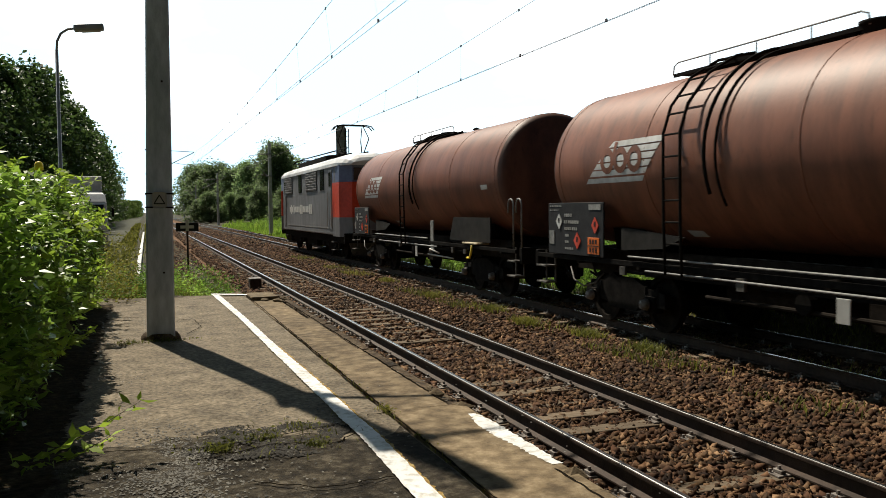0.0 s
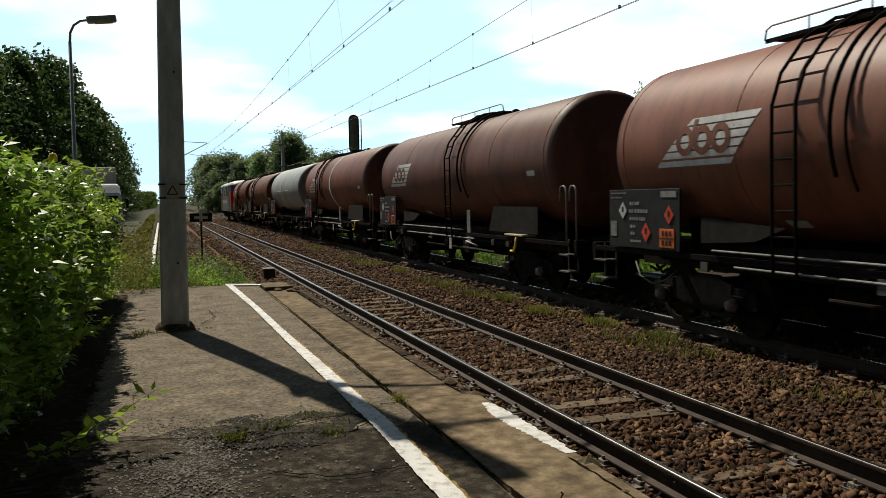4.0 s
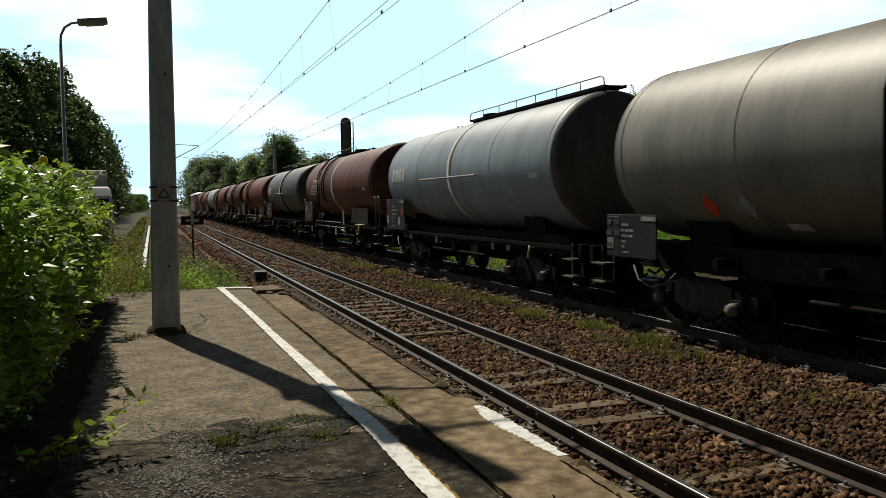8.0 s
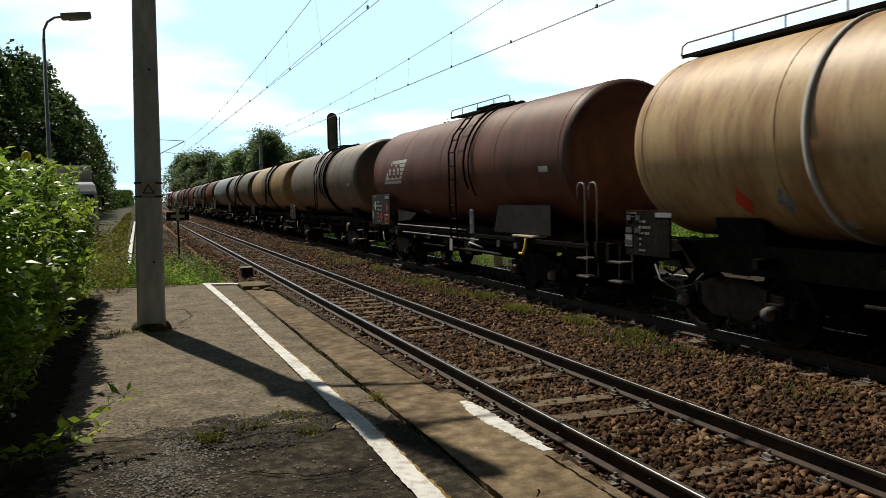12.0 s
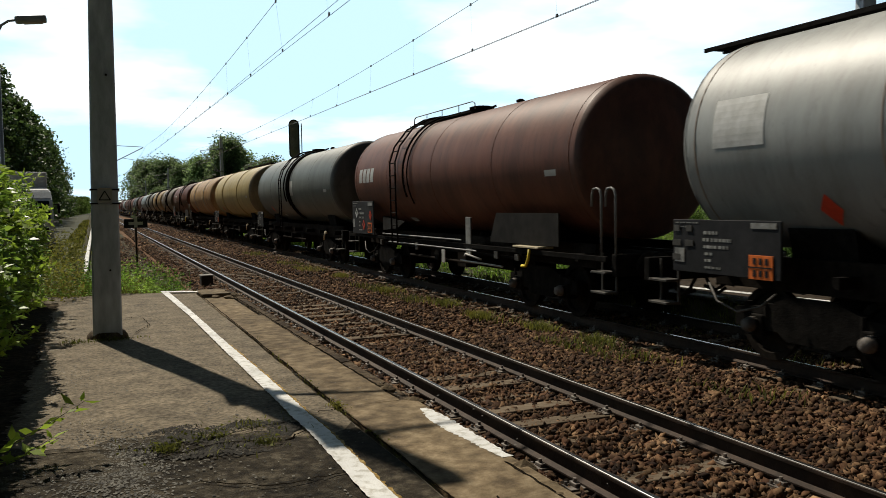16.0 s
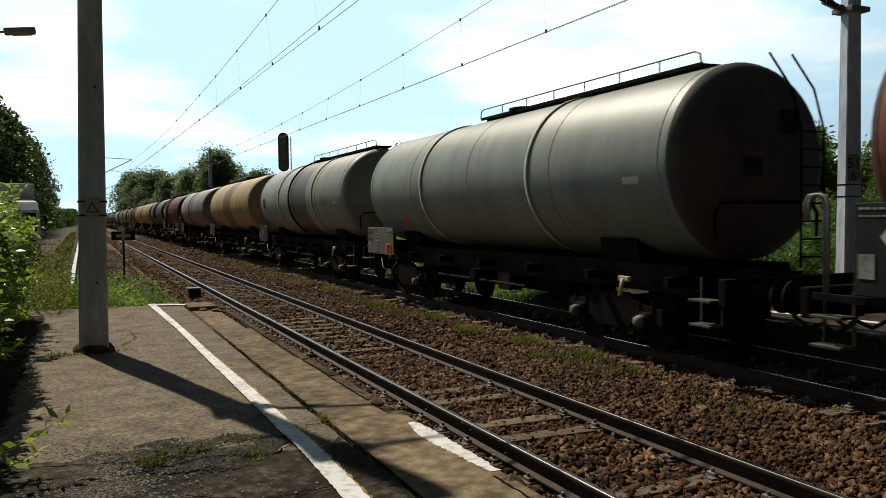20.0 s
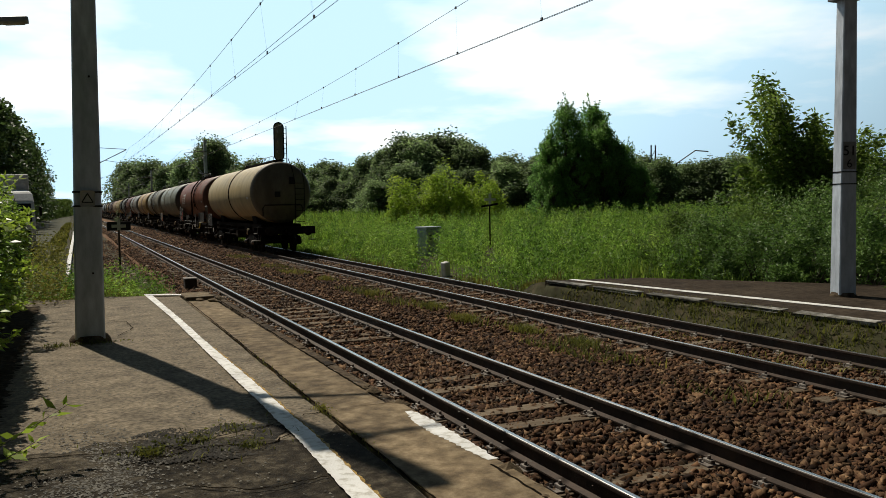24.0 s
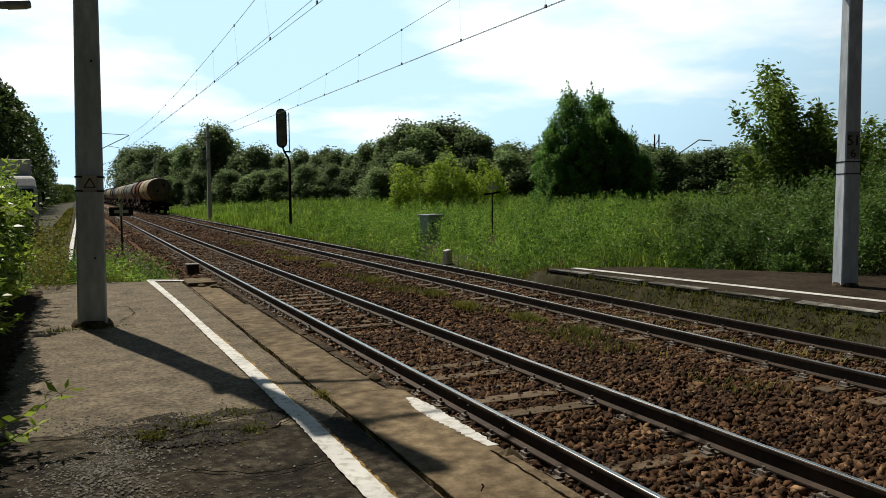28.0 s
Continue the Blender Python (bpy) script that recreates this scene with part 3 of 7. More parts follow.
# ---------------------------------------------------------------- near platform
def ragged_strip(bm, pts, half, z, rng, step=0.12, rag=0.012, thick=0.005):
    """A painted strip along the points, with uneven edges; half is its half width, or pairs of (y, half width)."""
    halves = half if isinstance(half, tuple) else ((0.0, half),)
    path = []
    for (x0, y0), (x1, y1) in zip(pts, pts[1:]):
        n = max(1, int(math.hypot(x1 - x0, y1 - y0) / step))
        path += [(x0 + (x1 - x0) * i / n, y0 + (y1 - y0) * i / n) for i in range(n)]
    path.append(pts[-1])
    rows = []
    for i, (x, y) in enumerate(path):
        a, b = path[max(0, i - 1)], path[min(len(path) - 1, i + 1)]
        d = Vector((b[0] - a[0], b[1] - a[1])).normalized()
        nx, ny = d.y, -d.x
        hw = float(np.interp(y, [q[0] for q in halves], [q[1] for q in halves]))
        l, r = hw + rng.uniform(-rag, rag), hw + rng.uniform(-rag, rag)
        rows.append((bm.verts.new((x - nx * l, y - ny * l, z)), bm.verts.new((x + nx * r, y + ny * r, z))))
    for a, b in zip(rows, rows[1:]):
        bm.faces.new((a[0], a[1], b[1], b[0]))
    bmesh.ops.recalc_face_normals(bm, faces=bm.faces)
    r = bmesh.ops.extrude_face_region(bm, geom=bm.faces[:])
    bmesh.ops.translate(bm, vec=(0, 0, thick), verts=[v for v in r["geom"] if isinstance(v, bmesh.types.BMVert)])
    return bm


def build_platform():
    rng = random.Random(11)
    pf = thing("platform_near", "low asphalt station platform with worn concrete edge slabs", "platform", kind="structure")
    END = 18.45
    bm = B()
    box(bm, (-1.0, (END - 40) / 2, -0.07), (6.9, END + 40, 0.72))
    part("platform_base", bm, M["concrete"], pf, "rough concrete platform base")
    # asphalt, with an uneven far edge and a gently uneven top
    xs = np.linspace(-4.4, 1.91, 34)
    ys = np.concatenate([np.linspace(-40, 2, 130), np.linspace(2.2, END + 0.08, 80)])
    gx, gy = np.meshgrid(xs, ys)
    gz = TOP + 0.012 * np.sin(gx * 1.7 + 0.5) * np.sin(gy * 0.9) + 0.006 * np.sin(gx * 5.1 + gy * 3.3)
    gy = gy + np.where(gy > END, 0.12 * np.sin(gx * 4.0) + 0.05 * np.sin(gx * 13), 0)
    w, h = len(xs), len(ys)
    i = (np.arange(h - 1)[:, None] * w + np.arange(w - 1)[None, :]).ravel()
    F = np.stack([i, i + 1, i + w + 1, i + w], 1)
    me = arrays("asphalt", np.stack([gx, gy, gz], -1).reshape(-1, 3), F, M["asphalt"])
    for p in me.polygons:
        p.use_smooth = True
    part("asphalt", me, None, pf, "patched grey-brown asphalt surface")
    # older, rougher asphalt with a ragged edge
    xs = np.linspace(-4.4, 1.9, 60)
    ts = np.linspace(0, 1, 90)
    gx, gt = np.meshgrid(xs, ts)
    far = 6.55 + 0.22 * np.sin(gx * 2.3 + 1) + 0.1 * np.sin(gx * 7.1) + 0.06 * np.sin(gx * 17) + 0.5 * smooth_step(0.2, -1.2, gx)
    gy = -12 + (far + 12) * gt
    gz = TOP + 0.012 * np.sin(gx * 1.7 + 0.5) * np.sin(gy * 0.9) + 0.006 * np.sin(gx * 5.1 + gy * 3.3) + 0.006
    w, h = len(xs), len(ts)
    i = (np.arange(h - 1)[:, None] * w + np.arange(w - 1)[None, :]).ravel()
    me = arrays("asphalt_patch", np.stack([gx, gy, gz], -1).reshape(-1, 3), np.stack([i, i + 1, i + w + 1, i + w], 1), M["asphalt_old"])
    for p in me.polygons:
        p.use_smooth = True
    part("asphalt_patch", me, None, pf, "older dark broken asphalt")
    # edge slabs
    y = -9.8
    while y < END - 0.3:
        ln = 3.36
        s_end = min(y + ln, END - 0.3)
        bm = B()
        wd = 0.68 if s_end < 7.5 else 0.55
        box(bm, (1.955 + wd / 2, (y + s_end) / 2, TOP - 0.06), (wd, s_end - y - 0.035, 0.13), bevel=0.012)
        for v in bm.verts:
            v.co.z += rng.uniform(-0.006, 0.006)
            if v.co.x > 2.4:
                v.co.x += rng.uniform(-0.03, 0.02)
        part("edge_slab", bm, M["concrete"], pf, at=pose(0, 0, rng.uniform(-0.008, 0.008), rng.uniform(-0.2, 0.2), rng.uniform(-0.5, 0.3), 0))
        y = s_end
    # crumbling outer kerb beyond the slabs
    y = 7.02
    while y < END - 0.4:
        ln = rng.uniform(0.7, 1.3)
        s_end = min(y + ln, END - 0.3)
        bm = B()
        box(bm, (2.60, (y + s_end) / 2, TOP - 0.075), (0.15, s_end - y - 0.02, 0.14), bevel=0.02)
        for v in bm.verts:
            v.co.z += rng.uniform(-0.03, 0.006)
            v.co.x += rng.uniform(-0.012, 0.03)
        part("kerb_stone", bm, M["edge_concrete"], pf)
        y = s_end
    # low wall of the platform under the slabs
    bm = B()
    box(bm, (2.4, (END - 40) / 2 - 0.2, -0.1), (0.2, END + 39.6, 0.66))
    part("edge_wall", bm, M["concrete"], pf, "dark stained concrete platform wall")
    # painted safety line and its end bar
    bm = B()
    mid_line = [(1.55, -8), (1.56, 3), (1.565, 4.9), (1.575, 5.6), (1.586, 6.4), (1.565, 6.9), (1.562, 7.45), (1.541, 8.9), (1.496, 10.9), (1.455, 14), (1.335, 18.5)]
    wide = ((4.6, 0.077), (7.4, 0.076), (8.9, 0.072), (10.9, 0.062), (14, 0.056), (18.5, 0.07))
    ragged_strip(bm, mid_line, wide, TOP + 0.016, rng, 0.045, 0.006, 0.002)
    ln = part("safety_line", bm, M["paint"], pf, "worn white painted safety line")
    bm = B()
    ragged_strip(bm, [(x + 0.018, y) for x, y in mid_line[:-2]], tuple((y, h + 0.004) for y, h in wide), TOP + 0.013, rng, 0.03, 0.014, 0.002)
    part("old_line", bm, M["old_paint"], pf, "ochre remains of an older painted line")
    bm = B()
    ragged_strip(bm, [(1.34, 18.28), (2.2, 17.75)], 0.09, TOP + 0.022, rng)
    part("line_end", bm, M["paint"], pf, "worn white painted line end")
    bm = B()
    ragged_strip(bm, [(2.60, 5.08), (2.585, 5.5), (2.57, 5.95), (2.565, 6.3), (2.585, 6.62)], ((5.08, 0.042), (5.5, 0.06), (5.95, 0.085), (6.3, 0.075), (6.62, 0.03)), TOP + 0.016, rng, 0.035, 0.014, 0.003)
    part("edge_paint", bm, M["paint"], pf, "flaking white paint on the slab edge")
    # cracks filled with dirt
    def crack(pts, half):
        bm = B()
        q = []
        for (x0, y0), (x1, y1) in zip(pts, pts[1:]):
            for k in range(8):
                t = k / 8
                q.append((x0 + (x1 - x0) * t + rng.uniform(-0.02, 0.02), y0 + (y1 - y0) * t + rng.uniform(-0.02, 0.02)))
        q.append(pts[-1])
        ragged_strip(bm, q, half * 0.5, TOP + 0.013, rng, 0.2, half * 0.35, 0.002)
        part("crack", bm, M["crack"], pf, "dark crack in the asphalt")
    crack([(-0.35, 6.6), (0.3, 6.45), (0.8, 6.5), (1.45, 6.75)], 0.008)
    crack([(0.25, 6.1), (0.9, 6.35), (1.3, 6.2), (1.5, 6.4)], 0.012)
    crack([(0.5, 12.6), (0.75, 13.3), (0.7, 14.1), (0.45, 14.4)], 0.01)
    crack([(-0.5, 15.0), (-0.1, 14.9)], 0.014)
    crack([(1.72, 6.93), (1.93, 6.97)], 0.012)
    crack([(0.6, 5.5), (1.0, 5.2), (1.5, 5.25)], 0.01)
    crack([(1.6, 7.0), (1.49, 7.02)], 0.01)
    crack([(2.15, 4.3), (2.34, 5.1), (2.52, 5.9)], 0.009)
    crack([(1.96, 5.3), (2.2, 5.42), (2.45, 5.2)], 0.007)
    for x0, ya, yb, h in ((1.944, 3.0, 18.1, 0.007), (2.517, 7.1, 18.1, 0.010), (2.545, 3.2, 5.0, 0.010)):
        bm = B()
        n = int((yb - ya) / 0.22)
        ragged_strip(bm, [(x0 + rng.uniform(-0.007, 0.007), ya + (yb - ya) * k / n) for k in range(n + 1)], h, TOP + 0.013, rng, 0.05, h * 0.75, 0.003)
        part("joint", bm, M["crack"], pf, "dark dirt-filled joint along the slabs")
    # broken bits along the edge
    for k in range(76):
        bm = B()
        bmesh.ops.create_icosphere(bm, subdivisions=1, radius=rng.uniform(0.03, 0.11))
        for v in bm.verts:
            v.co = Vector((v.co.x * rng.uniform(0.7, 1.3), v.co.y * rng.uniform(0.7, 1.3), v.co.z * rng.uniform(0.4, 0.7)))
        yy = rng.choice([rng.uniform(4.2, 8), rng.uniform(16.6, 18.4), rng.uniform(17.6, 18.6), rng.uniform(17.9, 18.7), 6.95])
        xx = rng.uniform(2.55, 2.72) if yy < 9 else rng.uniform(2.2, 3.0)
        zz = (TOP - 0.02 if xx < 2.66 else TOP - 0.34) if yy < 17.5 else (TOP - 0.05 if xx < 2.45 else -0.1)
        ob = new("concrete_lump", mesh_of("concrete_lump", bm, M["concrete"]))
        ob.matrix_basis = pose(xx, yy, zz, 0, 0, rng.uniform(0, 180))
        tagged(ob, "broken lump of weathered platform concrete", "concrete lump", "rubble at the platform edge")


build_platform()


def build_far_platform():
    rng = random.Random(4)
    pf = thing("platform_far", "low dark platform across the tracks with a white line", "platform", kind="structure")
    bm = B()
    out = [(10.05, 16.9), (10.62, 8.3), (10.9, -40), (15.5, -40), (15.5, 12.0), (12.4, 16.2)]
    poly(bm, [(x, y, -0.42) for x, y in out], 0.72, (0, 0, 1))
    part("platform_body", bm, M["asphalt_dark"], pf, "dark grey asphalt platform surface")
    bm = B()
    ragged_strip(bm, [(10.7, 16.75), (11.2, 13.2), (11.78, 9.2), (12.2, 4), (12.4, -20)], 0.105, 0.304, rng, 0.3)
    part("safety_line", bm, M["paint"], pf, "white painted safety line")
    edge = [(10.05, 16.9), (10.62, 8.3), (10.9, -20)]
    for (x0, y0), (x1, y1) in zip(edge, edge[1:]):
        n = int(math.hypot(x1 - x0, y1 - y0) / 1.5)
        for k in range(n):
            t = (k + 0.5) / n
            bm = B()
            box(bm, (0.06, 0, 0.035), (0.20, 1.46, 0.06), bevel=0.015)
            for v in bm.verts:
                v.co += Vector((rng.uniform(-0.05, 0.03), 0, rng.uniform(-0.014, 0.008)))
            part("edge_slab", bm, M["lip"], pf, at=pose(x0 + (x1 - x0) * t, y0 + (y1 - y0) * t, 0.252, 0, rng.uniform(-0.6, 0.6), math.degrees(math.atan2(-(x1 - x0), y1 - y0)) % 180))


build_far_platform()


def bank_z(x, y):
    """The grassed earth bank in front of the far platform."""
    edge = np.interp(y, [-20, 8.3, 16.9], [10.9, 10.62, 10.05])
    x = np.minimum(x, edge)
    return -0.25 + 0.47 * smooth_step(9.85, edge - 0.05, x) * smooth_step(18.8, 17.3, y)


def build_bank():
    ys = np.linspace(-20, 18.8, 96)
    V, n = [], 9
    for y in ys:
        e = np.interp(y, [-20, 8.3, 16.9, 17.0, 18.8], [10.9, 10.62, 10.05, 11.5, 12.5]) + 0.05
        for i in range(n):
            x = 9.85 + (e - 9.85) * i / (n - 1)
            V.append((x, y, float(bank_z(x, y)) + 0.025 * math.sin(x * 9 + y * 5) + 0.02 * math.sin(y * 11)))
    i = (np.arange(len(ys) - 1)[:, None] * n + np.arange(n - 1)[None, :]).ravel()
    ob = new("bank", arrays("bank", np.array(V), np.stack([i, i + 1, i + n + 1, i + n], 1), M["soil"]))
    tagged(ob, "low grassed earth bank below the platform edge", "ground", kind="structure")


build_bank()


def build_left_ground():
    bm = B()
    box(bm, (-3.4, 160, 0.0), (4.6, 280, 0.06))
    tagged(new("road", mesh_of("road", bm, M["road"])), "grey asphalt service road beside the platform", "road", kind="structure")
    bm = B()
    for k in range(40):
        box(bm, (-0.30 + 0.0035 * k, 28 + k * 1.55, 0.06), (0.16, 1.5, 0.18), bevel=0.02)
    tagged(new("kerb", mesh_of("kerb", bm, M["white"])), "white painted concrete kerb along the verge", "kerb", kind="structure")


build_left_ground()


# ---------------------------------------------------------------- the train
SPEED = 15.3
R_TANK, Z_TANK = 1.45, 2.85
TRAIN = []


def on_tank(bm, corners, off=0.006, nz=8, ny=3, r=R_TANK):
    """A thin curved patch on the camera side of a tank, from four (y, z) corners in order."""
    (y0, z0), (y1, z1), (y2, z2), (y3, z3) = corners
    grid = []
    for i in range(nz + 1):
        t = i / nz
        row = []
        for j in range(ny + 1):
            s = j / ny
            y = (y0 * (1 - s) + y1 * s) * (1 - t) + (y3 * (1 - s) + y2 * s) * t
            z = (z0 * (1 - s) + z1 * s) * (1 - t) + (z3 * (1 - s) + z2 * s) * t
            dz = max(-r + 0.01, min(r - 0.01, z - Z_TANK))
            a = math.asin(dz / r)
            row.append(bm.verts.new((-(r + off) * math.cos(a), y, Z_TANK + (r + off) * math.sin(a))))
        grid.append(row)
    for a, b in zip(grid, grid[1:]):
        for j in range(ny):
            bm.faces.new((a[j], a[j + 1], b[j + 1], b[j]))
    return bm


def ring_on_tank(bm, yc, zc, ry, rz, hole, off, seg=20):
    a, b = [], []
    for k in range(seg):
        t = 2 * math.pi * k / seg
        for lst, f in ((a, 1.0), (b, hole)):
            y, z = yc + ry * f * math.cos(t), zc + rz * f * math.sin(t)
            an = math.asin(max(-1, min(1, (z - Z_TANK) / R_TANK)))
            lst.append(bm.verts.new((-(R_TANK + off) * math.cos(an), y, Z_TANK + (R_TANK + off) * math.sin(an))))
    for k in range(seg):
        bm.faces.new((a[k], a[(k + 1) % seg], b[(k + 1) % seg], b[k]))
    return bm


def end_profile(L, r, off=0.0):
    """The (along, radius) points of a dished end, from its middle outwards."""
    k, top = 0.24, 0.30
    prof = []
    for i in range(9):
        rad = (r - k) * i / 8
        prof.append((L / 2 + top + off - (top - 0.08) * (rad / (r - k)) ** 2, rad if i else 0.001))
    for i in range(1, 6 if off else 7):
        t = math.pi / 2 * i / 6
        prof.append((L / 2 + 0.08 + off * math.cos(t) - 0.26 * (1 - math.cos(t)), r - k + (k + off) * math.sin(t)))
    return prof


def tank_shell(L, r=R_TANK):
    prof = end_profile(L, r)
    full = prof + [(0, r)] + [(-y, rad) for y, rad in reversed(prof)]
    bm = B()
    lathe(bm, full, 56, "y", (0, 0, Z_TANK))
    return bm


def arc_pts(y, r, a0, a1, n=14):
    """Points round the tank; 0 is the crown and 90 the camera side, in degrees."""
    return [(-r * math.sin(radians(a0 + (a1 - a0) * i / n)), y, Z_TANK + r * math.cos(radians(a0 + (a1 - a0) * i / n))) for i in range(n + 1)]


SHARED = {}


def shared(name, build, material):
    if name not in SHARED:
        SHARED[name] = mesh_of(name.split(":")[0], build(), material)
    return SHARED[name]


def wheel_bm():
    bm = B()
    prof = [(-0.07, 0.0), (-0.07, 0.12), (-0.02, 0.16), (-0.02, 0.38), (-0.07, 0.40), (-0.07, 0.455), (0.05, 0.465), (0.06, 0.495), (0.09, 0.49), (0.09, 0.40), (0.03, 0.38), (0.03, 0.16), (0.09, 0.12), (0.09, 0.0)]
    return lathe(bm, [(u, max(r, 0.001)) for u, r in prof], 28, "x", smooth=False)


def side_frame_bm():
    bm = B()
    pts = [(-1.28, 0.42), (-1.28, 0.66), (-0.75, 0.72), (-0.35, 0.86), (0.35, 0.86), (0.75, 0.72), (1.28, 0.66), (1.28, 0.42), (0.55, 0.40), (0.4, 0.30), (-0.4, 0.30), (-0.55, 0.40)]
    poly(bm, [(-0.05, y, z) for y, z in pts], 0.1)
    for k in (-1, 1):
        box(bm, (0, k * 0.9, 0.46), (0.2, 0.3, 0.28), bevel=0.02)
        rod(bm, (-0.15, k * 0.9, 0.46), (-0.07, k * 0.9, 0.46), 0.11, 14)
        for q in (-0.17, 0.17):
            rod(bm, (-0.02, k * 0.9 + q, 0.48), (-0.02, k * 0.9 + q, 0.75), 0.05, 8)
    return bm


def bolster_bm():
    bm = B()
    box(bm, (0, 0, 0.62), (2.0, 0.4, 0.3), bevel=0.02)
    for k in (-1, 1):
        rod(bm, (-0.8, k * 0.9, 0.46), (0.8, k * 0.9, 0.46), 0.08, 10)
        box(bm, (0, k * 1.15, 0.55), (1.9, 0.08, 0.12))
    rod(bm, (0, 0, 0.7), (0, 0, 1.0), 0.25, 12)
    return bm


def buffer_bm():
    bm = B()
    rod(bm, (0, 0, 0), (0, 0.33, 0), 0.11, 14)
    rod(bm, (0, 0.3, 0), (0, 0.54, 0), 0.075, 12)
    lathe(bm, [(0.54, 0.001), (0.54, 0.22), (0.575, 0.22), (0.60, 0.15), (0.605, 0.001)], 22, "y")
    return bm


def coupling_bm():
    bm = B()
    box(bm, (0, 0.1, 0), (0.16, 0.4, 0.14), bevel=0.02)
    for k in range(3):
        box(bm, (0, 0.33 + 0.16 * k, -0.05 - 0.04 * k), (0.05 if k % 2 else 0.12, 0.2, 0.06), bevel=0.015)
    pipe(bm, [(0.32, 0, -0.05), (0.34, 0.2, -0.3), (0.33, 0.42, -0.42), (0.3, 0.62, -0.35)], 0.028)
    pipe(bm, [(-0.34, 0, -0.05), (-0.34, 0.2, -0.33), (-0.33, 0.42, -0.45), (-0.3, 0.62, -0.35)], 0.028)
    return bm


def handrail_bm(h=1.1, w=0.0):
    bm = B()
    pipe(bm, [(0, 0, 0), (0, 0, h - 0.12), (0.0, 0.04, h - 0.03), (0.0, 0.12, h), (0.0, 0.22, h - 0.01), (0, 0.27, h - 0.09), (0, 0.28, h - 0.3)], 0.02)
    return bm


def step_bm():
    bm = B()
    for z in (0.0, 0.33):
        box(bm, (0, 0, z), (0.26, 0.42, 0.035), bevel=0.006)
    for y in (-0.2, 0.2):
        box(bm, (0.1, y, 0.3), (0.03, 0.03, 0.65))
    return bm


def ladder_bm(h0=1.05):
    bm = B()
    way = [(-1.52, h0), (-1.55, 1.8), (-1.56, 2.6), (-1.56, 3.2), (-1.42, 3.62), (-1.05, 4.08), (-0.55, 4.36), (-0.2, 4.42)]
    for s in (-0.21, 0.21):
        pipe(bm, [(x, s, z) for x, z in way], 0.024)
    dist = 0.0
    nxt = 0.15
    for (x0, z0), (x1, z1) in zip(way, way[1:]):
        ln = math.hypot(x1 - x0, z1 - z0)
        while nxt < dist + ln:
            t = (nxt - dist) / ln
            rod(bm, (x0 + (x1 - x0) * t, -0.21, z0 + (z1 - z0) * t), (x0 + (x1 - x0) * t, 0.21, z0 + (z1 - z0) * t), 0.016, 6)
            nxt += 0.33
        dist += ln
    return bm


def walkway(parent, y0, y1, rails, wide=0.48):
    bm = B()
    n = int((y1 - y0) / 0.16)
    for k in range(n):
        y = y0 + (k + 0.5) * (y1 - y0) / n
        box(bm, (0, y, 4.38), (wide, 0.1, 0.022))
    for sx in (-1, 1):
        box(bm, (sx * wide / 2, (y0 + y1) / 2, 4.37), (0.035, y1 - y0, 0.06))
    k = y0 + 0.3
    while k < y1:
        box(bm, (0, k, 4.33), (wide, 0.05, 0.1))
        k += 1.4
    ww = part("walkway", bm, M["steel_dark"], parent, "dark steel grating walkway on the tank top")
    if rails:
        bm = B()
        for sx in (-1,):
            x = sx * (wide / 2 + 0.02)
            pipe(bm, [(x, y0, 4.38), (x, y0 + 0.03, 4.53), (x, y0 + 0.15, 4.58), (x, (y0 + y1) / 2, 4.58), (x, y1 - 0.15, 4.58), (x, y1 - 0.03, 4.53), (x, y1, 4.38)], 0.014, 6)
            k = y0 + 1.0
            while k < y1 - 0.4:
                rod(bm, (x, k, 4.38), (x, k, 4.58), 0.011, 6)
                k += 1.1
        part("walkway_rail", bm, M["steel_grey"], ww, "thin steel handrail")
    return ww


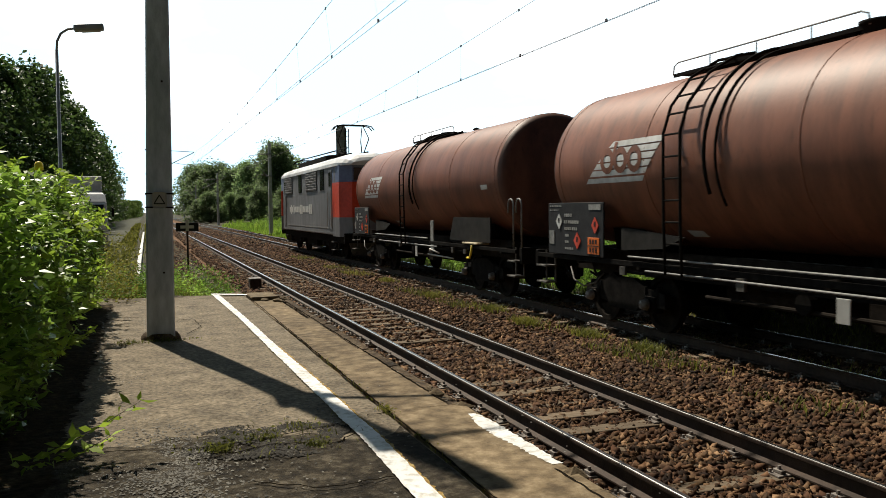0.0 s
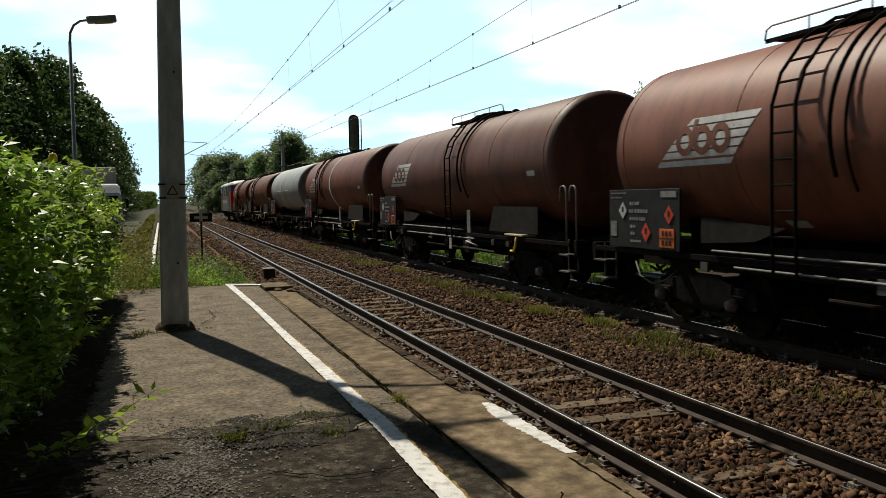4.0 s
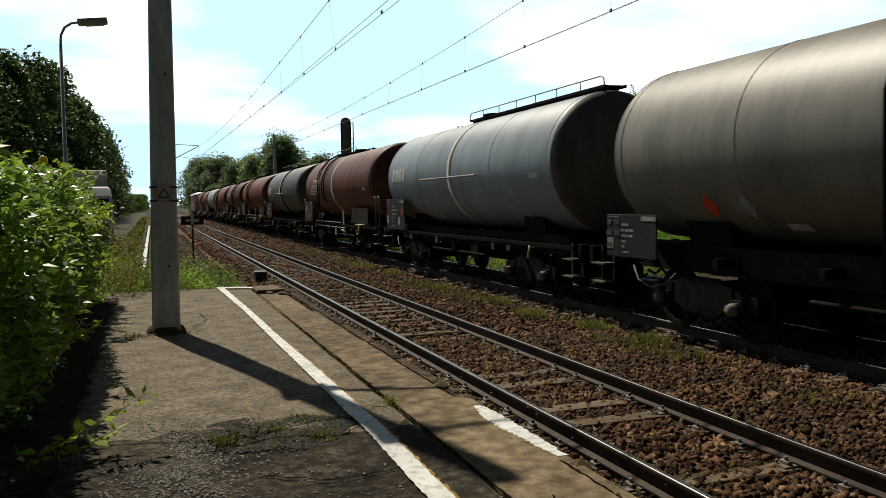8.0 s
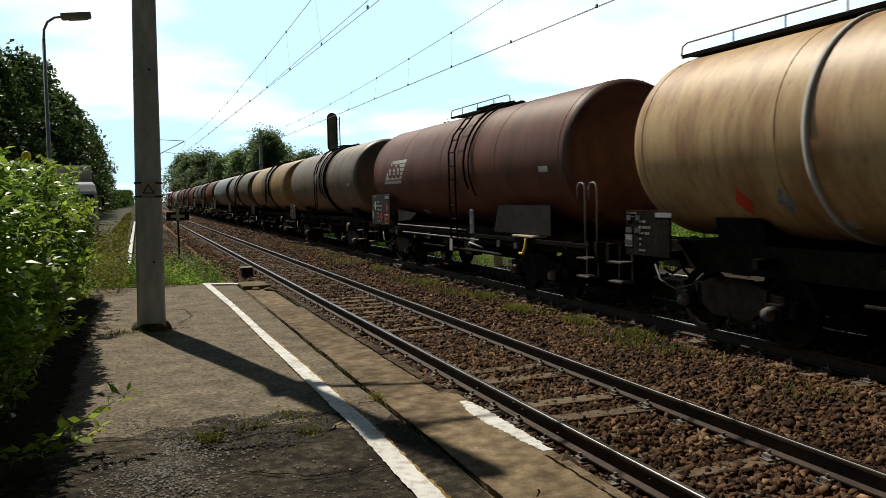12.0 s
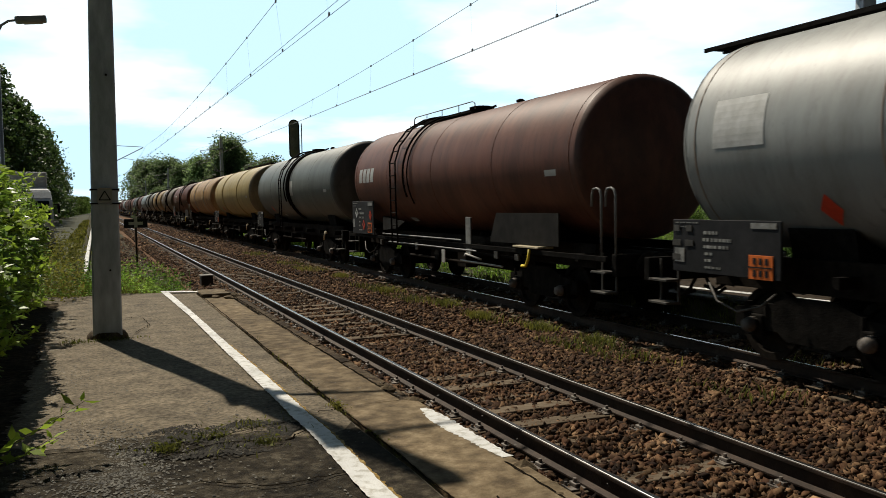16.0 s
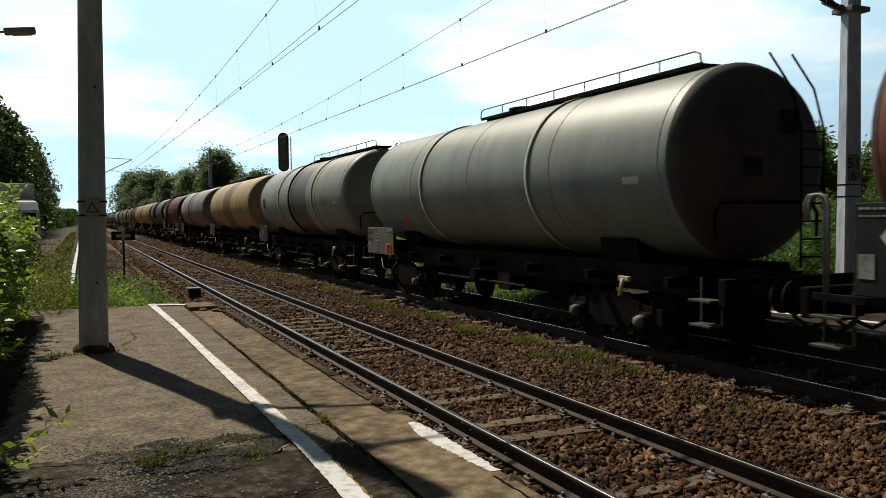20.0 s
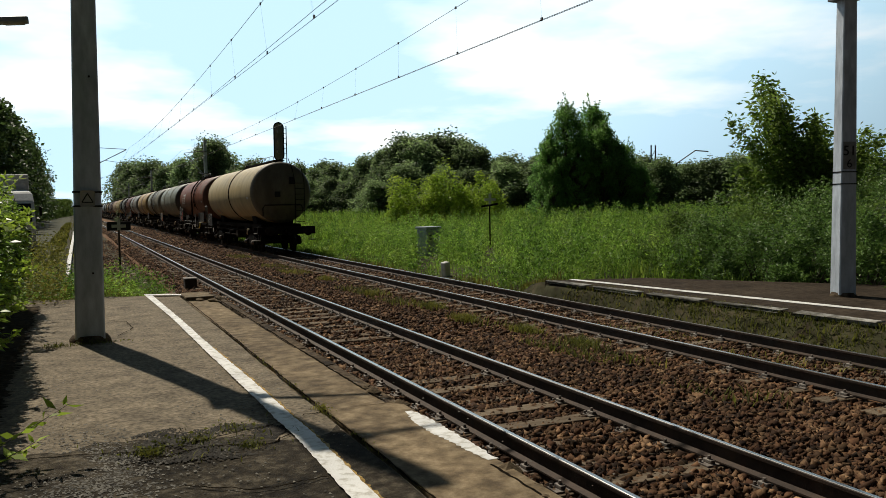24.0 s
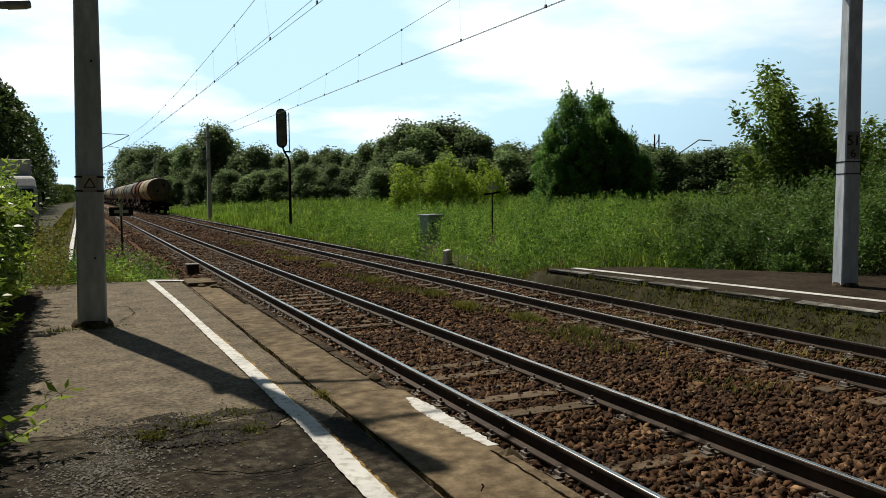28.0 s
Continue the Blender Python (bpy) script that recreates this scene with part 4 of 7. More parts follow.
def data_board(parent, L, rng, wide, colour, hazard, tall):
    """The dark board with inscriptions beside the leading end."""
    yl = L / 2 + 0.15
    x = -1.44
    zc, h = (1.70, 0.98) if tall else (1.46, 0.72)
    bm = B()
    box(bm, (x, yl - wide / 2, zc), (0.03, wide, h), bevel=0.008)
    bd = part("data_board", bm, colour, parent, "dark inscription board at the wagon end")
    top = zc + h / 2

    def at(u, v):
        return yl - u * wide, top - v * h

    bm = B()
    for u0, u1, v, t in ((0.03, 0.26, 0.06, 0.025), (0.03, 0.20, 0.14, 0.02), (0.32, 0.46, 0.24, 0.06), (0.31, 0.37, 0.37, 0.06), (0.39, 0.58, 0.37, 0.06), (0.32, 0.44, 0.50, 0.055), (0.46, 0.55, 0.50, 0.055), (0.33, 0.40, 0.63, 0.05), (0.33, 0.39, 0.75, 0.05), (0.33, 0.48, 0.88, 0.04)):
        (ya, za), (yb, zb) = at(u0, v), at(u1, v)
        y = ya
        while y > yb + 0.02:
            wd = min(rng.uniform(0.03, 0.07), y - yb)
            box(bm, (x - 0.018, y - wd / 2, za), (0.004, wd, t * h))
            y -= wd + rng.uniform(0.015, 0.03)
    tagged(part("lettering", bm, M["faded"], bd, "pale illegible lettering"), kind="stuff")
    for u, v, wy, hz in ((0.075, 0.68, 0.2, 0.24), (0.86, 0.09, 0.42, 0.09)):
        yc, zo = at(u, v)
        part("label_plate", box(B(), (x - 0.018, yc, zo), (0.01, wy, hz * h / 0.9)), M["faded"], bd, "small pale label plate")
    if hazard:
        yc, zo = at(0.84, 0.80)
    if hazard is True:
        bm = B()
        box(bm, (x - 0.02, yc, zo), (0.012, 0.40, 0.30), bevel=0.004)
        part("hazard_plate", bm, M["orange"], bd, "orange hazard plate")
        bm = B()
        box(bm, (x - 0.03, yc, zo), (0.006, 0.38, 0.015))
        for zz in (zo - 0.075, zo + 0.075):
            for q in (-0.1, 0.0, 0.1):
                box(bm, (x - 0.03, yc + q, zz), (0.006, 0.05, 0.08))
        tagged(part("plate_mark", bm, M["black_board"], bd, "black bars on the plate"), kind="stuff")
    if hazard:
        signs = ((0.87, 0.42, 0.15, "red"), (0.56, 0.72, 0.16, "red"), (0.22, 0.36, 0.15, "white")) if hazard is True else ((0.88, 0.40, 0.16, "red"), (0.72, 0.72, 0.15, "white"))
        for u, v, s, col in signs if tall else ():
            y, z = at(u, v)
            bm = B()
            poly(bm, [(x - 0.02, y - s * 0.85, z), (x - 0.02, y, z + s), (x - 0.02, y + s * 0.85, z), (x - 0.02, y, z - s)], -0.008)
            dm = part("diamond_label", bm, M[col], bd, col + " diamond hazard label")
            part("diamond_symbol", box(B(), (x - 0.03, y, z + 0.02), (0.004, s * 0.35, s * 0.6)), M["black_board"], dm, "small dark symbol")


def dec_logo(tank, L, paint):
    """A slanted emblem of pale stripes with three plain rings."""
    y0 = L / 2 - 1.3
    top, bot = 3.24, 2.52
    for k in range(6):
        za = bot + (top - bot) * k / 6
        zb = za + (top - bot) / 6 * (0.8 if k else 0.72)
        sl = 0.96 / (top - bot)
        bm = B()
        a = y0 - (za - bot) * sl
        b = y0 - (zb - bot) * sl
        wa, wb = (1.81 - 0.44 * (z - bot) for z in (za, zb))
        on_tank(bm, [(a, za), (a - wa, za), (b - wb, zb), (b, zb)], 0.006, 2, 6)
        part("emblem_stripe", bm, M["white"], tank, "pale emblem stripe")
    for k in range(3):
        bm = B()
        ring_on_tank(bm, y0 - 0.78 - k * 0.42, 2.89, 0.22, 0.22, 0.52, 0.011)
        part("emblem_ring", bm, paint, tank, "brown ring in the emblem")
    bm = B()
    on_tank(bm, [(y0 - 0.93, 2.9), (y0 - 1.02, 2.9), (y0 - 1.08, 3.2), (y0 - 0.99, 3.2)], 0.0115, 4, 1)
    part("emblem_bar", bm, paint, tank, "brown bar in the emblem")


def block_logo(tank, L):
    y0 = L / 2 - 0.62
    for k in range(4):
        bm = B()
        a = y0 - k * 0.36
        on_tank(bm, [(a, 2.74), (a - 0.27, 2.74), (a - 0.33, 3.14), (a - 0.06, 3.14)], 0.006, 5, 2)
        part("emblem_block", bm, M["white"], tank, "pale emblem block")


def tank_wagon(lead, L, paint, label, logo="", ladder=None, walk_at=None, rails=True, hoops=(), stripes=(), stripe_mat=None,
               pipes=(), board=2.1, hazard=True, skirt=False, side_bar=None, panel=None, rear_pipe=False, board_mat=None, marks=True):
    rng = random.Random(int(lead * 7) + 1000)
    w = thing("tank_wagon", label, "tank wagon", pose(FAR, lead - L / 2, 0), "tank wagons of the train")
    tank = part("tank", tank_shell(L), paint, w)
    for p in tank.data.polygons:
        p.use_smooth = True
    F = L / 2
    # on many wagons both dished ends carry painted shade with soot and brake dust
    grime_shade = GRIME_SHADE_OF.get(paint.name)
    for turn in (0, 180) if grime_shade else ():
        me = shared("dished_end:%s:%.2f" % (grime_shade.name, L), lambda: lathe(B(), end_profile(L, R_TANK, 0.006), 48, "y"), grime_shade)
        for p in part("dished_end", me, None, tank, "dished tank end, its grimy colour darkened with painted shade", pose(0, 0, Z_TANK, 0, 0, turn)).data.polygons:
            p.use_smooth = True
    # weld seams and dished-end rims
    for y in (F - 0.30, F - 3.2, 0.1, -F + 3.3, -F + 0.30):
        me = shared("weld_seam:" + paint.name, lambda: lathe(B(), [(-0.012, R_TANK - 0.01), (-0.008, R_TANK + 0.007), (0.008, R_TANK + 0.007), (0.012, R_TANK - 0.01)], 48, "y", (0, 0, Z_TANK)), paint)
        part("weld_seam", me, None, tank, at=pose(0, y, 0))
    for rel in hoops:
        me = shared("hoop", lambda: lathe(B(), [(-0.045, R_TANK), (-0.045, R_TANK + 0.035), (0.045, R_TANK + 0.035), (0.045, R_TANK)], 56, "y", (0, 0, Z_TANK)), M["dull_white"] if stripe_mat is None else stripe_mat)
        me = me if stripe_mat is None else shared("hoop:" + stripe_mat.name, lambda: lathe(B(), [(-0.045, R_TANK), (-0.045, R_TANK + 0.035), (0.045, R_TANK + 0.035), (0.045, R_TANK)], 56, "y", (0, 0, Z_TANK)), stripe_mat)
        part("hoop", me, None, tank, "flat steel hoop round the tank", pose(0, F + rel, 0))
    for rel in stripes:
        bm = B()
        lathe(bm, [(-0.14, R_TANK + 0.001), (-0.14, R_TANK + 0.007), (0.14, R_TANK + 0.007), (0.14, R_TANK + 0.001)], 56, "y", (0, 0, Z_TANK))
        part("stripe", bm, stripe_mat or M["white"], tank, "pale painted stripe round the tank", pose(0, F + rel, 0))
    for rel in pipes:
        bm = B()
        pipe(bm, arc_pts(F + rel, R_TANK + 0.05, 4, 150, 18), 0.035)
        part("vent_pipe", bm, M["steel_dark"], tank, "dark pipe curving down the tank")
    if logo == "dec":
        dec_logo(tank, L, paint)
    elif logo == "block":
        block_logo(tank, L)
    if panel:
        bm = B()
        y, z, wy, hz, pm = panel
        on_tank(bm, [(F + y, z), (F + y - wy, z), (F + y - wy, z + hz), (F + y, z + hz)], 0.005)
        part("painted_panel", bm, pm, tank, "plain painted panel on the tank")
    if marks:
        bm = B()
        on_tank(bm, [(-F + 1.15, 2.55), (-F + 0.75, 2.55), (-F + 0.75, 2.66), (-F + 1.15, 2.66)], 0.005, 2, 2)
        part("lettering", bm, M["dull_white"], tank, "pale illegible lettering")
        bm = B()
        on_tank(bm, [(F - 3.6, 1.62), (F - 4.0, 1.62), (F - 4.0, 1.72), (F - 3.6, 1.72)], 0.005, 2, 2)
        part("lettering", bm, M["dull_white"], tank, "pale illegible lettering")
    if not logo:
        for y, z, col in ((-2.3, 1.95, "red"), (-3.1, 1.95, "white")):
            bm = B()
            on_tank(bm, [(F + y, z - 0.19), (F + y - 0.16, z), (F + y, z + 0.19), (F + y + 0.16, z)], 0.006, 3, 3)
            part("diamond_label", bm, M[col] if col == "red" else M["faded"], tank, col + " diamond hazard label")
    if side_bar:
        bm = B()
        a, b = side_bar
        rod(bm, (-R_TANK - 0.07, F + a, 2.72), (-R_TANK - 0.07, F + b, 2.72), 0.025)
        for q in (a + 0.1 if a < b else a - 0.1, (a + b) / 2):
            rod(bm, (-R_TANK - 0.07, F + q, 2.72), (-R_TANK + 0.05, F + q, 2.72), 0.02)
        part("side_rail", bm, M["steel_grey"], tank, "horizontal steel rail on the tank side")
    # manhole and valves on the crown
    bm = B()
    lathe(bm, [(4.2, 0.27), (4.40, 0.27), (4.40, 0.31), (4.45, 0.31), (4.47, 0.22), (4.48, 0.001)], 20, "z", (0.0, 0.2, 0))
    rod(bm, (0.28, 0.2, 4.45), (0.4, 0.2, 4.5), 0.03)
    part("manhole", bm, M["steel_dark"], w, "dark manhole cover on the tank crown")
    bm = B()
    lathe(bm, [(4.2, 0.07), (4.34, 0.07), (4.34, 0.10), (4.38, 0.10), (4.41, 0.05), (4.42, 0.001)], 14, "z", (0, -F * 0.28, 0))
    part("safety_valve", bm, M["steel_dark"], w, "small valve on the tank crown")
    if ladder is not None:
        me = shared("ladder", ladder_bm, M["steel_dark"])
        ld = part("ladder", me, None, w, "dark steel ladder up the tank side", pose(0, F + ladder, 0))
        bm = B()
        pipe(bm, arc_pts(F + ladder - 0.75, R_TANK + 0.10, 6, 112, 16), 0.028)
        part("ladder_rail", bm, M["steel_dark"], w, "curved guard rail beside the ladder")
        bm = B()
        pipe(bm, arc_pts(F + ladder - 0.95, R_TANK + 0.06, 6, 120, 16), 0.02)
        part("ladder_rail", bm, M["steel_dark"], w, "curved guard rail beside the ladder")
    if walk_at:
        walkway(w, F + walk_at[1], F + walk_at[0], rails, 0.48 if rails else 0.36)
    # underframe
    E = F + 0.9
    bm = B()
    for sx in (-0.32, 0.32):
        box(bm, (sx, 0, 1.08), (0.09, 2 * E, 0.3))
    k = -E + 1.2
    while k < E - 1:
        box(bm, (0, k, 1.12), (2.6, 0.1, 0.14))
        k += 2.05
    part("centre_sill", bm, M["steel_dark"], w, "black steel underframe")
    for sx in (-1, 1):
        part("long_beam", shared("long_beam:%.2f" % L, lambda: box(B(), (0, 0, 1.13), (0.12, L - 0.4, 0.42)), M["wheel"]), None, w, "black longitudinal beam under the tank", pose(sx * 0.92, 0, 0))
    for sx in (-1, 1) if skirt or logo else ():
        bm = B()
        box(bm, (sx * 1.38, 0, 1.15), (0.05, 2 * E - 0.3, 0.09), bevel=0.008)
        box(bm, (sx * 1.33, 0, 1.0), (0.03, L - 4.5, 0.04))
        part("side_sill", bm, M["steel_dark"], w, "thin dark steel side sill")
    for sy in (-1, 1):
        bm = B()
        box(bm, (0, sy * E, 1.06), (2.7, 0.14, 0.36), bevel=0.02)
        part("headstock", bm, M["steel_dark"], w, "black end beam")
        for sx in (-1, 1):
            part("buffer", shared("buffer", buffer_bm, M["wheel"]), None, w, "round steel buffer", pose(sx * 0.875, sy * (E + 0.02), 1.05, 0, 0, 0 if sy > 0 else 180))
        part("coupling", shared("coupling", coupling_bm, M["wheel"]), None, w, "", pose(0, sy * (E + 0.05), 1.02, 0, 0, 0 if sy > 0 else 180))
        # saddle under the tank
        bm = B()
        yb = sy * (F - 1.95)
        pts = [(-0.85, 1.22), (-0.95, 1.72), (-0.7, 1.55), (-0.35, 1.42), (0, 1.39), (0.35, 1.42), (0.7, 1.55), (0.95, 1.72), (0.85, 1.22)]
        poly(bm, [(x, yb - 0.5, z) for x, z in pts], 1.0, (0, 1, 0))
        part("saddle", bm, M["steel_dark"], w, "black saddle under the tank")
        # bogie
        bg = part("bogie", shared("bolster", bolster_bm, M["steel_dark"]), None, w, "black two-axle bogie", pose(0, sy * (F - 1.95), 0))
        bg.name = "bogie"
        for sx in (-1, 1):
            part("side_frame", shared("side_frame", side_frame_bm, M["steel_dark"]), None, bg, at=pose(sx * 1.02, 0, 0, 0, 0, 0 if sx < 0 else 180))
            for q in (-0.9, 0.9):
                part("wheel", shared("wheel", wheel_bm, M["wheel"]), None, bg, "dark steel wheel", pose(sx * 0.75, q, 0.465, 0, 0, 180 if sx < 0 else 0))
        # end platform steps and handrails
        for sx in (-1, 1):
            part("step", shared("step", step_bm, M["steel_step"]), None, w, "steel step below the frame", pose(sx * 1.3, sy * (E - 0.35), 0.6, 0, 0, 0 if sx < 0 else 180))
        if skirt and (sy < 0 or rng.random() < 0.4):
            part("handrail", shared("handrail", handrail_bm, M["steel_grey"]), None, w, "upright bent-tube handrail", pose(-1.36, sy * (E - 0.34), 1.2))
            part("handrail", shared("handrail", handrail_bm, M["steel_grey"]), None, w, "upright bent-tube handrail", pose(-1.33, sy * (E + 0.02) - (0.28 if sy > 0 else 0), 1.2))
            part("handrail", shared("handrail", handrail_bm, M["steel_grey"]), None, w, "upright bent-tube handrail", pose(1.36, sy * (E - 0.5), 1.2))
    # hoses and the brake handle by the trailing bogie
    bm = B()
    pipe(bm, [(-1.2, F - 0.3, 0.95), (-1.24, F - 0.5, 0.72), (-1.25, F - 0.9, 0.62), (-1.24, F - 1.3, 0.72), (-1.18, F - 1.5, 0.9)], 0.016)
    part("air_hose", bm, M["steel_step"], w, "grey air hose hanging from the frame")
    if not skirt:
        bm = B()
        box(bm, (-1.36, -F + 1.2, 1.12), (0.05, 0.26, 0.08), bevel=0.01)
        pipe(bm, [(-1.39, -F + 1.2, 1.12), (-1.42, -F + 1.2, 0.98), (-1.42, -F + 1.24, 0.86)], 0.03)
        part("brake_handle", bm, M["cream"], w, "pale brake changeover handle")
    for q in (-0.06, 0.2) if not logo else ():
        for i in range(3 if q < 0 else 2):
            part("label_plate", box(B(), (-1.462, F + 0.0 - q, 1.70 - 0.2 * i), (0.008, 0.17 if i else 0.12, 0.085)), M["steel_step"], w, "small pale label plate")
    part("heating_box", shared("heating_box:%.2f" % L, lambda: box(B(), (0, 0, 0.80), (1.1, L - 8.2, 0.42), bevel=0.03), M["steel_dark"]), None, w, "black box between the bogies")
    for q in (F - 1.05, F - 2.85, -F + 1.05, -F + 2.85):
        bm = B()
        lathe(bm, [(-0.10, 0.001), (-0.10, 0.075), (-0.02, 0.10), (0.06, 0.10)], 14, "x", (-1.17, q, 0.47))
        part("axle_cap", bm, M["plate"], w, "grey axle box cap")
    # brake gear between the bogies
    bm = B()
    rod(bm, (-0.6, 0.8, 0.82), (-0.6, 1.75, 0.82), 0.2, 16)
    box(bm, (-0.95, -0.9, 0.78), (0.3, 0.5, 0.35), bevel=0.02)
    rod(bm, (-1.2, -2.0, 0.75), (-1.2, 2.2, 0.75), 0.03)
    part("brake_gear", bm, M["wheel"], w, "dark brake cylinder and rods")
    bm = B()
    pipe(bm, [(0, 0.2, 1.45), (0, 0.2, 0.95), (-0.3, 0.2, 0.85), (-1.1, 0.2, 0.85)], 0.09, 10)
    rod(bm, (-1.1, 0.2, 0.85), (-1.28, 0.2, 0.85), 0.14, 12)
    part("outlet_valve", bm, M["steel_dark"], w, "bottom outlet pipe and valve")
    for q, h in () if not (skirt or logo) else ((F - 2.5, 0.14), (-F + 3.2, 0.14), (1.2, 0.18), (-F + 2.3, 0.12)):
        part("small_plate", box(B(), (-1.395, q, 1.02), (0.05, 0.16, h)), M["steel_step"], w, "small grey label plate on the sill")
    data_board(w, L, rng, board, board_mat or M["black_board"], hazard, logo != "")
    if skirt:
        part("step_board", box(B(), (-1.28, -F + 1.9, 1.24), (0.34, 1.0, 0.04), bevel=0.01), M["cream"], w, "pale wooden step board above the sill")
        bm = B()
        pipe(bm, [(-1.43, -F + 1.75, 1.2), (-1.46, -F + 1.75, 1.0), (-1.46, -F + 1.85, 0.88), (-1.46, -F + 2.0, 0.88)], 0.028)
        part("brake_handle", bm, M["yellow"], w, "yellow brake changeover handle")
        for z, a, b in ((1.27, -1.6, F - 2.7), (1.06, -2.4, F - 3.2)):
            part("side_pipe", rod(B(), (-1.42, a, z), (-1.42, b, z), 0.016), M["steel_grey"], w, "thin pale pipe along the frame")
        part("number_plate", box(B(), (-1.43, -0.6, 0.86), (0.02, 0.2, 0.3), bevel=0.005), M["dull_white"], w, "small white plate under the frame")
        part("strap", box(B(), (-1.37, -1.9, 1.35), (0.03, 0.26, 0.85), bevel=0.006), M["faded"], w, "grey steel strap between tank and frame")
        bm = B()
        pipe(bm, [(-1.40, -1.75, 0.92), (-1.47, -1.95, 0.98), (-1.48, -2.75, 0.90)], 0.022)
        rod(bm, (-1.3, -1.3, 0.8), (-1.3, -3.4, 0.78), 0.02)
        part("valve_lever", bm, M["dull_white"], w, "pale valve lever on the frame")
        for sx in (-1,):
            bm = B()
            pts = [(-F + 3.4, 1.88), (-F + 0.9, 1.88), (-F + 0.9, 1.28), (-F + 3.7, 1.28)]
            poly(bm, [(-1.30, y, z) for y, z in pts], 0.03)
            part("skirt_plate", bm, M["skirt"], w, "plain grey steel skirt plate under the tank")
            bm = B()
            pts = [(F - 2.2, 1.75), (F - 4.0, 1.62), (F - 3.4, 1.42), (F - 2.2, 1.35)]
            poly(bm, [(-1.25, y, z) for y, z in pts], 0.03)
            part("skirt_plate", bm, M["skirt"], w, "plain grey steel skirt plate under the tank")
    if rear_pipe:
        bm = B()
        yb = -F - 0.32
        pipe(bm, [(-0.95, yb, 1.75), (-0.95, yb, 2.1), (-0.85, yb, 2.25), (0.85, yb, 2.25), (0.95, yb, 2.1), (0.95, yb, 1.75)], 0.025)
        part("end_rail", bm, M["steel_dark"], w, "dark rail across the tank end")
        part("end_plate", box(B(), (-0.25, yb - 0.02, 2.75), (0.26, 0.04, 0.26)), M["black_board"], w, "small dark plate on the tank end")
        part("end_plate", box(B(), (0.45, yb + 0.04, 3.4), (0.24, 0.1, 0.34)), M["black_board"], w, "small dark plate on the tank end")
        bm = B()
        for q in (-0.22, 0.22):
            pipe(bm, [(q + 0.80, yb - 0.06, 1.3), (q + 0.80, yb - 0.06, 3.3), (q + 0.72, yb + 0.05, 3.9), (q + 0.60, yb + 0.35, 4.45)], 0.018)
        for i in range(8):
            rod(bm, (0.58, yb - 0.06, 1.45 + 0.26 * i), (1.02, yb - 0.06, 1.45 + 0.26 * i), 0.013, 6)
        part("end_ladder", bm, M["steel_dark"], w, "steel ladder on the tank end")
    TRAIN.append((w, lead - L / 2))
    return w


# end colours: soot and dust, darkened further to paint in shade
GRIME_SHADE = tank_mat("end_grime", (0.060, 0.058, 0.052), (0.115, 0.110, 0.096), (0.035, 0.032, 0.028), amount=0.7, gloss=0.3, depth=1.0)
GRIME_SHADE_BROWN = tank_mat("end_grime_shade_brown", (0.075, 0.030, 0.019), (0.13, 0.056, 0.036), (0.032, 0.018, 0.013), amount=0.7, gloss=0.25, depth=1.0)
GRIME_SHADE_PALE = tank_mat("end_grime_shade_pale", (0.15, 0.153, 0.15), (0.24, 0.243, 0.235), (0.055, 0.053, 0.048), amount=0.7, gloss=0.3, depth=1.0)
GRIME_SHADE_DUST = tank_mat("end_grime_shade_dust", (0.095, 0.084, 0.060), (0.17, 0.152, 0.11), (0.055, 0.048, 0.036), amount=0.6, gloss=0.3, depth=1.0)
GRIME_SHADE_TAN = tank_mat("end_grime_shade_tan", (0.20, 0.145, 0.075), (0.29, 0.215, 0.115), (0.085, 0.060, 0.036), amount=0.6, gloss=0.3, depth=1.0)
GRIME_SHADE_OF = {"tank_buff": GRIME_SHADE_TAN, "tank_yellow": GRIME_SHADE_TAN, "tank_brown": GRIME_SHADE_BROWN, "tank_red_brown": GRIME_SHADE_BROWN, "tank_rust": GRIME_SHADE_BROWN, "tank_white": GRIME_SHADE_PALE, "tank_silver": GRIME_SHADE_PALE,
            "tank_dark": GRIME_SHADE, "tank_blue_grey": GRIME_SHADE, "tank_grey": GRIME_SHADE, "tank_grey_green": GRIME_SHADE, "tank_olive": GRIME_SHADE, "tank_last": GRIME_SHADE_DUST}
M["patch"] = mat("patch", [(0.15, 0.10, 0.07), (0.24, 0.18, 0.13)], 5, 0.7, 0, 0.05, 60)

BROWN = [tank_mat("tank_brown", (0.247, 0.076, 0.036), (0.310, 0.108, 0.055), (0.075, 0.026, 0.013), amount=0.45, gloss=0.28, depth=0.74),
         tank_mat("tank_red_brown", (0.201, 0.062, 0.031), (0.265, 0.094, 0.049), (0.060, 0.022, 0.012), amount=0.5, gloss=0.28, depth=0.64),
         tank_mat("tank_rust", (0.259, 0.085, 0.040), (0.333, 0.121, 0.061), (0.076, 0.030, 0.015), amount=0.55, gloss=0.28, depth=0.72)]
T_WHITE = tank_mat("tank_white", (0.494, 0.535, 0.529), (0.609, 0.644, 0.627), (0.234, 0.234, 0.207), amount=0.35, gloss=0.6, depth=0.74)
T_DARK = tank_mat("tank_dark", (0.089, 0.099, 0.095), (0.135, 0.140, 0.130), (0.045, 0.041, 0.036), amount=0.5)
T_BLUE = tank_mat("tank_blue_grey", (0.276, 0.345, 0.391), (0.368, 0.437, 0.471), (0.135, 0.144, 0.135), amount=0.4)
T_GREY = tank_mat("tank_grey", (0.165, 0.148, 0.108), (0.25, 0.222, 0.16), (0.055, 0.048, 0.038), amount=0.5, gloss=0.7, depth=0.78)
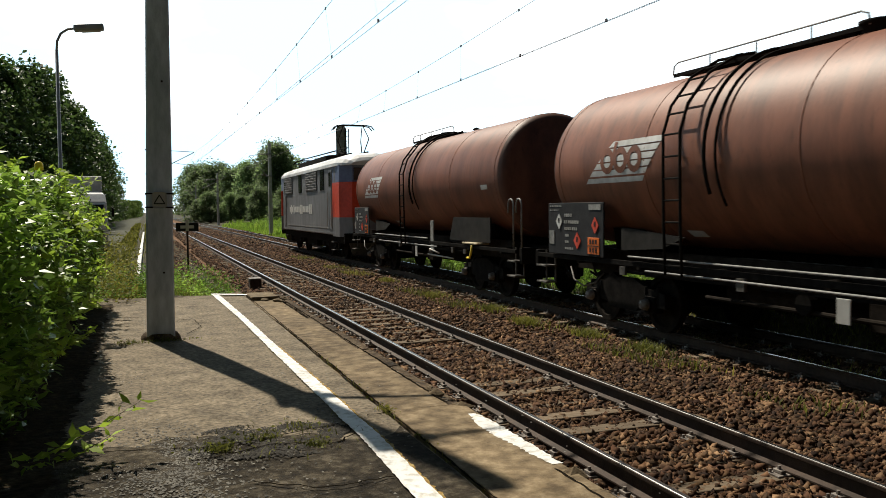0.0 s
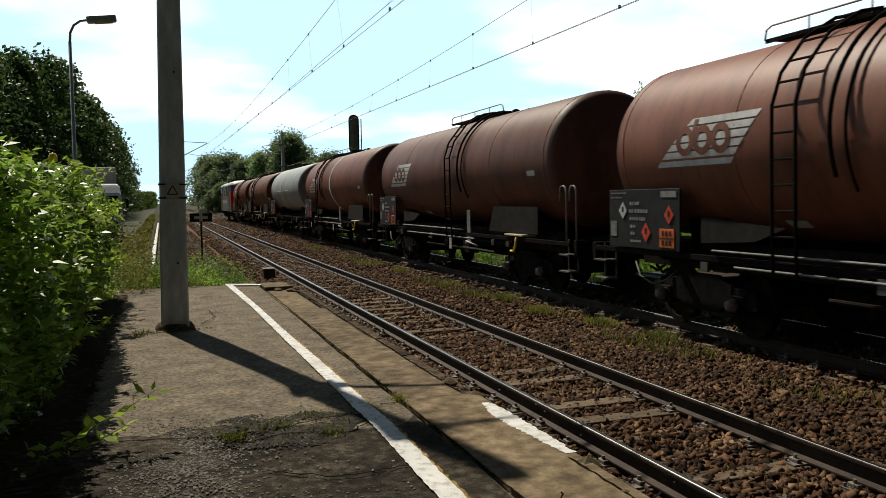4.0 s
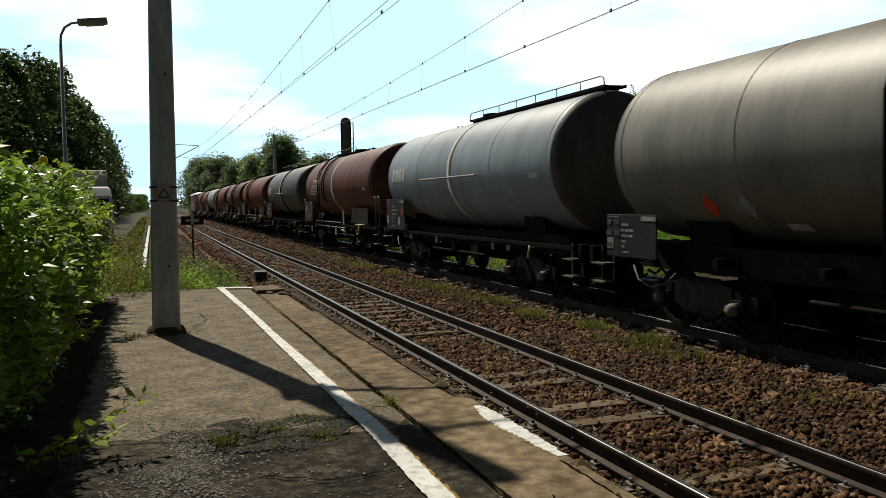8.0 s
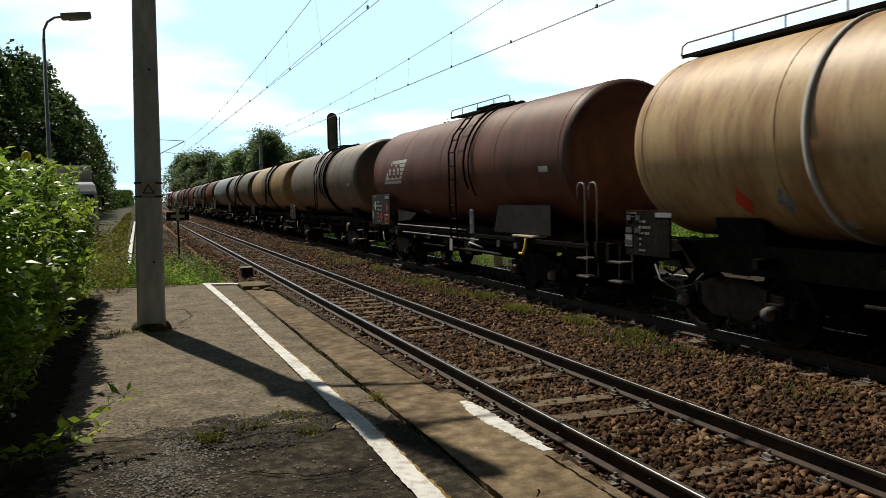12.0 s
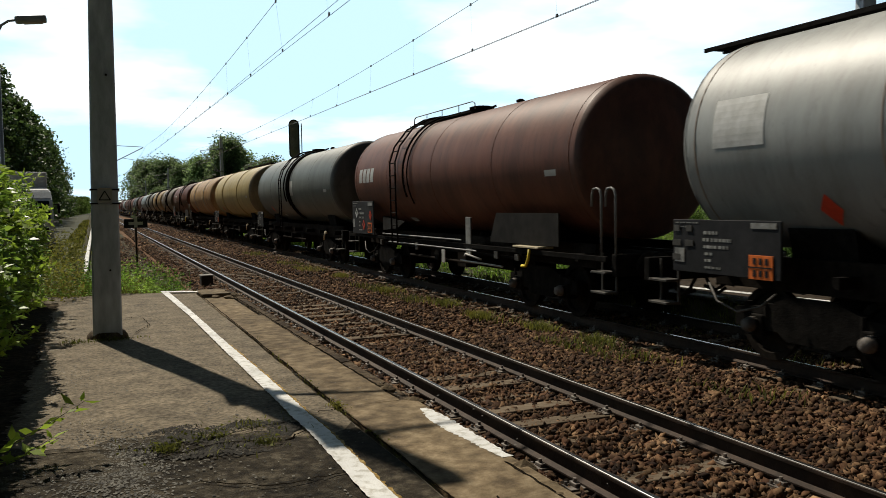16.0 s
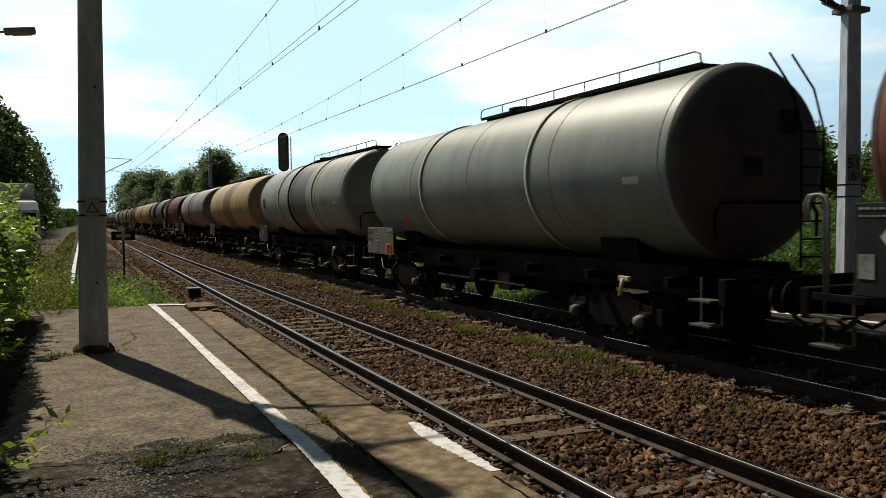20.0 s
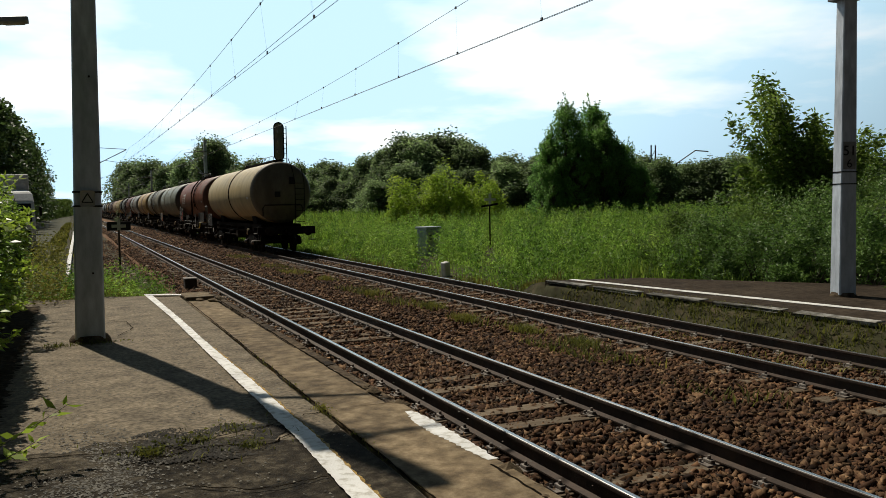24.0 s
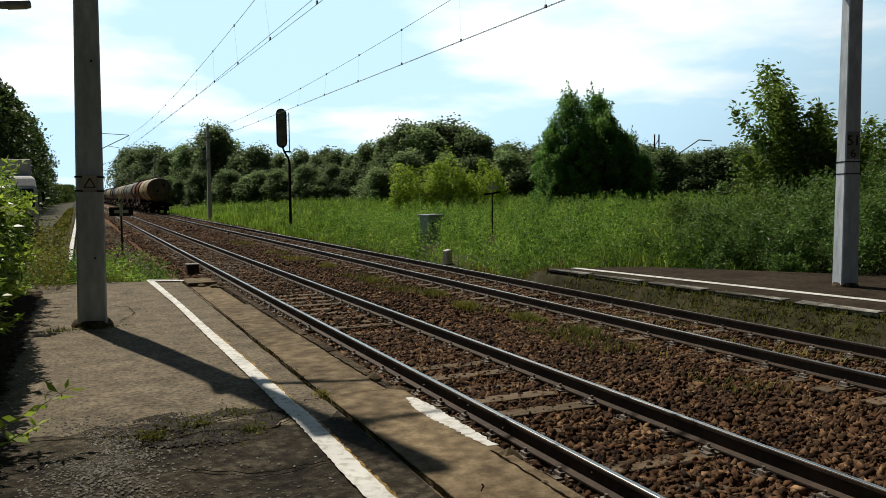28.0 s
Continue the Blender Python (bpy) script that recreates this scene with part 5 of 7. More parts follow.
T_OCHRE = tank_mat("tank_ochre", (0.45, 0.285, 0.105), (0.53, 0.36, 0.15), (0.21, 0.125, 0.05), (1.87, -0.72), (0.050, 0.038, 0.027), 0.55, 0.5, 0.82)
T_TAUPE = tank_mat("tank_taupe", (0.20, 0.145, 0.090), (0.275, 0.20, 0.125), (0.08, 0.062, 0.045), amount=0.7, gloss=0.6, depth=0.8)
T_SAND = tank_mat("tank_sand", (0.54, 0.335, 0.135), (0.60, 0.41, 0.19), (0.30, 0.115, 0.035), amount=0.8, gloss=0.5, depth=0.84)
T_YELLOW = tank_mat("tank_yellow", (0.50, 0.365, 0.12), (0.57, 0.43, 0.165), (0.28, 0.205, 0.08), amount=0.4, gloss=0.5, depth=0.82)
T_OLIVE = tank_mat("tank_olive", (0.124, 0.135, 0.109), (0.186, 0.197, 0.161), (0.063, 0.059, 0.045), amount=0.5)
T_SILVER = tank_mat("tank_silver", (0.352, 0.362, 0.342), (0.445, 0.445, 0.414), (0.180, 0.171, 0.144), (0.95, -0.75), (0.20, 0.110, 0.055), 0.5)
T_BUFF = tank_mat("tank_buff", (0.53, 0.35, 0.135), (0.60, 0.43, 0.19), (0.32, 0.195, 0.085), (1.45, -1.25), (0.135, 0.072, 0.030), 0.4, 0.5, 0.82)
T_STONE = tank_mat("tank_stone", (0.373, 0.373, 0.290), (0.445, 0.445, 0.362), (0.198, 0.189, 0.144), (0.5, -1.85), (0.045, 0.042, 0.034), 0.45)
T_GREEN = tank_mat("tank_grey_green", (0.259, 0.290, 0.228), (0.342, 0.373, 0.300), (0.153, 0.162, 0.117), amount=0.45)
T_LAST = tank_mat("tank_last", (0.51, 0.385, 0.175), (0.58, 0.455, 0.235), (0.24, 0.19, 0.10), amount=0.5, gloss=0.5, depth=0.82)


DEC = "rust-brown railway tank wagon with a pale striped emblem"
tank_wagon(31.0, 13.65, BROWN[0], DEC, "dec", -6.4, (-3.6, -7.6), skirt=True)
tank_wagon(14.75, 13.35, BROWN[2], DEC, "dec", -4.1, (-2.3, -6.5), skirt=True)
tank_wagon(-1.2, 12.20, T_WHITE, "pale grey railway tank wagon with a white hoop stripe", "block", None, (0.3, -6.8), stripes=(-5.1,), side_bar=(-3.7, -8.2))
tank_wagon(-15.7, 13.75, BROWN[0], "rust-brown tank wagon with one white hoop stripe", "dec", -4.1, (-2.4, -6.5), stripes=(-6.95,), stripe_mat=M["dull_white"], skirt=True)
tank_wagon(-32.1, 13.65, BROWN[1], DEC, "dec", -7.6, (-4.4, -8.5), skirt=True)
tank_wagon(-48.3, 13.85, BROWN[0], DEC, "dec", -4.3, (-2.4, -6.5), skirt=True)
tank_wagon(-64.7, 12.15, T_DARK, "dark grey tank wagon with a cream hoop stripe", "block", None, (0.5, -6.8), stripes=(-5.9,), stripe_mat=M["cream"], pipes=(-6.5,), side_bar=(-3.9, -8.0))
tank_wagon(-79.5, 13.25, BROWN[1], "red-brown tank wagon with one white hoop stripe", "dec", -4.1, (-2.4, -6.5), stripes=(-6.6,), stripe_mat=M["dull_white"], skirt=True)
tank_wagon(-95.25, 12.20, T_BLUE, "blue-grey tank wagon with a pale hoop stripe", "block", None, (-4.7, -12.2), stripes=(-6.1,), stripe_mat=M["dull_white"], side_bar=(-3.8, -8.2), hazard="signs")
tank_wagon(-109.7, 13.15, T_GREY, "dirty grey railway tank wagon with a side ladder", "", -6.0, None, board=1.5, hazard=False, pipes=(-6.9,))
tank_wagon(-124.9, 13.15, T_OCHRE, "ochre yellow tank wagon with a dark spill band", "", -7.5, (-5.2, -7.8), rails=False, board=1.6, hazard=False, pipes=(-8.2,), board_mat=M["steel_dark"])
tank_wagon(-140.35, 13.25, T_TAUPE, "grimy taupe-brown railway tank wagon with a ladder", "", -6.9, (-5.6, -7.6), rails=False, board=1.4, hazard=False, pipes=(-8.3, -8.6), panel=(-6.2, 2.78, 0.55, 0.4, M["dull_white"]))
tank_wagon(-156.3, 13.45, BROWN[1], DEC, "dec", -7.8, (-4.4, -8.5), skirt=True)
tank_wagon(-171.95, 13.25, T_SAND, "sand-coloured tank wagon streaked with orange rust", "", None, (0.3, -7.5), hoops=(-3.75, -9.3), hazard=False, board=1.2, board_mat=M["wheel"])
tank_wagon(-187.5, 13.25, T_YELLOW, "mustard yellow tank wagon with two raised hoops", "", None, (-5.0, -13.0), hoops=(-3.7, -9.2), stripe_mat=T_YELLOW, board=1.9)
tank_wagon(-203.3, 13.75, T_OLIVE, "dark olive-grey tank wagon with a side ladder", "", -5.8, None, pipes=(-6.9, -7.2), hazard=False, board=1.4, panel=(-7.2, 2.5, 0.5, 0.6, M["dull_white"]))
tank_wagon(-219.7, 13.05, BROWN[1], "red-brown tank wagon with a pale block emblem", "block", -4.0, (-2.3, -6.5), skirt=True)
tank_wagon(-235.4, 13.05, T_SILVER, "silver-grey tank wagon with a brown spill band", "", None, (1.0, -7.0), rails=False, hoops=(-5.1,), stripe_mat=M["steel_dark"], board=2.0, panel=(-0.65, 2.75, 0.9, 0.62, M["white"]))
tank_wagon(-251.9, 13.05, T_BUFF, "buff yellow tank wagon with a broad brown band", "", None, (1.0, -7.0), rails=False, board=2.0, panel=(-0.75, 2.75, 1.5, 0.6, M["cream"]))
tank_wagon(-267.85, 12.95, T_STONE, "stone-grey tank wagon with hoops and a dark band", "", None, (-5.2, -12.9), hoops=(-3.85, -9.2), pipes=(-5.85,), board=1.7, rear_pipe=True, hazard=False, panel=(-0.75, 2.55, 0.45, 0.42, M["black_board"]))
tank_wagon(-283.5, 13.15, T_GREEN, "pale grey-green tank wagon with two steel hoops", "", None, (-4.8, -12.4), hoops=(-3.9, -9.1), board=2.1, rear_pipe=True, board_mat=M["plate"])
tank_wagon(-299.8, 12.95, BROWN[0], DEC, "dec", -8.2, (-4.4, -8.5), skirt=True, panel=(-11.5, 3.1, 0.75, 0.62, M["patch"]))
tank_wagon(-315.0, 13.65, T_LAST, "cream yellow last tank wagon with one dark hoop", "", None, (-6.0, -13.4), hoops=(-7.6,), stripe_mat=M["steel_dark"], board=1.6, hazard=False, rear_pipe=True)


# ---------------------------------------------------------------- locomotive
def locomotive(y_rear):
    L = 16.4
    w = thing("locomotive", "grey electric locomotive with red and blue cab ends", "locomotive", pose(FAR, y_rear + L / 2, 0))
    H = L / 2
    bm = B()
    box(bm, (0, 0, 2.5), (2.96, L - 2.4, 2.9), bevel=0.04)
    body = part("body", bm, M["loco_grey"], w, "weathered grey side walls")
    bm = B()
    prof = [(-1.53, 3.93), (-1.52, 4.06), (-1.36, 4.26), (-0.85, 4.44), (0, 4.52), (0.85, 4.44), (1.36, 4.26), (1.52, 4.06), (1.53, 3.93)]
    rows = [[bm.verts.new((x * f, y, 3.93 + (z - 3.93) * g)) for x, z in prof] for y, f, g in ((-H - 0.02, 0.70, 0.35), (-H + 0.12, 0.80, 0.6), (-H + 0.35, 0.9, 0.8), (-H + 0.75, 0.97, 0.94), (-H + 1.3, 1, 1), (H - 1.3, 1, 1), (H - 0.75, 0.97, 0.94), (H - 0.35, 0.9, 0.8), (H - 0.12, 0.80, 0.6), (H + 0.02, 0.70, 0.35))]
    for a, b in zip(rows, rows[1:]):
        for k in range(len(a) - 1):
            bm.faces.new((a[k], a[k + 1], b[k + 1], b[k]))
        bm.faces.new((a[-1], a[0], b[0], b[-1]))
    bm.faces.new(rows[0])
    bm.faces.new(rows[-1])
    part("roof", bm, M["loco_roof"], w, "pale curved roof rounded down at both ends")
    for sy in (-1, 1):
        bm = B()
        back = H - (1.75 if sy < 0 else 0.62)
        a = [(-1.49, sy * back), (-1.48, sy * (H - 0.5)), (-1.05, sy * H), (1.05, sy * H), (1.48, sy * (H - 0.5)), (1.49, sy * back)]
        poly(bm, [(x, y, 1.80) for x, y in a], 1.45, (0, 0, 1))
        part("cab_front", bm, M["red"], w, "red painted cab front")
        bm = B()
        poly(bm, [(x * 1.002, y, 1.0) for x, y in a], 0.798, (0, 0, 1))
        part("cab_apron", bm, M["loco_grey"], w, "grey apron below the cab")
        bm = B()
        b = [(-1.485, sy * (H - 1.75)), (-1.46, sy * (H - 0.55)), (-1.0, sy * (H - 0.12)), (1.0, sy * (H - 0.12)), (1.46, sy * (H - 0.55)), (1.485, sy * (H - 1.75))]
        poly(bm, [(x, y, 3.252) for x, y in b], 0.70, (0, 0, 1))
        part("cab_upper", bm, M["loco_blue"], w, "dark blue band round the cab windows")
        for sx in (-0.52, 0.52):
            bm = B()
            box(bm, (sx, sy * (H - 0.11), 3.58), (0.85, 0.03, 0.5), bevel=0.01)
            part("windscreen", bm, M["glass_dark"], w, "dark cab window")
        for sx in (-1, 1):
            bm = B()
            lathe(bm, [(0, 0.001), (0, 0.13), (0.05, 0.12), (0.06, 0.001)], 16, "y")
            part("headlight", bm, M["white"], w, "round headlight", pose(sx * 0.85, sy * H, 1.5, 0, 0, 0 if sy > 0 else 180))
            part("buffer", shared("buffer", buffer_bm, M["wheel"]), None, w, "round steel buffer", pose(sx * 0.875, sy * (H + 0.02), 1.05, 0, 0, 0 if sy > 0 else 180))
            bm = B()
            box(bm, (sx * 1.495, sy * (H - 2.15), 2.55), (0.03, 0.62, 2.5), bevel=0.008)
            dr = part("door", bm, M["loco_grey"], w, "grey cab side door")
            bm = B()
            box(bm, (sx * 1.515, sy * (H - 2.15), 3.42), (0.012, 0.4, 0.6))
            part("door_window", bm, M["glass_dark"], dr, "dark door window")
            for q in (-0.38, 0.38):
                bm = B()
                rod(bm, (sx * 1.55, sy * (H - 2.15 + q), 1.4), (sx * 1.55, sy * (H - 2.15 + q), 2.9), 0.018)
                part("grab_rail", bm, M["dull_white"], w, "pale vertical grab rail")
            part("step", shared("step", step_bm, M["steel_step"]), None, w, "steel step", pose(sx * 1.3, sy * (H - 2.15), 0.40, 0, 0, 0 if sx < 0 else 180))
        bm = B()
        box(bm, (0, sy * H, 0.95), (2.8, 0.12, 0.4), bevel=0.02)
        part("buffer_beam", bm, M["steel_dark"], w, "black buffer beam")
        bm = B()
        poly(bm, [(-1.2, sy * (H - 0.05), 0.75), (1.2, sy * (H - 0.05), 0.75), (1.05, sy * (H - 0.05), 0.25), (-1.05, sy * (H - 0.05), 0.25)], sy * 0.04, (0, 1, 0))
        part("rail_guard", bm, M["steel_step"], w, "steel rail guard")
    for sx in (-1, 1):
        for q, kind in ((-4.3, 0), (-1.75, 1), (1.3, 0), (5.0, 1)):
            bm = B()
            box(bm, (sx * 1.485, q, 3.45), (0.04, 2.7 if kind else 0.85, 0.92), bevel=0.01)
            g = part("grille" if kind else "side_window", bm, M["steel_step"] if kind else M["glass_dark"], w, "louvred grille" if kind else "dark side window")
            if kind:
                for i in range(7):
                    bm = B()
                    box(bm, (sx * 1.51, q, 3.08 + 0.122 * i), (0.03, 2.6, 0.075), Matrix.Rotation(radians(25 * sx), 3, "Y"))
                    part("louvre", bm, M["loco_grey"], g)
        bm = B()
        box(bm, (sx * 1.486, 0, 1.32), (0.012, L - 3.6, 0.03))
        part("side_moulding", bm, M["steel_grey"], w, "grey moulding along the side")
        bm = B()
        rng = random.Random(3)
        y = 4.4
        while y > -1.9:
            wd = rng.uniform(0.2, 0.4)
            box(bm, (sx * 1.486, y, 2.16), (0.014, wd, 0.3 if rng.random() < 0.6 else 0.46))
            y -= wd + 0.09
        tagged(part("lettering", bm, M["white"], w, "white illegible lettering"), kind="stuff")
    bm = B()
    box(bm, (0, 2.0, 4.6), (1.5, 7.5, 0.26), bevel=0.05)
    for k in range(8):
        rod(bm, (-0.7, -1.6 + k * 0.95, 4.4), (-0.7, -1.6 + k * 0.95, 4.72), 0.05, 8)
    box(bm, (0.4, -4, 4.55), (0.5, 1.6, 0.2), bevel=0.03)
    for k in range(14):
        rod(bm, (-0.6, -1.4 + k * 0.5, 4.72), (0.6, -1.4 + k * 0.5, 4.85), 0.035, 6)
    rod(bm, (-0.7, -6, 4.78), (-0.7, 5.6, 4.92), 0.03)
    part("roof_gear", bm, M["steel_dark"], w, "dark roof equipment and resistors")
    for yc, up in ((-4.2, 1), (6.2, 0)):
        bm = B()
        for sx in (-0.5, 0.5):
            for sy in (-0.6, 0.6):
                rod(bm, (sx, yc + sy, 4.4), (sx, yc + sy, 4.7), 0.06, 8)
            rod(bm, (sx, yc - 0.7, 4.7), (sx, yc + 0.7, 4.7), 0.03)
        ht = 5.86 if up else 4.86
        mid = (4.7 + ht) / 2
        for sx in (-0.45, 0.45):
            for s in (-1, 1):
                rod(bm, (sx, yc + s * 0.2, 4.7), (sx * 1.2, yc + s * (0.75 if up else 1.3), mid), 0.025)
                rod(bm, (sx * 1.2, yc + s * (0.75 if up else 1.3), mid), (sx, yc + s * 0.12, ht), 0.02)
        for q in (-0.2, 0.2):
            pipe(bm, [(-0.95, yc + q, ht - 0.15), (-0.8, yc + q, ht + 0.02), (-0.5, yc + q, ht + 0.07), (0.5, yc + q, ht + 0.07), (0.8, yc + q, ht + 0.02), (0.95, yc + q, ht - 0.15)], 0.025)
        part("pantograph", bm, M["steel_dark"], w, "raised pantograph" if up else "folded pantograph")
    bm = B()
    box(bm, (0, 0, 0.85), (2.5, L - 1.2, 0.3))
    box(bm, (0, 0, 0.6), (2.3, 2.4, 0.45), bevel=0.04)
    part("underframe", bm, M["steel_dark"], w, "black underframe with equipment boxes")
    for sy in (-1, 1):
        bg = part("bogie", shared("bolster", bolster_bm, M["steel_dark"]), None, w, "black two-axle bogie", pose(0, sy * 4.4, 0))
        for sx in (-1, 1):
            part("side_frame", shared("side_frame", side_frame_bm, M["steel_dark"]), None, bg, at=pose(sx * 1.08, 0, 0.05, 0, 0, 0 if sx < 0 else 180) @ Matrix.Diagonal((1, 1.5, 1.15, 1)))
            for q in (-1.4, 1.4):
                part("wheel", shared("wheel", wheel_bm, M["wheel"]), None, bg, "dark steel wheel", pose(sx * 0.75, q, 0.62, 0, 0, 180 if sx < 0 else 0) @ Matrix.Diagonal((1, 1.33, 1.33, 1)))
    TRAIN.append((w, y_rear + L / 2))
    return w


locomotive(33.2)


# ---------------------------------------------------------------- poles, wires, signs
def cantilever(p, side, span, z0=5.5):
    """Tube cantilever on a pole; side is the way to the track, span its reach."""
    bm = B()
    tip = side * (span - 0.25)
    pipe(bm, [(side * 0.25, 0, z0), (tip, 0, 7.35)], 0.035)
    pipe(bm, [(side * 0.25, 0, 7.55), (tip, 0, 7.38)], 0.025)
    pipe(bm, [(tip * 0.55, 0, 6.45), (side * span * 0.98, 0, 6.15)], 0.02)
    pipe(bm, [(side * span * 0.98, 0, 6.15), (side * span, 0, 5.93)], 0.014)
    arm = part("cantilever", bm, M["wire"], p, "thin steel cantilever arm")
    for z, tz in ((z0, 0.12), (7.55, -0.02)):
        bm = B()
        d = Vector((side, 0, tz * 2)).normalized()
        a = Vector((side * 0.2, 0, z))
        for k in range(6):
            c = a + d * (0.12 + 0.07 * k)
            rod(bm, c - d * 0.012, c + d * 0.012, 0.065, 12)
        rod(bm, a, a + d * 0.6, 0.025)
        part("insulator", bm, M["insulator"], arm, "ribbed brown insulator")
    for z in (z0, 7.55):
        bm = B()
        box(bm, (0, 0, z), (0.46, 0.46, 0.09), bevel=0.01)
        box(bm, (side * 0.27, 0, z), (0.12, 0.1, 0.16), bevel=0.01)
        part("clamp", bm, M["wire"], p, "dark steel clamp")
    return arm


def mast(x, y, z, side, span, base=0.38, top=0.24, h=9.0, label="tapered grey concrete catenary mast beside the track", turn=0, lean=0.0):
    p = thing("catenary_mast", label, "mast", pose(x, y, z, 0, lean, 0), "catenary masts along the line")
    bm = B()
    hw, tw = base / 2, top / 2
    rows = []
    for zz, w in ((0, hw), (h, tw)):
        c = w * 0.12
        rows.append([bm.verts.new(Matrix.Rotation(radians(turn), 3, "Z") @ Vector(q)) for q in ((-w + c, -w, zz), (w - c, -w, zz), (w, -w + c, zz), (w, w - c, zz), (w - c, w, zz), (-w + c, w, zz), (-w, w - c, zz), (-w, -w + c, zz))])
    for k in range(8):
        bm.faces.new((rows[0][k], rows[0][(k + 1) % 8], rows[1][(k + 1) % 8], rows[1][k]))
    bm.faces.new(rows[1])
    part("shaft", bm, M["pole_concrete"], p, "tapered concrete shaft")
    bm = B()
    lathe(bm, [(0.0, base * 0.72), (0.04, base * 0.70), (0.09, base * 0.6), (0.10, base * 0.4)], 14, "z")
    for v in bm.verts:
        v.co.x *= 1 + 0.08 * math.sin(v.co.y * 31)
    part("footing", bm, M["edge_concrete"], p, "low dirty concrete footing")
    cantilever(p, side, span)
    return p


pn = mast(0.14, 12.42, TOP - 0.01, 1, 4.1, label="grey concrete catenary mast with a small warning plate", lean=0.85)
bm = B()
for zz in (2.05, 1.86):
    box(bm, (0, 0, zz), (0.40 - 0.011 * zz, 0.40 - 0.011 * zz, 0.02))
part("strap", bm, M["steel_dark"], pn, "thin steel strap round the mast")
bm = B()
box(bm, (0.0, -0.205, 1.96), (0.19, 0.012, 0.22), bevel=0.03)
pl = part("warning_plate", bm, M["dull_white"], pn, "small pale warning plate")
bm = B()
t = [Vector((-0.07, -0.214, 1.91)), Vector((0.07, -0.214, 1.91)), Vector((0, -0.214, 2.03))]
for a, b in zip(t, t[1:] + t[:1]):
    rod(bm, a, b, 0.007, 6)
part("triangle_mark", bm, M["black_board"], pl, "dark triangle outline")
bm = B()
box(bm, (-0.02, 0.19, 3.9), (0.06, 0.05, 6.6))
part("earth_cable", bm, M["steel_dark"], pn, "dark earthing cable on the mast")
for zz in (0.95, 3.6):
    bm = B()
    rod(bm, (0.05, -0.20, zz), (0.05, -0.17, zz), 0.014, 8)
    part("bolt", bm, M["steel_dark"], pn)

pr = mast(13.05, 11.15, 0.28, -1, 4.0, label="grey concrete catenary mast with painted kilometre figures", turn=-18, lean=0.35, base=0.33, top=0.205)
bm = B()
for zz in (2.32, 2.10):
    box(bm, (0, 0, zz), (0.315, 0.315, 0.02), Matrix.Rotation(radians(-18), 3, "Z"))
part("strap", bm, M["steel_dark"], pr, "thin steel strap round the mast")
way = Vector((-13.05, -11.15, 0)).normalized()
n_face = (Matrix.Rotation(radians(-18), 3, "Z") @ Vector((0, -1, 0))).normalized()


def figures(text, z, size, parent):
    cu = bpy.data.curves.new("figure", "FONT")
    cu.body = text
    cu.size = size
    cu.extrude = 0.002
    cu.align_x = "CENTER"
    tmp = bpy.data.objects.new("figure", cu)
    scene.collection.objects.link(tmp)
    me = bpy.data.meshes.new_from_object(tmp.evaluated_get(bpy.context.evaluated_depsgraph_get()))
    bpy.data.objects.remove(tmp)
    me.materials.clear()
    me.materials.append(M["black_board"])
    ob = part("figure", me, None, parent, "black painted kilometre figures")
    ob.matrix_basis = Matrix.Translation(n_face * 0.1545 + Vector((0, 0, z))) @ pose(0, 0, 0, 90, 0, -18)


bm = B()
box(bm, (0, -0.1475, 2.62), (0.24, 0.008, 0.50))
bmesh.ops.transform(bm, matrix=Matrix.Rotation(radians(-18), 4, "Z"), verts=bm.verts)
wp = part("painted_field", bm, M["steel_grey"], pr, "pale painted field for the figures")
figures("51", 2.62, 0.26, wp)
figures("6", 2.40, 0.22, wp)

for k, (x, y, s) in enumerate(((11.1, 79.0, -1), (11.4, 142.0, -1), (11.5, 206.0, -1), (11.5, 270.0, -1), (0.35, 75.0, 1), (0.5, 138.0, 1), (0.6, 202.0, 1), (0.6, 266.0, 1), (0.6, 330.0, 1))):
    mast(x, y, -0.15, s, abs((FAR if s < 0 else NEAR) - x), h=8.6)


def wires(mid, xs, ys, name, top, sag, gap, stitch):
    """A line over one track: xs are the contact wire's places at the masts, gap the spacing of the droppers."""
    w = thing(name, "thin overhead contact wire with droppers", "overhead wire")
    for k, (y0, y1) in enumerate(zip(ys, ys[1:])):
        xa, xb = (xs[1], xs[0]) if k % 2 == 0 else xs

        def hang(y):
            t = (y - y0) / (y1 - y0)
            return top - sag * 4 * t * (1 - t)

        bm = B()
        pipe(bm, [(mid, y0 + (y1 - y0) * i / 16, hang(y0 + (y1 - y0) * i / 16)) for i in range(17)], 0.007, 5)
        part("messenger_wire", bm, M["wire"], w, "sagging messenger wire")
        for dx in (-0.02, 0.02):
            bm = B()
            rise = stitch if dx < 0 else 0.0
            pipe(bm, [(xa + dx, y0, 5.93 + rise), (xa + (xb - xa) * 0.3 + dx, y0 + (y1 - y0) * 0.3, 5.93), (xa + (xb - xa) * 0.7 + dx, y0 + (y1 - y0) * 0.7, 5.93), (xb + dx, y1, 5.93 + rise)], 0.006, 5)
            part("contact_wire", bm, M["wire"], w, "taut contact wire")
        if y1 > -5 and y0 < 150:
            for i in range(1, int((y1 - y0) / gap)):
                y = y0 + gap * i
                x = xa + (xb - xa) * (y - y0) / (y1 - y0)
                z = hang(y)
                bm = B()
                rod(bm, (x, y, 5.93), (mid, y, z), 0.0016, 4)
                box(bm, (x, y, 5.95), (0.03, 0.06, 0.07))
                box(bm, (mid, y, z), (0.03, 0.06, 0.06))
                part("dropper", bm, M["wire"], w, "thin dropper wire with clips")


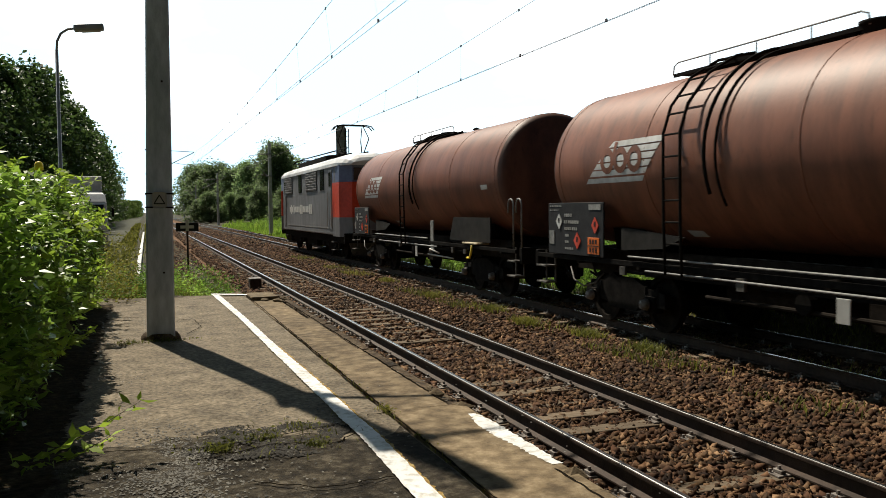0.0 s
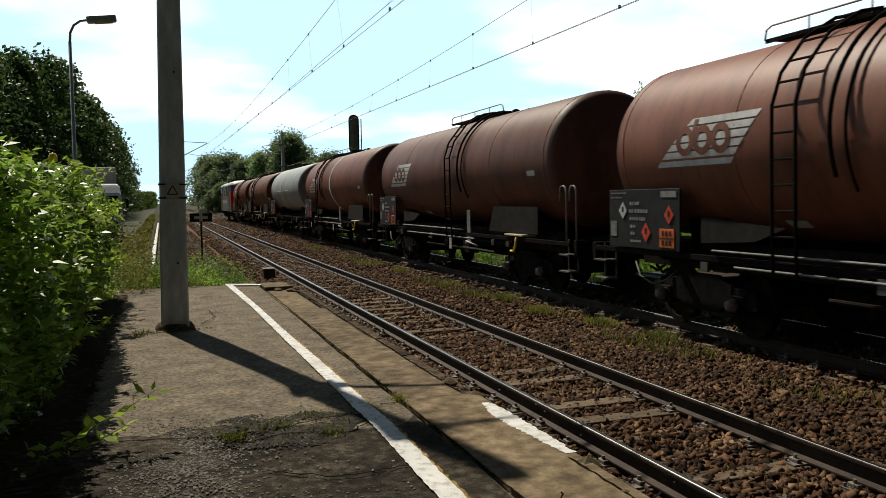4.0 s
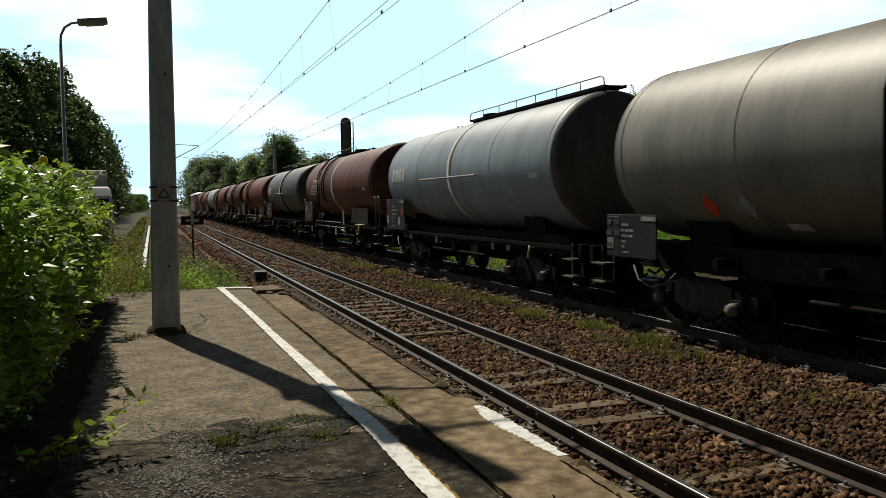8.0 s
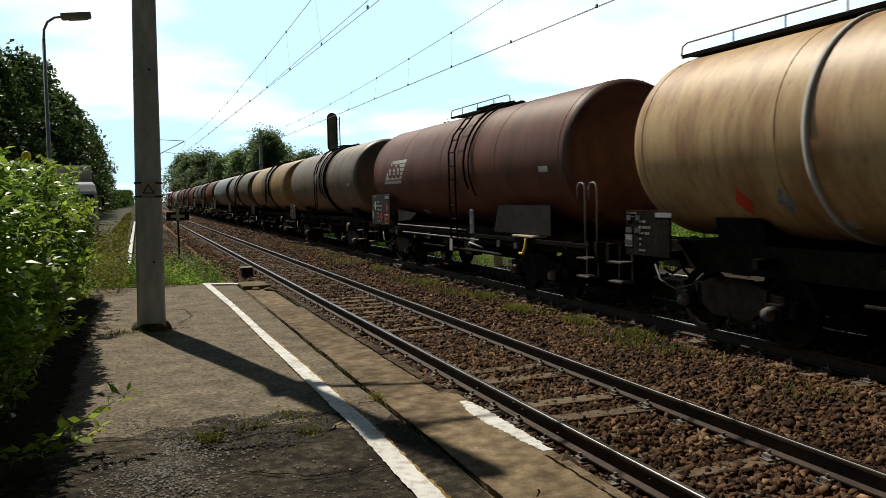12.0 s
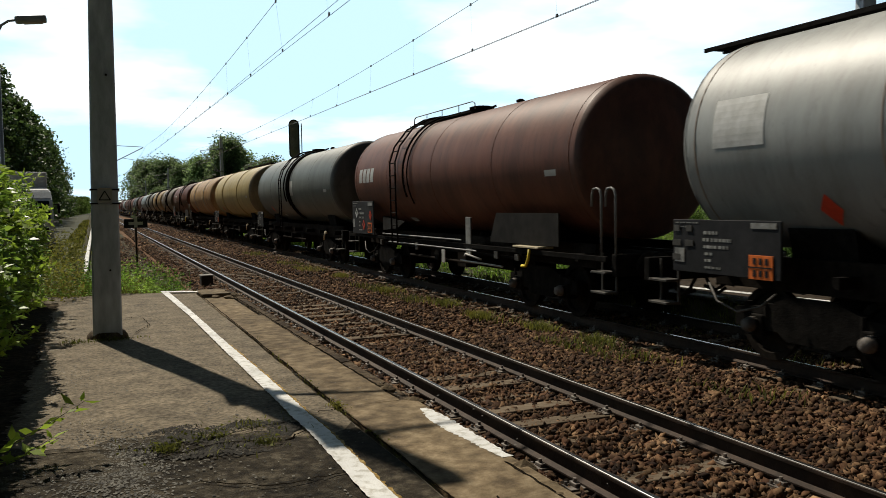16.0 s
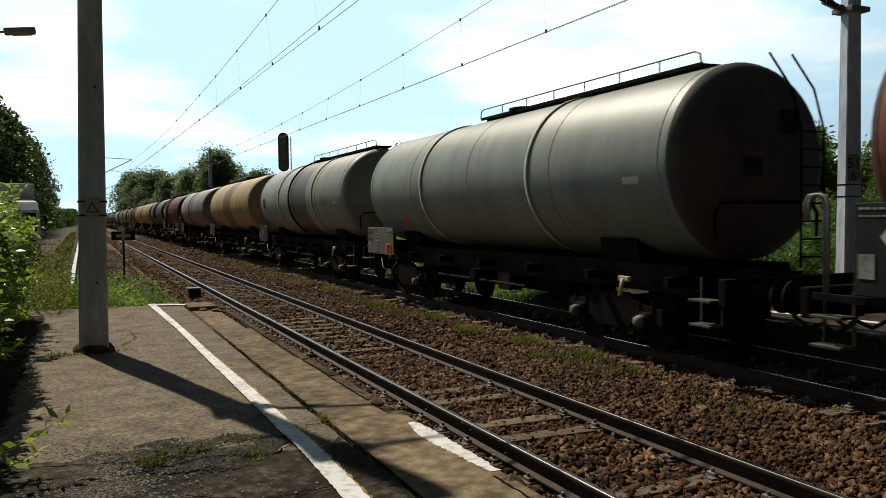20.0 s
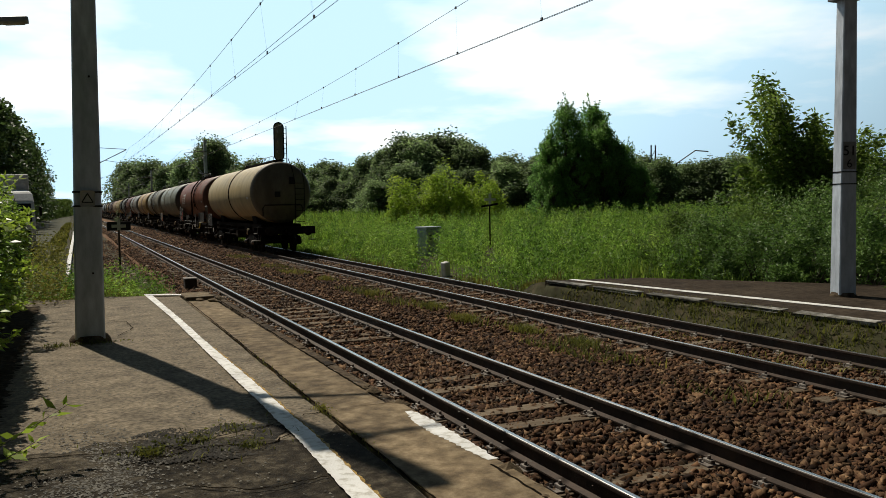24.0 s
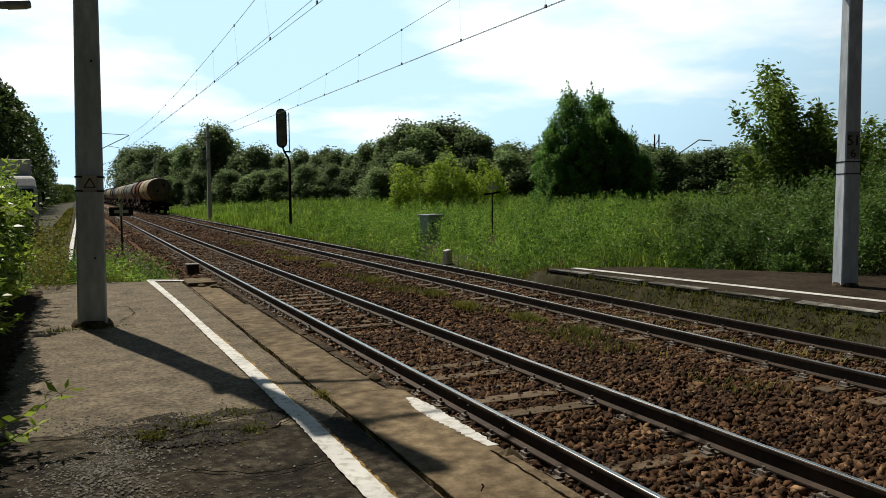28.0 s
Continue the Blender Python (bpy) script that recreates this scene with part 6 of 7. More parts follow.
wires(NEAR, (4.62, 3.75), (-51, 12.42, 75, 138, 202, 266, 330), "overhead_line", 7.40, 0.57, 4.2, 0.17)
wires(FAR, (9.1, 8.4), (-55, 11.15, 79, 142, 206, 270), "overhead_line", 7.43, 0.82, 4.1, 0.0)


def street_lamp():
    p = thing("platform_lamp", "grey platform lamp on a tall slim post", "lamp post", pose(-2.24, 26, 0))
    bm = B()
    pipe(bm, [(0, 0, 0), (0, 0, 3.4), (0, 0, 3.41), (0, 0, 6.7)], 0.075, 12, 0.045)
    part("post", bm, M["lamp_grey"], p, "slim grey steel post")
    bm = B()
    pipe(bm, [(0, 0, 6.65), (0.02, 0, 6.95), (0.12, 0, 7.17), (0.3, 0, 7.3), (0.55, -0.02, 7.34)], 0.035, 10)
    part("arm", bm, M["lamp_grey"], p, "curved grey arm")
    bm = B()
    box(bm, (0.86, -0.02, 7.37), (0.80, 0.34, 0.18), Matrix.Rotation(radians(-6), 3, "Y"), bevel=0.05)
    hd = part("lamp_head", bm, M["lamp_grey"], p, "flat grey lamp head")
    bm = B()
    box(bm, (0.92, -0.02, 7.285), (0.5, 0.22, 0.05), Matrix.Rotation(radians(-6), 3, "Y"), bevel=0.02)
    part("diffuser", bm, M["dull_white"], hd, "pale plastic diffuser")


street_lamp()


def signal():
    p = thing("railway_signal", "railway signal on a post seen from behind", "railway signal", pose(11.8, 50.1, -0.3))
    bm = B()
    pipe(bm, [(0, 0, 0), (0, 0, 1.2), (0, 0, 1.21), (0, 0, 4.3)], 0.085, 12)
    rod(bm, (0, 0, 0), (0, 0, 0.5), 0.16, 12)
    part("post", bm, M["steel_dark"], p, "dark steel signal post")
    bm = B()
    pipe(bm, [(0, 0, 4.3), (-0.05, 0, 4.6), (-0.3, 0, 5.0), (-0.4, 0, 5.35)], 0.06, 10)
    box(bm, (-0.1, 0, 5.0), (0.35, 0.4, 0.08))
    part("bracket", bm, M["steel_dark"], p, "bent signal bracket")
    bm = B()
    out = []
    for k in range(13):
        a = math.pi * k / 12
        out.append((0.29 * math.cos(a), 0, 7.25 + 0.29 * math.sin(a)))
    for k in range(13):
        a = math.pi + math.pi * k / 12
        out.append((0.29 * math.cos(a), 0, 5.55 + 0.29 * math.sin(a)))
    poly(bm, out, 0.05, (0, 1, 0))
    sb = part("back_board", bm, M["steel_grey"], p, "long rounded signal board with dark rim", pose(-0.43, 0, 0))
    bm = B()
    pipe(bm, [(q[0], 0, q[2]) for q in out] + [out[0]], 0.035, 8)
    part("rim", bm, M["steel_dark"], sb, "dark board rim")
    for k in range(3):
        bm = B()
        rod(bm, (0, -0.02, 5.8 + 0.6 * k), (0, -0.2, 5.8 + 0.6 * k), 0.13, 14)
        part("lamp_housing", bm, M["steel_grey"], sb, "round lamp housing")
    bm = B()
    pipe(bm, [(0.05, 0.1, 4.9), (0.05, 0.1, 7.35)], 0.03, 8)
    for k in range(8):
        rod(bm, (-0.15, 0.1, 5.1 + 0.3 * k), (0.05, 0.1, 5.1 + 0.3 * k), 0.012, 6)
    part("ladder", bm, M["steel_dark"], p, "dark climbing rail")


signal()


def cross_sign(x, y, z, h, w, board, label, tall):
    p = thing("whistle_sign", label, "railway sign", pose(x, y, z))
    bm = B()
    rod(bm, (0, 0, 0), (0, 0, h), 0.028, 10)
    part("post", bm, M["rail"], p, "thin rusty post")
    bm = B()
    box(bm, (0, -0.035, h - tall / 2), (w, 0.015, tall), bevel=0.004)
    b = part("board", bm, board, p, "flat sign board")
    bm = B()
    box(bm, (0, -0.047, h - tall / 2), (w * 0.6, 0.008, tall * 0.34))
    part("cross_arm", bm, M["white"], b, "white cross bar")
    bm = B()
    box(bm, (0, -0.052, h - tall / 2 + 0.04), (tall * 0.34, 0.008, tall * 1.25))
    part("cross_arm", bm, M["white"], b, "white upright bar")


cross_sign(1.06, 23.9, -0.05, 1.86, 0.60, M["black_board"], "small black trackside board with a white cross", 0.24)
p2 = thing("trackside_cross", "grey cross-shaped trackside marker on a thin post", "railway sign", pose(18.4, 36.1, -0.2))
bm = B()
rod(bm, (0, 0, 0), (0, 0, 2.75), 0.035, 8)
part("post", bm, M["steel_dark"], p2, "thin dark post")
bm = B()
box(bm, (0, -0.05, 2.55), (0.62, 0.02, 0.13))
box(bm, (0, -0.056, 2.58), (0.13, 0.02, 0.52))
part("cross", bm, M["white"], p2, "grey metal cross")
bm = B()
box(bm, (0, 0, 2.28), (0.9, 0.03, 0.1), Matrix.Rotation(radians(-8), 3, "Y"))
part("lower_arm", bm, M["steel_dark"], p2, "dark lower arm")


def cabinet():
    p = thing("relay_cabinet", "grey concrete relay cabinet standing in the weeds", "cabinet", pose(14.66, 34.9, -0.35, 0, 0, 22))
    bm = B()
    box(bm, (0, 0, 0.7), (0.85, 0.62, 1.4), bevel=0.02)
    body = part("body", bm, M["pole_concrete"], p, "grey concrete body")
    bm = B()
    box(bm, (0, 0, 1.46), (0.98, 0.74, 0.1), bevel=0.03)
    part("lid", bm, M["pole_concrete"], p, "overhanging concrete lid")
    for sx in (-0.2, 0.2):
        bm = B()
        box(bm, (sx, -0.32, 0.85), (0.30, 0.02, 0.85), bevel=0.01)
        part("door", bm, M["dull_white"], body, "pale metal door")
        for zz in (0.95, 1.12):
            bm = B()
            box(bm, (sx, -0.335, zz), (0.14, 0.01, 0.06))
            part("vent", bm, M["steel_dark"], body, "dark vent slot")


cabinet()
ob = new("marker_stone", mesh_of("marker_stone", box(B(), (0, 0, 0.34), (0.26, 0.24, 0.7), bevel=0.05), M["white"]))
ob.matrix_basis = pose(11.57, 26.0, -0.5, 4, -9, 20)
tagged(ob, "small white painted marker stone beside the track", "marker stone")

p3 = thing("cable_box", "small dark cable junction box beside the rail", "junction box", pose(3.05, 25.5, -0.25))
part("box", box(B(), (0, 0, 0.16), (0.34, 0.42, 0.3), bevel=0.03), M["rail"], p3)
part("lid", box(B(), (0, 0, 0.325), (0.38, 0.46, 0.03), bevel=0.01), M["plate"], p3, "flat weathered lid")

p4 = thing("yellow_marker", "yellow domed marker post behind the hedge", "marker post", pose(-1.52, 14.0, 0.3))
bm = B()
rod(bm, (0, 0, 0), (0, 0, 2.35), 0.03, 8)
part("post", bm, M["steel_grey"], p4, "thin grey post")
bm = B()
lathe(bm, [(2.36, 0.03), (2.45, 0.03), (2.46, 0.065), (2.54, 0.065), (2.58, 0.045), (2.60, 0.001)], 18, "z")
part("cap", bm, M["yellow"], p4, "bright yellow domed cap")

M["truck_white"] = plain("truck_white", (0.84, 0.85, 0.84), 0.3)
M["truck_box"] = plain("truck_box", (0.55, 0.56, 0.55), 0.5)


def truck():
    p = thing("box_truck", "white box truck parked on the service road", "truck", pose(-2.85, 41.5, 0.03, 0, 0, 11))
    bm = B()
    box(bm, (0, 5.2, 2.45), (2.5, 7.2, 2.75), bevel=0.04)
    part("cargo_box", bm, M["truck_box"], p, "pale grey cargo box")
    bm = B()
    pts = [(-0.2, 0.7), (-0.35, 1.6), (-0.05, 2.55), (0.35, 2.95), (1.45, 3.1), (1.45, 0.7)]
    poly(bm, [(-1.2, y, z) for y, z in pts], 2.4)
    bmesh.ops.bevel(bm, geom=list(bm.edges), offset=0.06, segments=2, affect="EDGES")
    cab = part("cab", bm, M["truck_white"], p, "white driver cab")
    bm = B()
    box(bm, (0, -0.22, 2.05), (2.1, 0.05, 0.85), Matrix.Rotation(radians(-17), 3, "X"), bevel=0.02)
    part("windscreen", bm, M["glass_dark"], cab, "dark windscreen")
    bm = B()
    box(bm, (0, -0.42, 1.1), (1.9, 0.06, 0.4), bevel=0.02)
    part("radiator_grille", bm, M["steel_dark"], cab, "dark radiator grille")
    bm = B()
    box(bm, (0, -0.4, 0.62), (2.4, 0.25, 0.32), bevel=0.05)
    part("bumper", bm, M["steel_grey"], p, "grey front bumper")
    for sx in (-1, 1):
        bm = B()
        box(bm, (sx * 0.95, -0.46, 0.95), (0.35, 0.05, 0.2), bevel=0.02)
        part("headlight", bm, M["dull_white"], cab, "clear headlight")
        bm = B()
        rod(bm, (sx * 1.2, 0.0, 2.3), (sx * 1.42, -0.15, 2.3), 0.02)
        box(bm, (sx * 1.43, -0.15, 2.1), (0.1, 0.08, 0.42), bevel=0.02)
        part("mirror", bm, M["steel_dark"], cab, "black side mirror")
        for y in (0.7, 6.6):
            bm = B()
            lathe(bm, [(-0.13, 0.001), (-0.13, 0.28), (-0.15, 0.3), (-0.14, 0.48), (0.14, 0.48), (0.15, 0.3), (0.13, 0.28), (0.13, 0.001)], 22, "x", smooth=False)
            part("wheel", bm, M["steel_dark"], p, "black truck wheel", pose(sx * 1.05, y, 0.48))
    bm = B()
    box(bm, (0, 4.0, 0.85), (1.6, 8.2, 0.25))
    part("chassis", bm, M["steel_dark"], p, "dark chassis")


truck()


# ---------------------------------------------------------------- plants
def tree_proto(name, h, spread, clumps, per, leaf, material, rng, trunk_h=0.25, shape=1.0, clump_r=0.17, label="", spikes=0):
    """A tree: tapered trunk with limbs, and a crown of many small leaves in clumps."""
    t = thing(name, label, "tree")
    bm = B()
    lean = rng.normal(0, 0.03, 2)
    tr = [(lean[0] * z * 1.2 + 0.03 * math.sin(z), lean[1] * z, z) for z in np.linspace(0, h * 0.86, 9)]
    pipe(bm, tr, h * 0.022 + 0.04, 8, 0.025)
    C = []
    for k in range(clumps):
        u = (k + 0.5) / clumps
        zz = trunk_h + (1 - clump_r * 0.9 - trunk_h) * u ** 0.9
        f = u
        rad = spread * (max(0.02, math.sin(math.pi * min(1, 0.3 + 0.68 * f) ** shape)) ** 0.7) * rng.uniform(0.35, 1.0)
        a = k * 2.4 + rng.uniform(-0.5, 0.5)
        c = np.array([math.cos(a) * rad, math.sin(a) * rad, zz * h * rng.uniform(0.95, 1.0)])
        C.append(c)
        z0 = max(trunk_h * 0.6, zz - 0.28) * h
        i = min(8, int(z0 / (h * 0.86) * 8))
        s = Vector(tr[i])
        e = Vector(c)
        pipe(bm, [s, s.lerp(e, 0.5) + Vector((0, 0, 0.04 * h)), e], h * 0.007 + 0.012, 5, 0.01)
    P = []
    # thin upright shoots that stand out of the crown
    for k in range(spikes):
        c = C[len(C) - 1 - (k * 2) % max(1, int(len(C) * 0.55))]
        e = c + np.array([rng.normal(0, 0.03), rng.normal(0, 0.03), rng.uniform(0.08, 0.15)]) * h
        pipe(bm, [c, (c + e) / 2 + rng.normal(0, 0.06, 3), e], 0.02, 5, 0.006)
        q = rng.uniform(0.25, 1.0, 46)[:, None]
        P.append(c * (1 - q) + e * q + rng.normal(0, 0.13, (46, 3)) * (1.25 - q))
    part("trunk", bm, M["bark"], t, "grey-brown trunk and limbs")
    for c in C:
        r = h * clump_r * rng.uniform(0.6, 1.25)
        d = rng.normal(size=(per, 3))
        d /= np.linalg.norm(d, axis=1)[:, None]
        q = rng.uniform(0.25, 1.0, per) ** 0.6
        bump = 1 + 0.35 * np.sin(d[:, 0] * 5 + c[0] * 3) * np.sin(d[:, 1] * 6 + c[1] * 2) * np.sin(d[:, 2] * 5)
        P.append(c + d * (r * q * bump)[:, None] * np.array([1, 1, 0.8]))
    P = np.concatenate(P)
    P = P[P[:, 2] > h * 0.06]
    V, F = leaf_arrays(P, leaf, rng, 0.3, 0.6)
    cr = new("crown", arrays("crown", V, F, material))
    cr.parent = t
    tagged(cr, "crown of many small leaves")
    return t


def put(proto, x, y, scale, turn, broad=0.0, first=[]):
    z = float(ground_z(x, y)) - 0.05
    fresh = proto.name not in first
    wide = scale * (1.0 + broad * (math.sin(x * 12.9 + y * 7.7) * 0.5 + 0.5))
    ps = (1, 1, 1) if fresh else proto.scale
    m = pose(x, y, z, 0, 0, turn) @ Matrix.Diagonal((wide / ps[0], wide * 0.9 / ps[1], scale / ps[2], 1))
    if fresh:
        first.append(proto.name)
        proto.matrix_basis = m
        return proto
    return copy_thing(proto, m)


def skyline(d):
    """How high the wood's edge rises, per metre of distance, at d metres to the side per metre ahead."""
    return float(np.interp(d, [0.04, 0.057, 0.072, 0.09, 0.108, 0.127, 0.137, 0.153, 0.164, 0.168, 0.198, 0.225, 0.288, 0.31, 0.339, 0.362, 0.385, 0.452, 0.489, 0.501, 0.566, 0.754, 0.785, 0.837, 0.891, 1.3],
                           [0.054, 0.061, 0.063, 0.059, 0.067, 0.064, 0.083, 0.087, 0.078, 0.052, 0.063, 0.052, 0.058, 0.054, 0.064, 0.085, 0.092, 0.096, 0.082, 0.063, 0.067, 0.075, 0.06, 0.054, 0.067, 0.066]))


rngt = np.random.default_rng(21)
OAK = tree_proto("broadleaf_tree", 13.0, 3.9, 34, 330, 0.40, M["leaf_dark"], rngt, 0.1, 1.0, 0.13, "dark green broadleaf tree in full summer leaf")
OAK2 = tree_proto("broadleaf_tree", 13.0, 3.5, 32, 330, 0.40, M["leaf_dark"], rngt, 0.08, 0.9, 0.14, "dark green broadleaf tree with a dense crown")
BIRCH = tree_proto("birch_tree", 12.0, 3.3, 90, 210, 0.21, M["leaf_birch"], rngt, 0.04, 0.8, 0.066, "green birch tree with an airy uneven crown", 34)
OAK_FAR = tree_proto("broadleaf_tree", 13.0, 3.7, 34, 300, 0.42, M["leaf_far_haze"], rngt, 0.06, 0.9, 0.135, "mid-green broadleaf tree in the distant wood, haze painted in")
ALDER_FAR = tree_proto("alder_tree", 11.0, 3.4, 32, 300, 0.36, M["leaf_far_haze"], rngt, 0.04, 0.85, 0.145, "light green leafy tree in the distant wood, haze painted in")
ALDER = tree_proto("alder_tree", 11.0, 3.2, 32, 330, 0.34, M["leaf_mid"], rngt, 0.08, 0.9, 0.14, "mid-green leafy alder tree in the wood edge")

for k, (x, y, h) in enumerate(((-12.0, 62, 13.8), (-11.8, 69, 14.0), (-11.0, 76, 15.9), (-10.2, 84, 17.5), (-9.6, 93, 18.2), (-9.6, 103, 16.8), (-9.5, 115, 17), (-9.4, 128, 17.6), (-9.5, 143, 18.6), (-9.7, 162, 19.4), (-10.2, 185, 20.2), (-10.8, 215, 20.8), (-11.6, 255, 20.5), (-13, 310, 21), (-15, 380, 21), (-18, 470, 20),
        (-17, 64, 16.0), (-16.5, 78, 17.5), (-15.5, 92, 18), (-15.5, 112, 19), (-20, 52, 14))):
    put((OAK, OAK2)[k % 2], x, y, h / 13.0, (k * 73) % 360)
# trees added out of view beside and behind the platform to block sky light
for k, (x, y, h) in enumerate(((-26, 46, 12), (-31, 36, 12), (-33, 25, 11), (-34, 14, 12), (-32, 4, 11), (-30, -7, 12), (-24, -18, 13), (-15, -30, 14), (-6, -40, 13), (-2, -46, 13), (2.0, -60, 14), (14, -48, 13), (18, -38, 13), (20, -27, 12), (21, -15, 12))):
    put((OAK2, OAK)[k % 2], x, y, h / 13.0, (k * 57) % 360)
for k in range(9):
    put(ALDER, -6.8 + 0.55 * k, 190 + 26 * k, (5.5 + 0.35 * k) / 11.0, k * 77)
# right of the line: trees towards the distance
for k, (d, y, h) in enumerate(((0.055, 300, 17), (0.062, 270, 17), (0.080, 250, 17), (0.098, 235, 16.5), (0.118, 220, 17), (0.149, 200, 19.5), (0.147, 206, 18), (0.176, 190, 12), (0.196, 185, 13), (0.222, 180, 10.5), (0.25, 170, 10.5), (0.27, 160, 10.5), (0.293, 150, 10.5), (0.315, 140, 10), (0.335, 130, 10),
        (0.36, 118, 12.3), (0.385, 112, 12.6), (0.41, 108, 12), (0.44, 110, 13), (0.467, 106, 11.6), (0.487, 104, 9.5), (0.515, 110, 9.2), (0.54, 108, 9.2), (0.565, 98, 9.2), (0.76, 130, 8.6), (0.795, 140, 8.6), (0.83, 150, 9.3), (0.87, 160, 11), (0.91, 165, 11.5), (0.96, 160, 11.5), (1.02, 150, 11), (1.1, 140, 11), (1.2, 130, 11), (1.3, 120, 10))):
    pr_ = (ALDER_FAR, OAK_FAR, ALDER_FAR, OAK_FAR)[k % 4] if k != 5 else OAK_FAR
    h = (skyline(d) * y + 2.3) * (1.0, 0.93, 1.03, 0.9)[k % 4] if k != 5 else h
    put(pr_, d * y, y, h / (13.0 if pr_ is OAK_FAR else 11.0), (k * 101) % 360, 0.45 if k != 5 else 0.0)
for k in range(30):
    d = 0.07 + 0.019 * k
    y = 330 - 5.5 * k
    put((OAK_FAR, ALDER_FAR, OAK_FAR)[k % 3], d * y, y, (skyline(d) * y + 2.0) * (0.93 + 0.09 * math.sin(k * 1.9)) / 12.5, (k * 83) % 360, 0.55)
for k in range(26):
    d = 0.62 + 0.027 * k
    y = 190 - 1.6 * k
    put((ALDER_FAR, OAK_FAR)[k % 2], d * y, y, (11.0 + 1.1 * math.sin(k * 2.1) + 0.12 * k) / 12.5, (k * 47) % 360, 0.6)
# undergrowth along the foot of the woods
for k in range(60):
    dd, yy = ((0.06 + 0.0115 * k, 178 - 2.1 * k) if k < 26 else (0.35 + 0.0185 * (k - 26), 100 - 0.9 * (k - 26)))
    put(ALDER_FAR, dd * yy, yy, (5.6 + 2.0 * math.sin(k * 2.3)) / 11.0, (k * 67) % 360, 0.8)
for k in range(24):
    put(ALDER, -8.6 - 0.3 * (k % 3), 60 + k * 10, (5.0 + 1.5 * math.sin(k * 1.7)) / 11.0, (k * 91) % 360)
for x, y, h, a in ((37.4, 62, 7.6, 0), (38.8, 61.5, 10.4, 60), (41.9, 62, 10.5, 130), (43.9, 63.5, 9.0, 200), (45.3, 62, 7.0, 290), (41.5, 60, 8.5, 20), (39, 60, 7.5, 90), (43.6, 60.5, 7.0, 160), (36.8, 60.5, 5.0, 240), (46.0, 60.5, 4.8, 310)):
    put(BIRCH, x, y, h / 12.0, a)

def young_tree():
    """A leaning young tree of long leafy shoots."""
    rng = np.random.default_rng(64)
    z0 = float(ground_z(24, 22.3))
    t = thing("young_tree", "leaning young tree with long upright leafy shoots", "tree", pose(24.0, 22.3, z0 - 0.05))
    tips = ((-1.33, 6.55), (-1.6, 6.25), (-1.9, 6.0), (-2.3, 5.6), (-2.75, 5.3), (-2.9, 4.9), (-0.95, 5.9), (-0.7, 5.5), (-1.3, 5.2), (-2.6, 4.0), (-2.2, 3.3), (-0.3, 5.0), (0.3, 4.9), (0.85, 4.8), (1.4, 4.6), (2.0, 4.7), (2.6, 4.55), (3.2, 4.3), (3.8, 4.2), (4.7, 3.8), (-1.2, 3.9), (0.0, 4.0), (1.0, 3.8), (2.2, 3.7))
    bm = B()
    pipe(bm, [(0, 0, 0), (-0.1, 0, 1.2), (0.1, 0.05, 2.4)], 0.11, 8, 0.06)
    P = []
    for k, (x, z) in enumerate(tips):
        y = rng.uniform(-0.9, 0.9)
        s = Vector((0.05 * x, 0.1 * y, 1.0 + 0.25 * (k % 4)))
        m = Vector((x * 0.45, y * 0.6, s.z + (z - s.z) * 0.62))
        e = Vector((x, y, z))
        pipe(bm, [s, m, e], 0.04, 5, 0.006)
        for q in np.linspace(0.25, 1.0, 52):
            p = np.array(s) * (1 - q) ** 2 + 2 * q * (1 - q) * np.array(m) + np.array(e) * q * q
            w = 0.40 * (1.12 - q)
            for _ in range(int(8 + 13 * (1 - q))):
                P.append(p + rng.normal(0, 1, 3) * (w + 0.07))
    part("trunk", bm, M["bark"], t, "thin branching stems")
    V, F = leaf_arrays(np.array(P), 0.21, rng, 0.3, 0.40)
    cr = new("crown", arrays("crown", V, F, M["leaf_young"]))
    cr.parent = t
    tagged(cr, "long narrow green leaves")


young_tree()


def shrub(x, y, rx, ry, h, n, leaf, material, label, seed, name="shrub"):
    rng = np.random.default_rng(seed)
    z0 = float(ground_z(x, y))
    t = thing(name, label, "shrub", pose(x, y, z0 - 0.05))
    bm = B()
    for k in range(14):
        a, r = rng.uniform(0, 6.28), rng.uniform(0.2, 0.9)
        e = Vector((math.cos(a) * rx * r, math.sin(a) * ry * r, h * rng.uniform(0.45, 0.7) * (1 - 0.4 * r)))
        pipe(bm, [(e.x * 0.2, e.y * 0.2, 0), e * 0.6, e], 0.03, 5, 0.008)
    tagged(part("stem", bm, M["bark"], t, "thin brown stems"), kind="stuff")
    m = max(8, n // 150)
    P = []
    for k in range(m):
        a, r = rng.uniform(0, 6.28), rng.uniform(0, 1) ** 0.5
        c = np.array([math.cos(a) * rx * r * 0.85, math.sin(a) * ry * r * 0.85, h * (1 - 0.5 * r * r) * rng.uniform(0.12, 1.0) ** 0.7 * 0.9])
        d = rng.normal(size=(n // m, 3))
        d /= np.linalg.norm(d, axis=1)[:, None]
        P.append(c + d * (rng.uniform(0.2, 1, n // m) ** 0.5)[:, None] * np.array([rx * 0.24, ry * 0.24, h * 0.17]) * rng.uniform(0.6, 1.4))
    P = np.concatenate(P)
    P = P[P[:, 2] > 0.02]
    V, F = leaf_arrays(P, leaf, rng, 0.2 if h > 3.2 else -0.4, 0.5 if h > 3.2 else 0.32)
    cr = new("foliage", arrays("foliage", V, F, material))
    cr.parent = t
    tagged(cr, "dense small leaves")


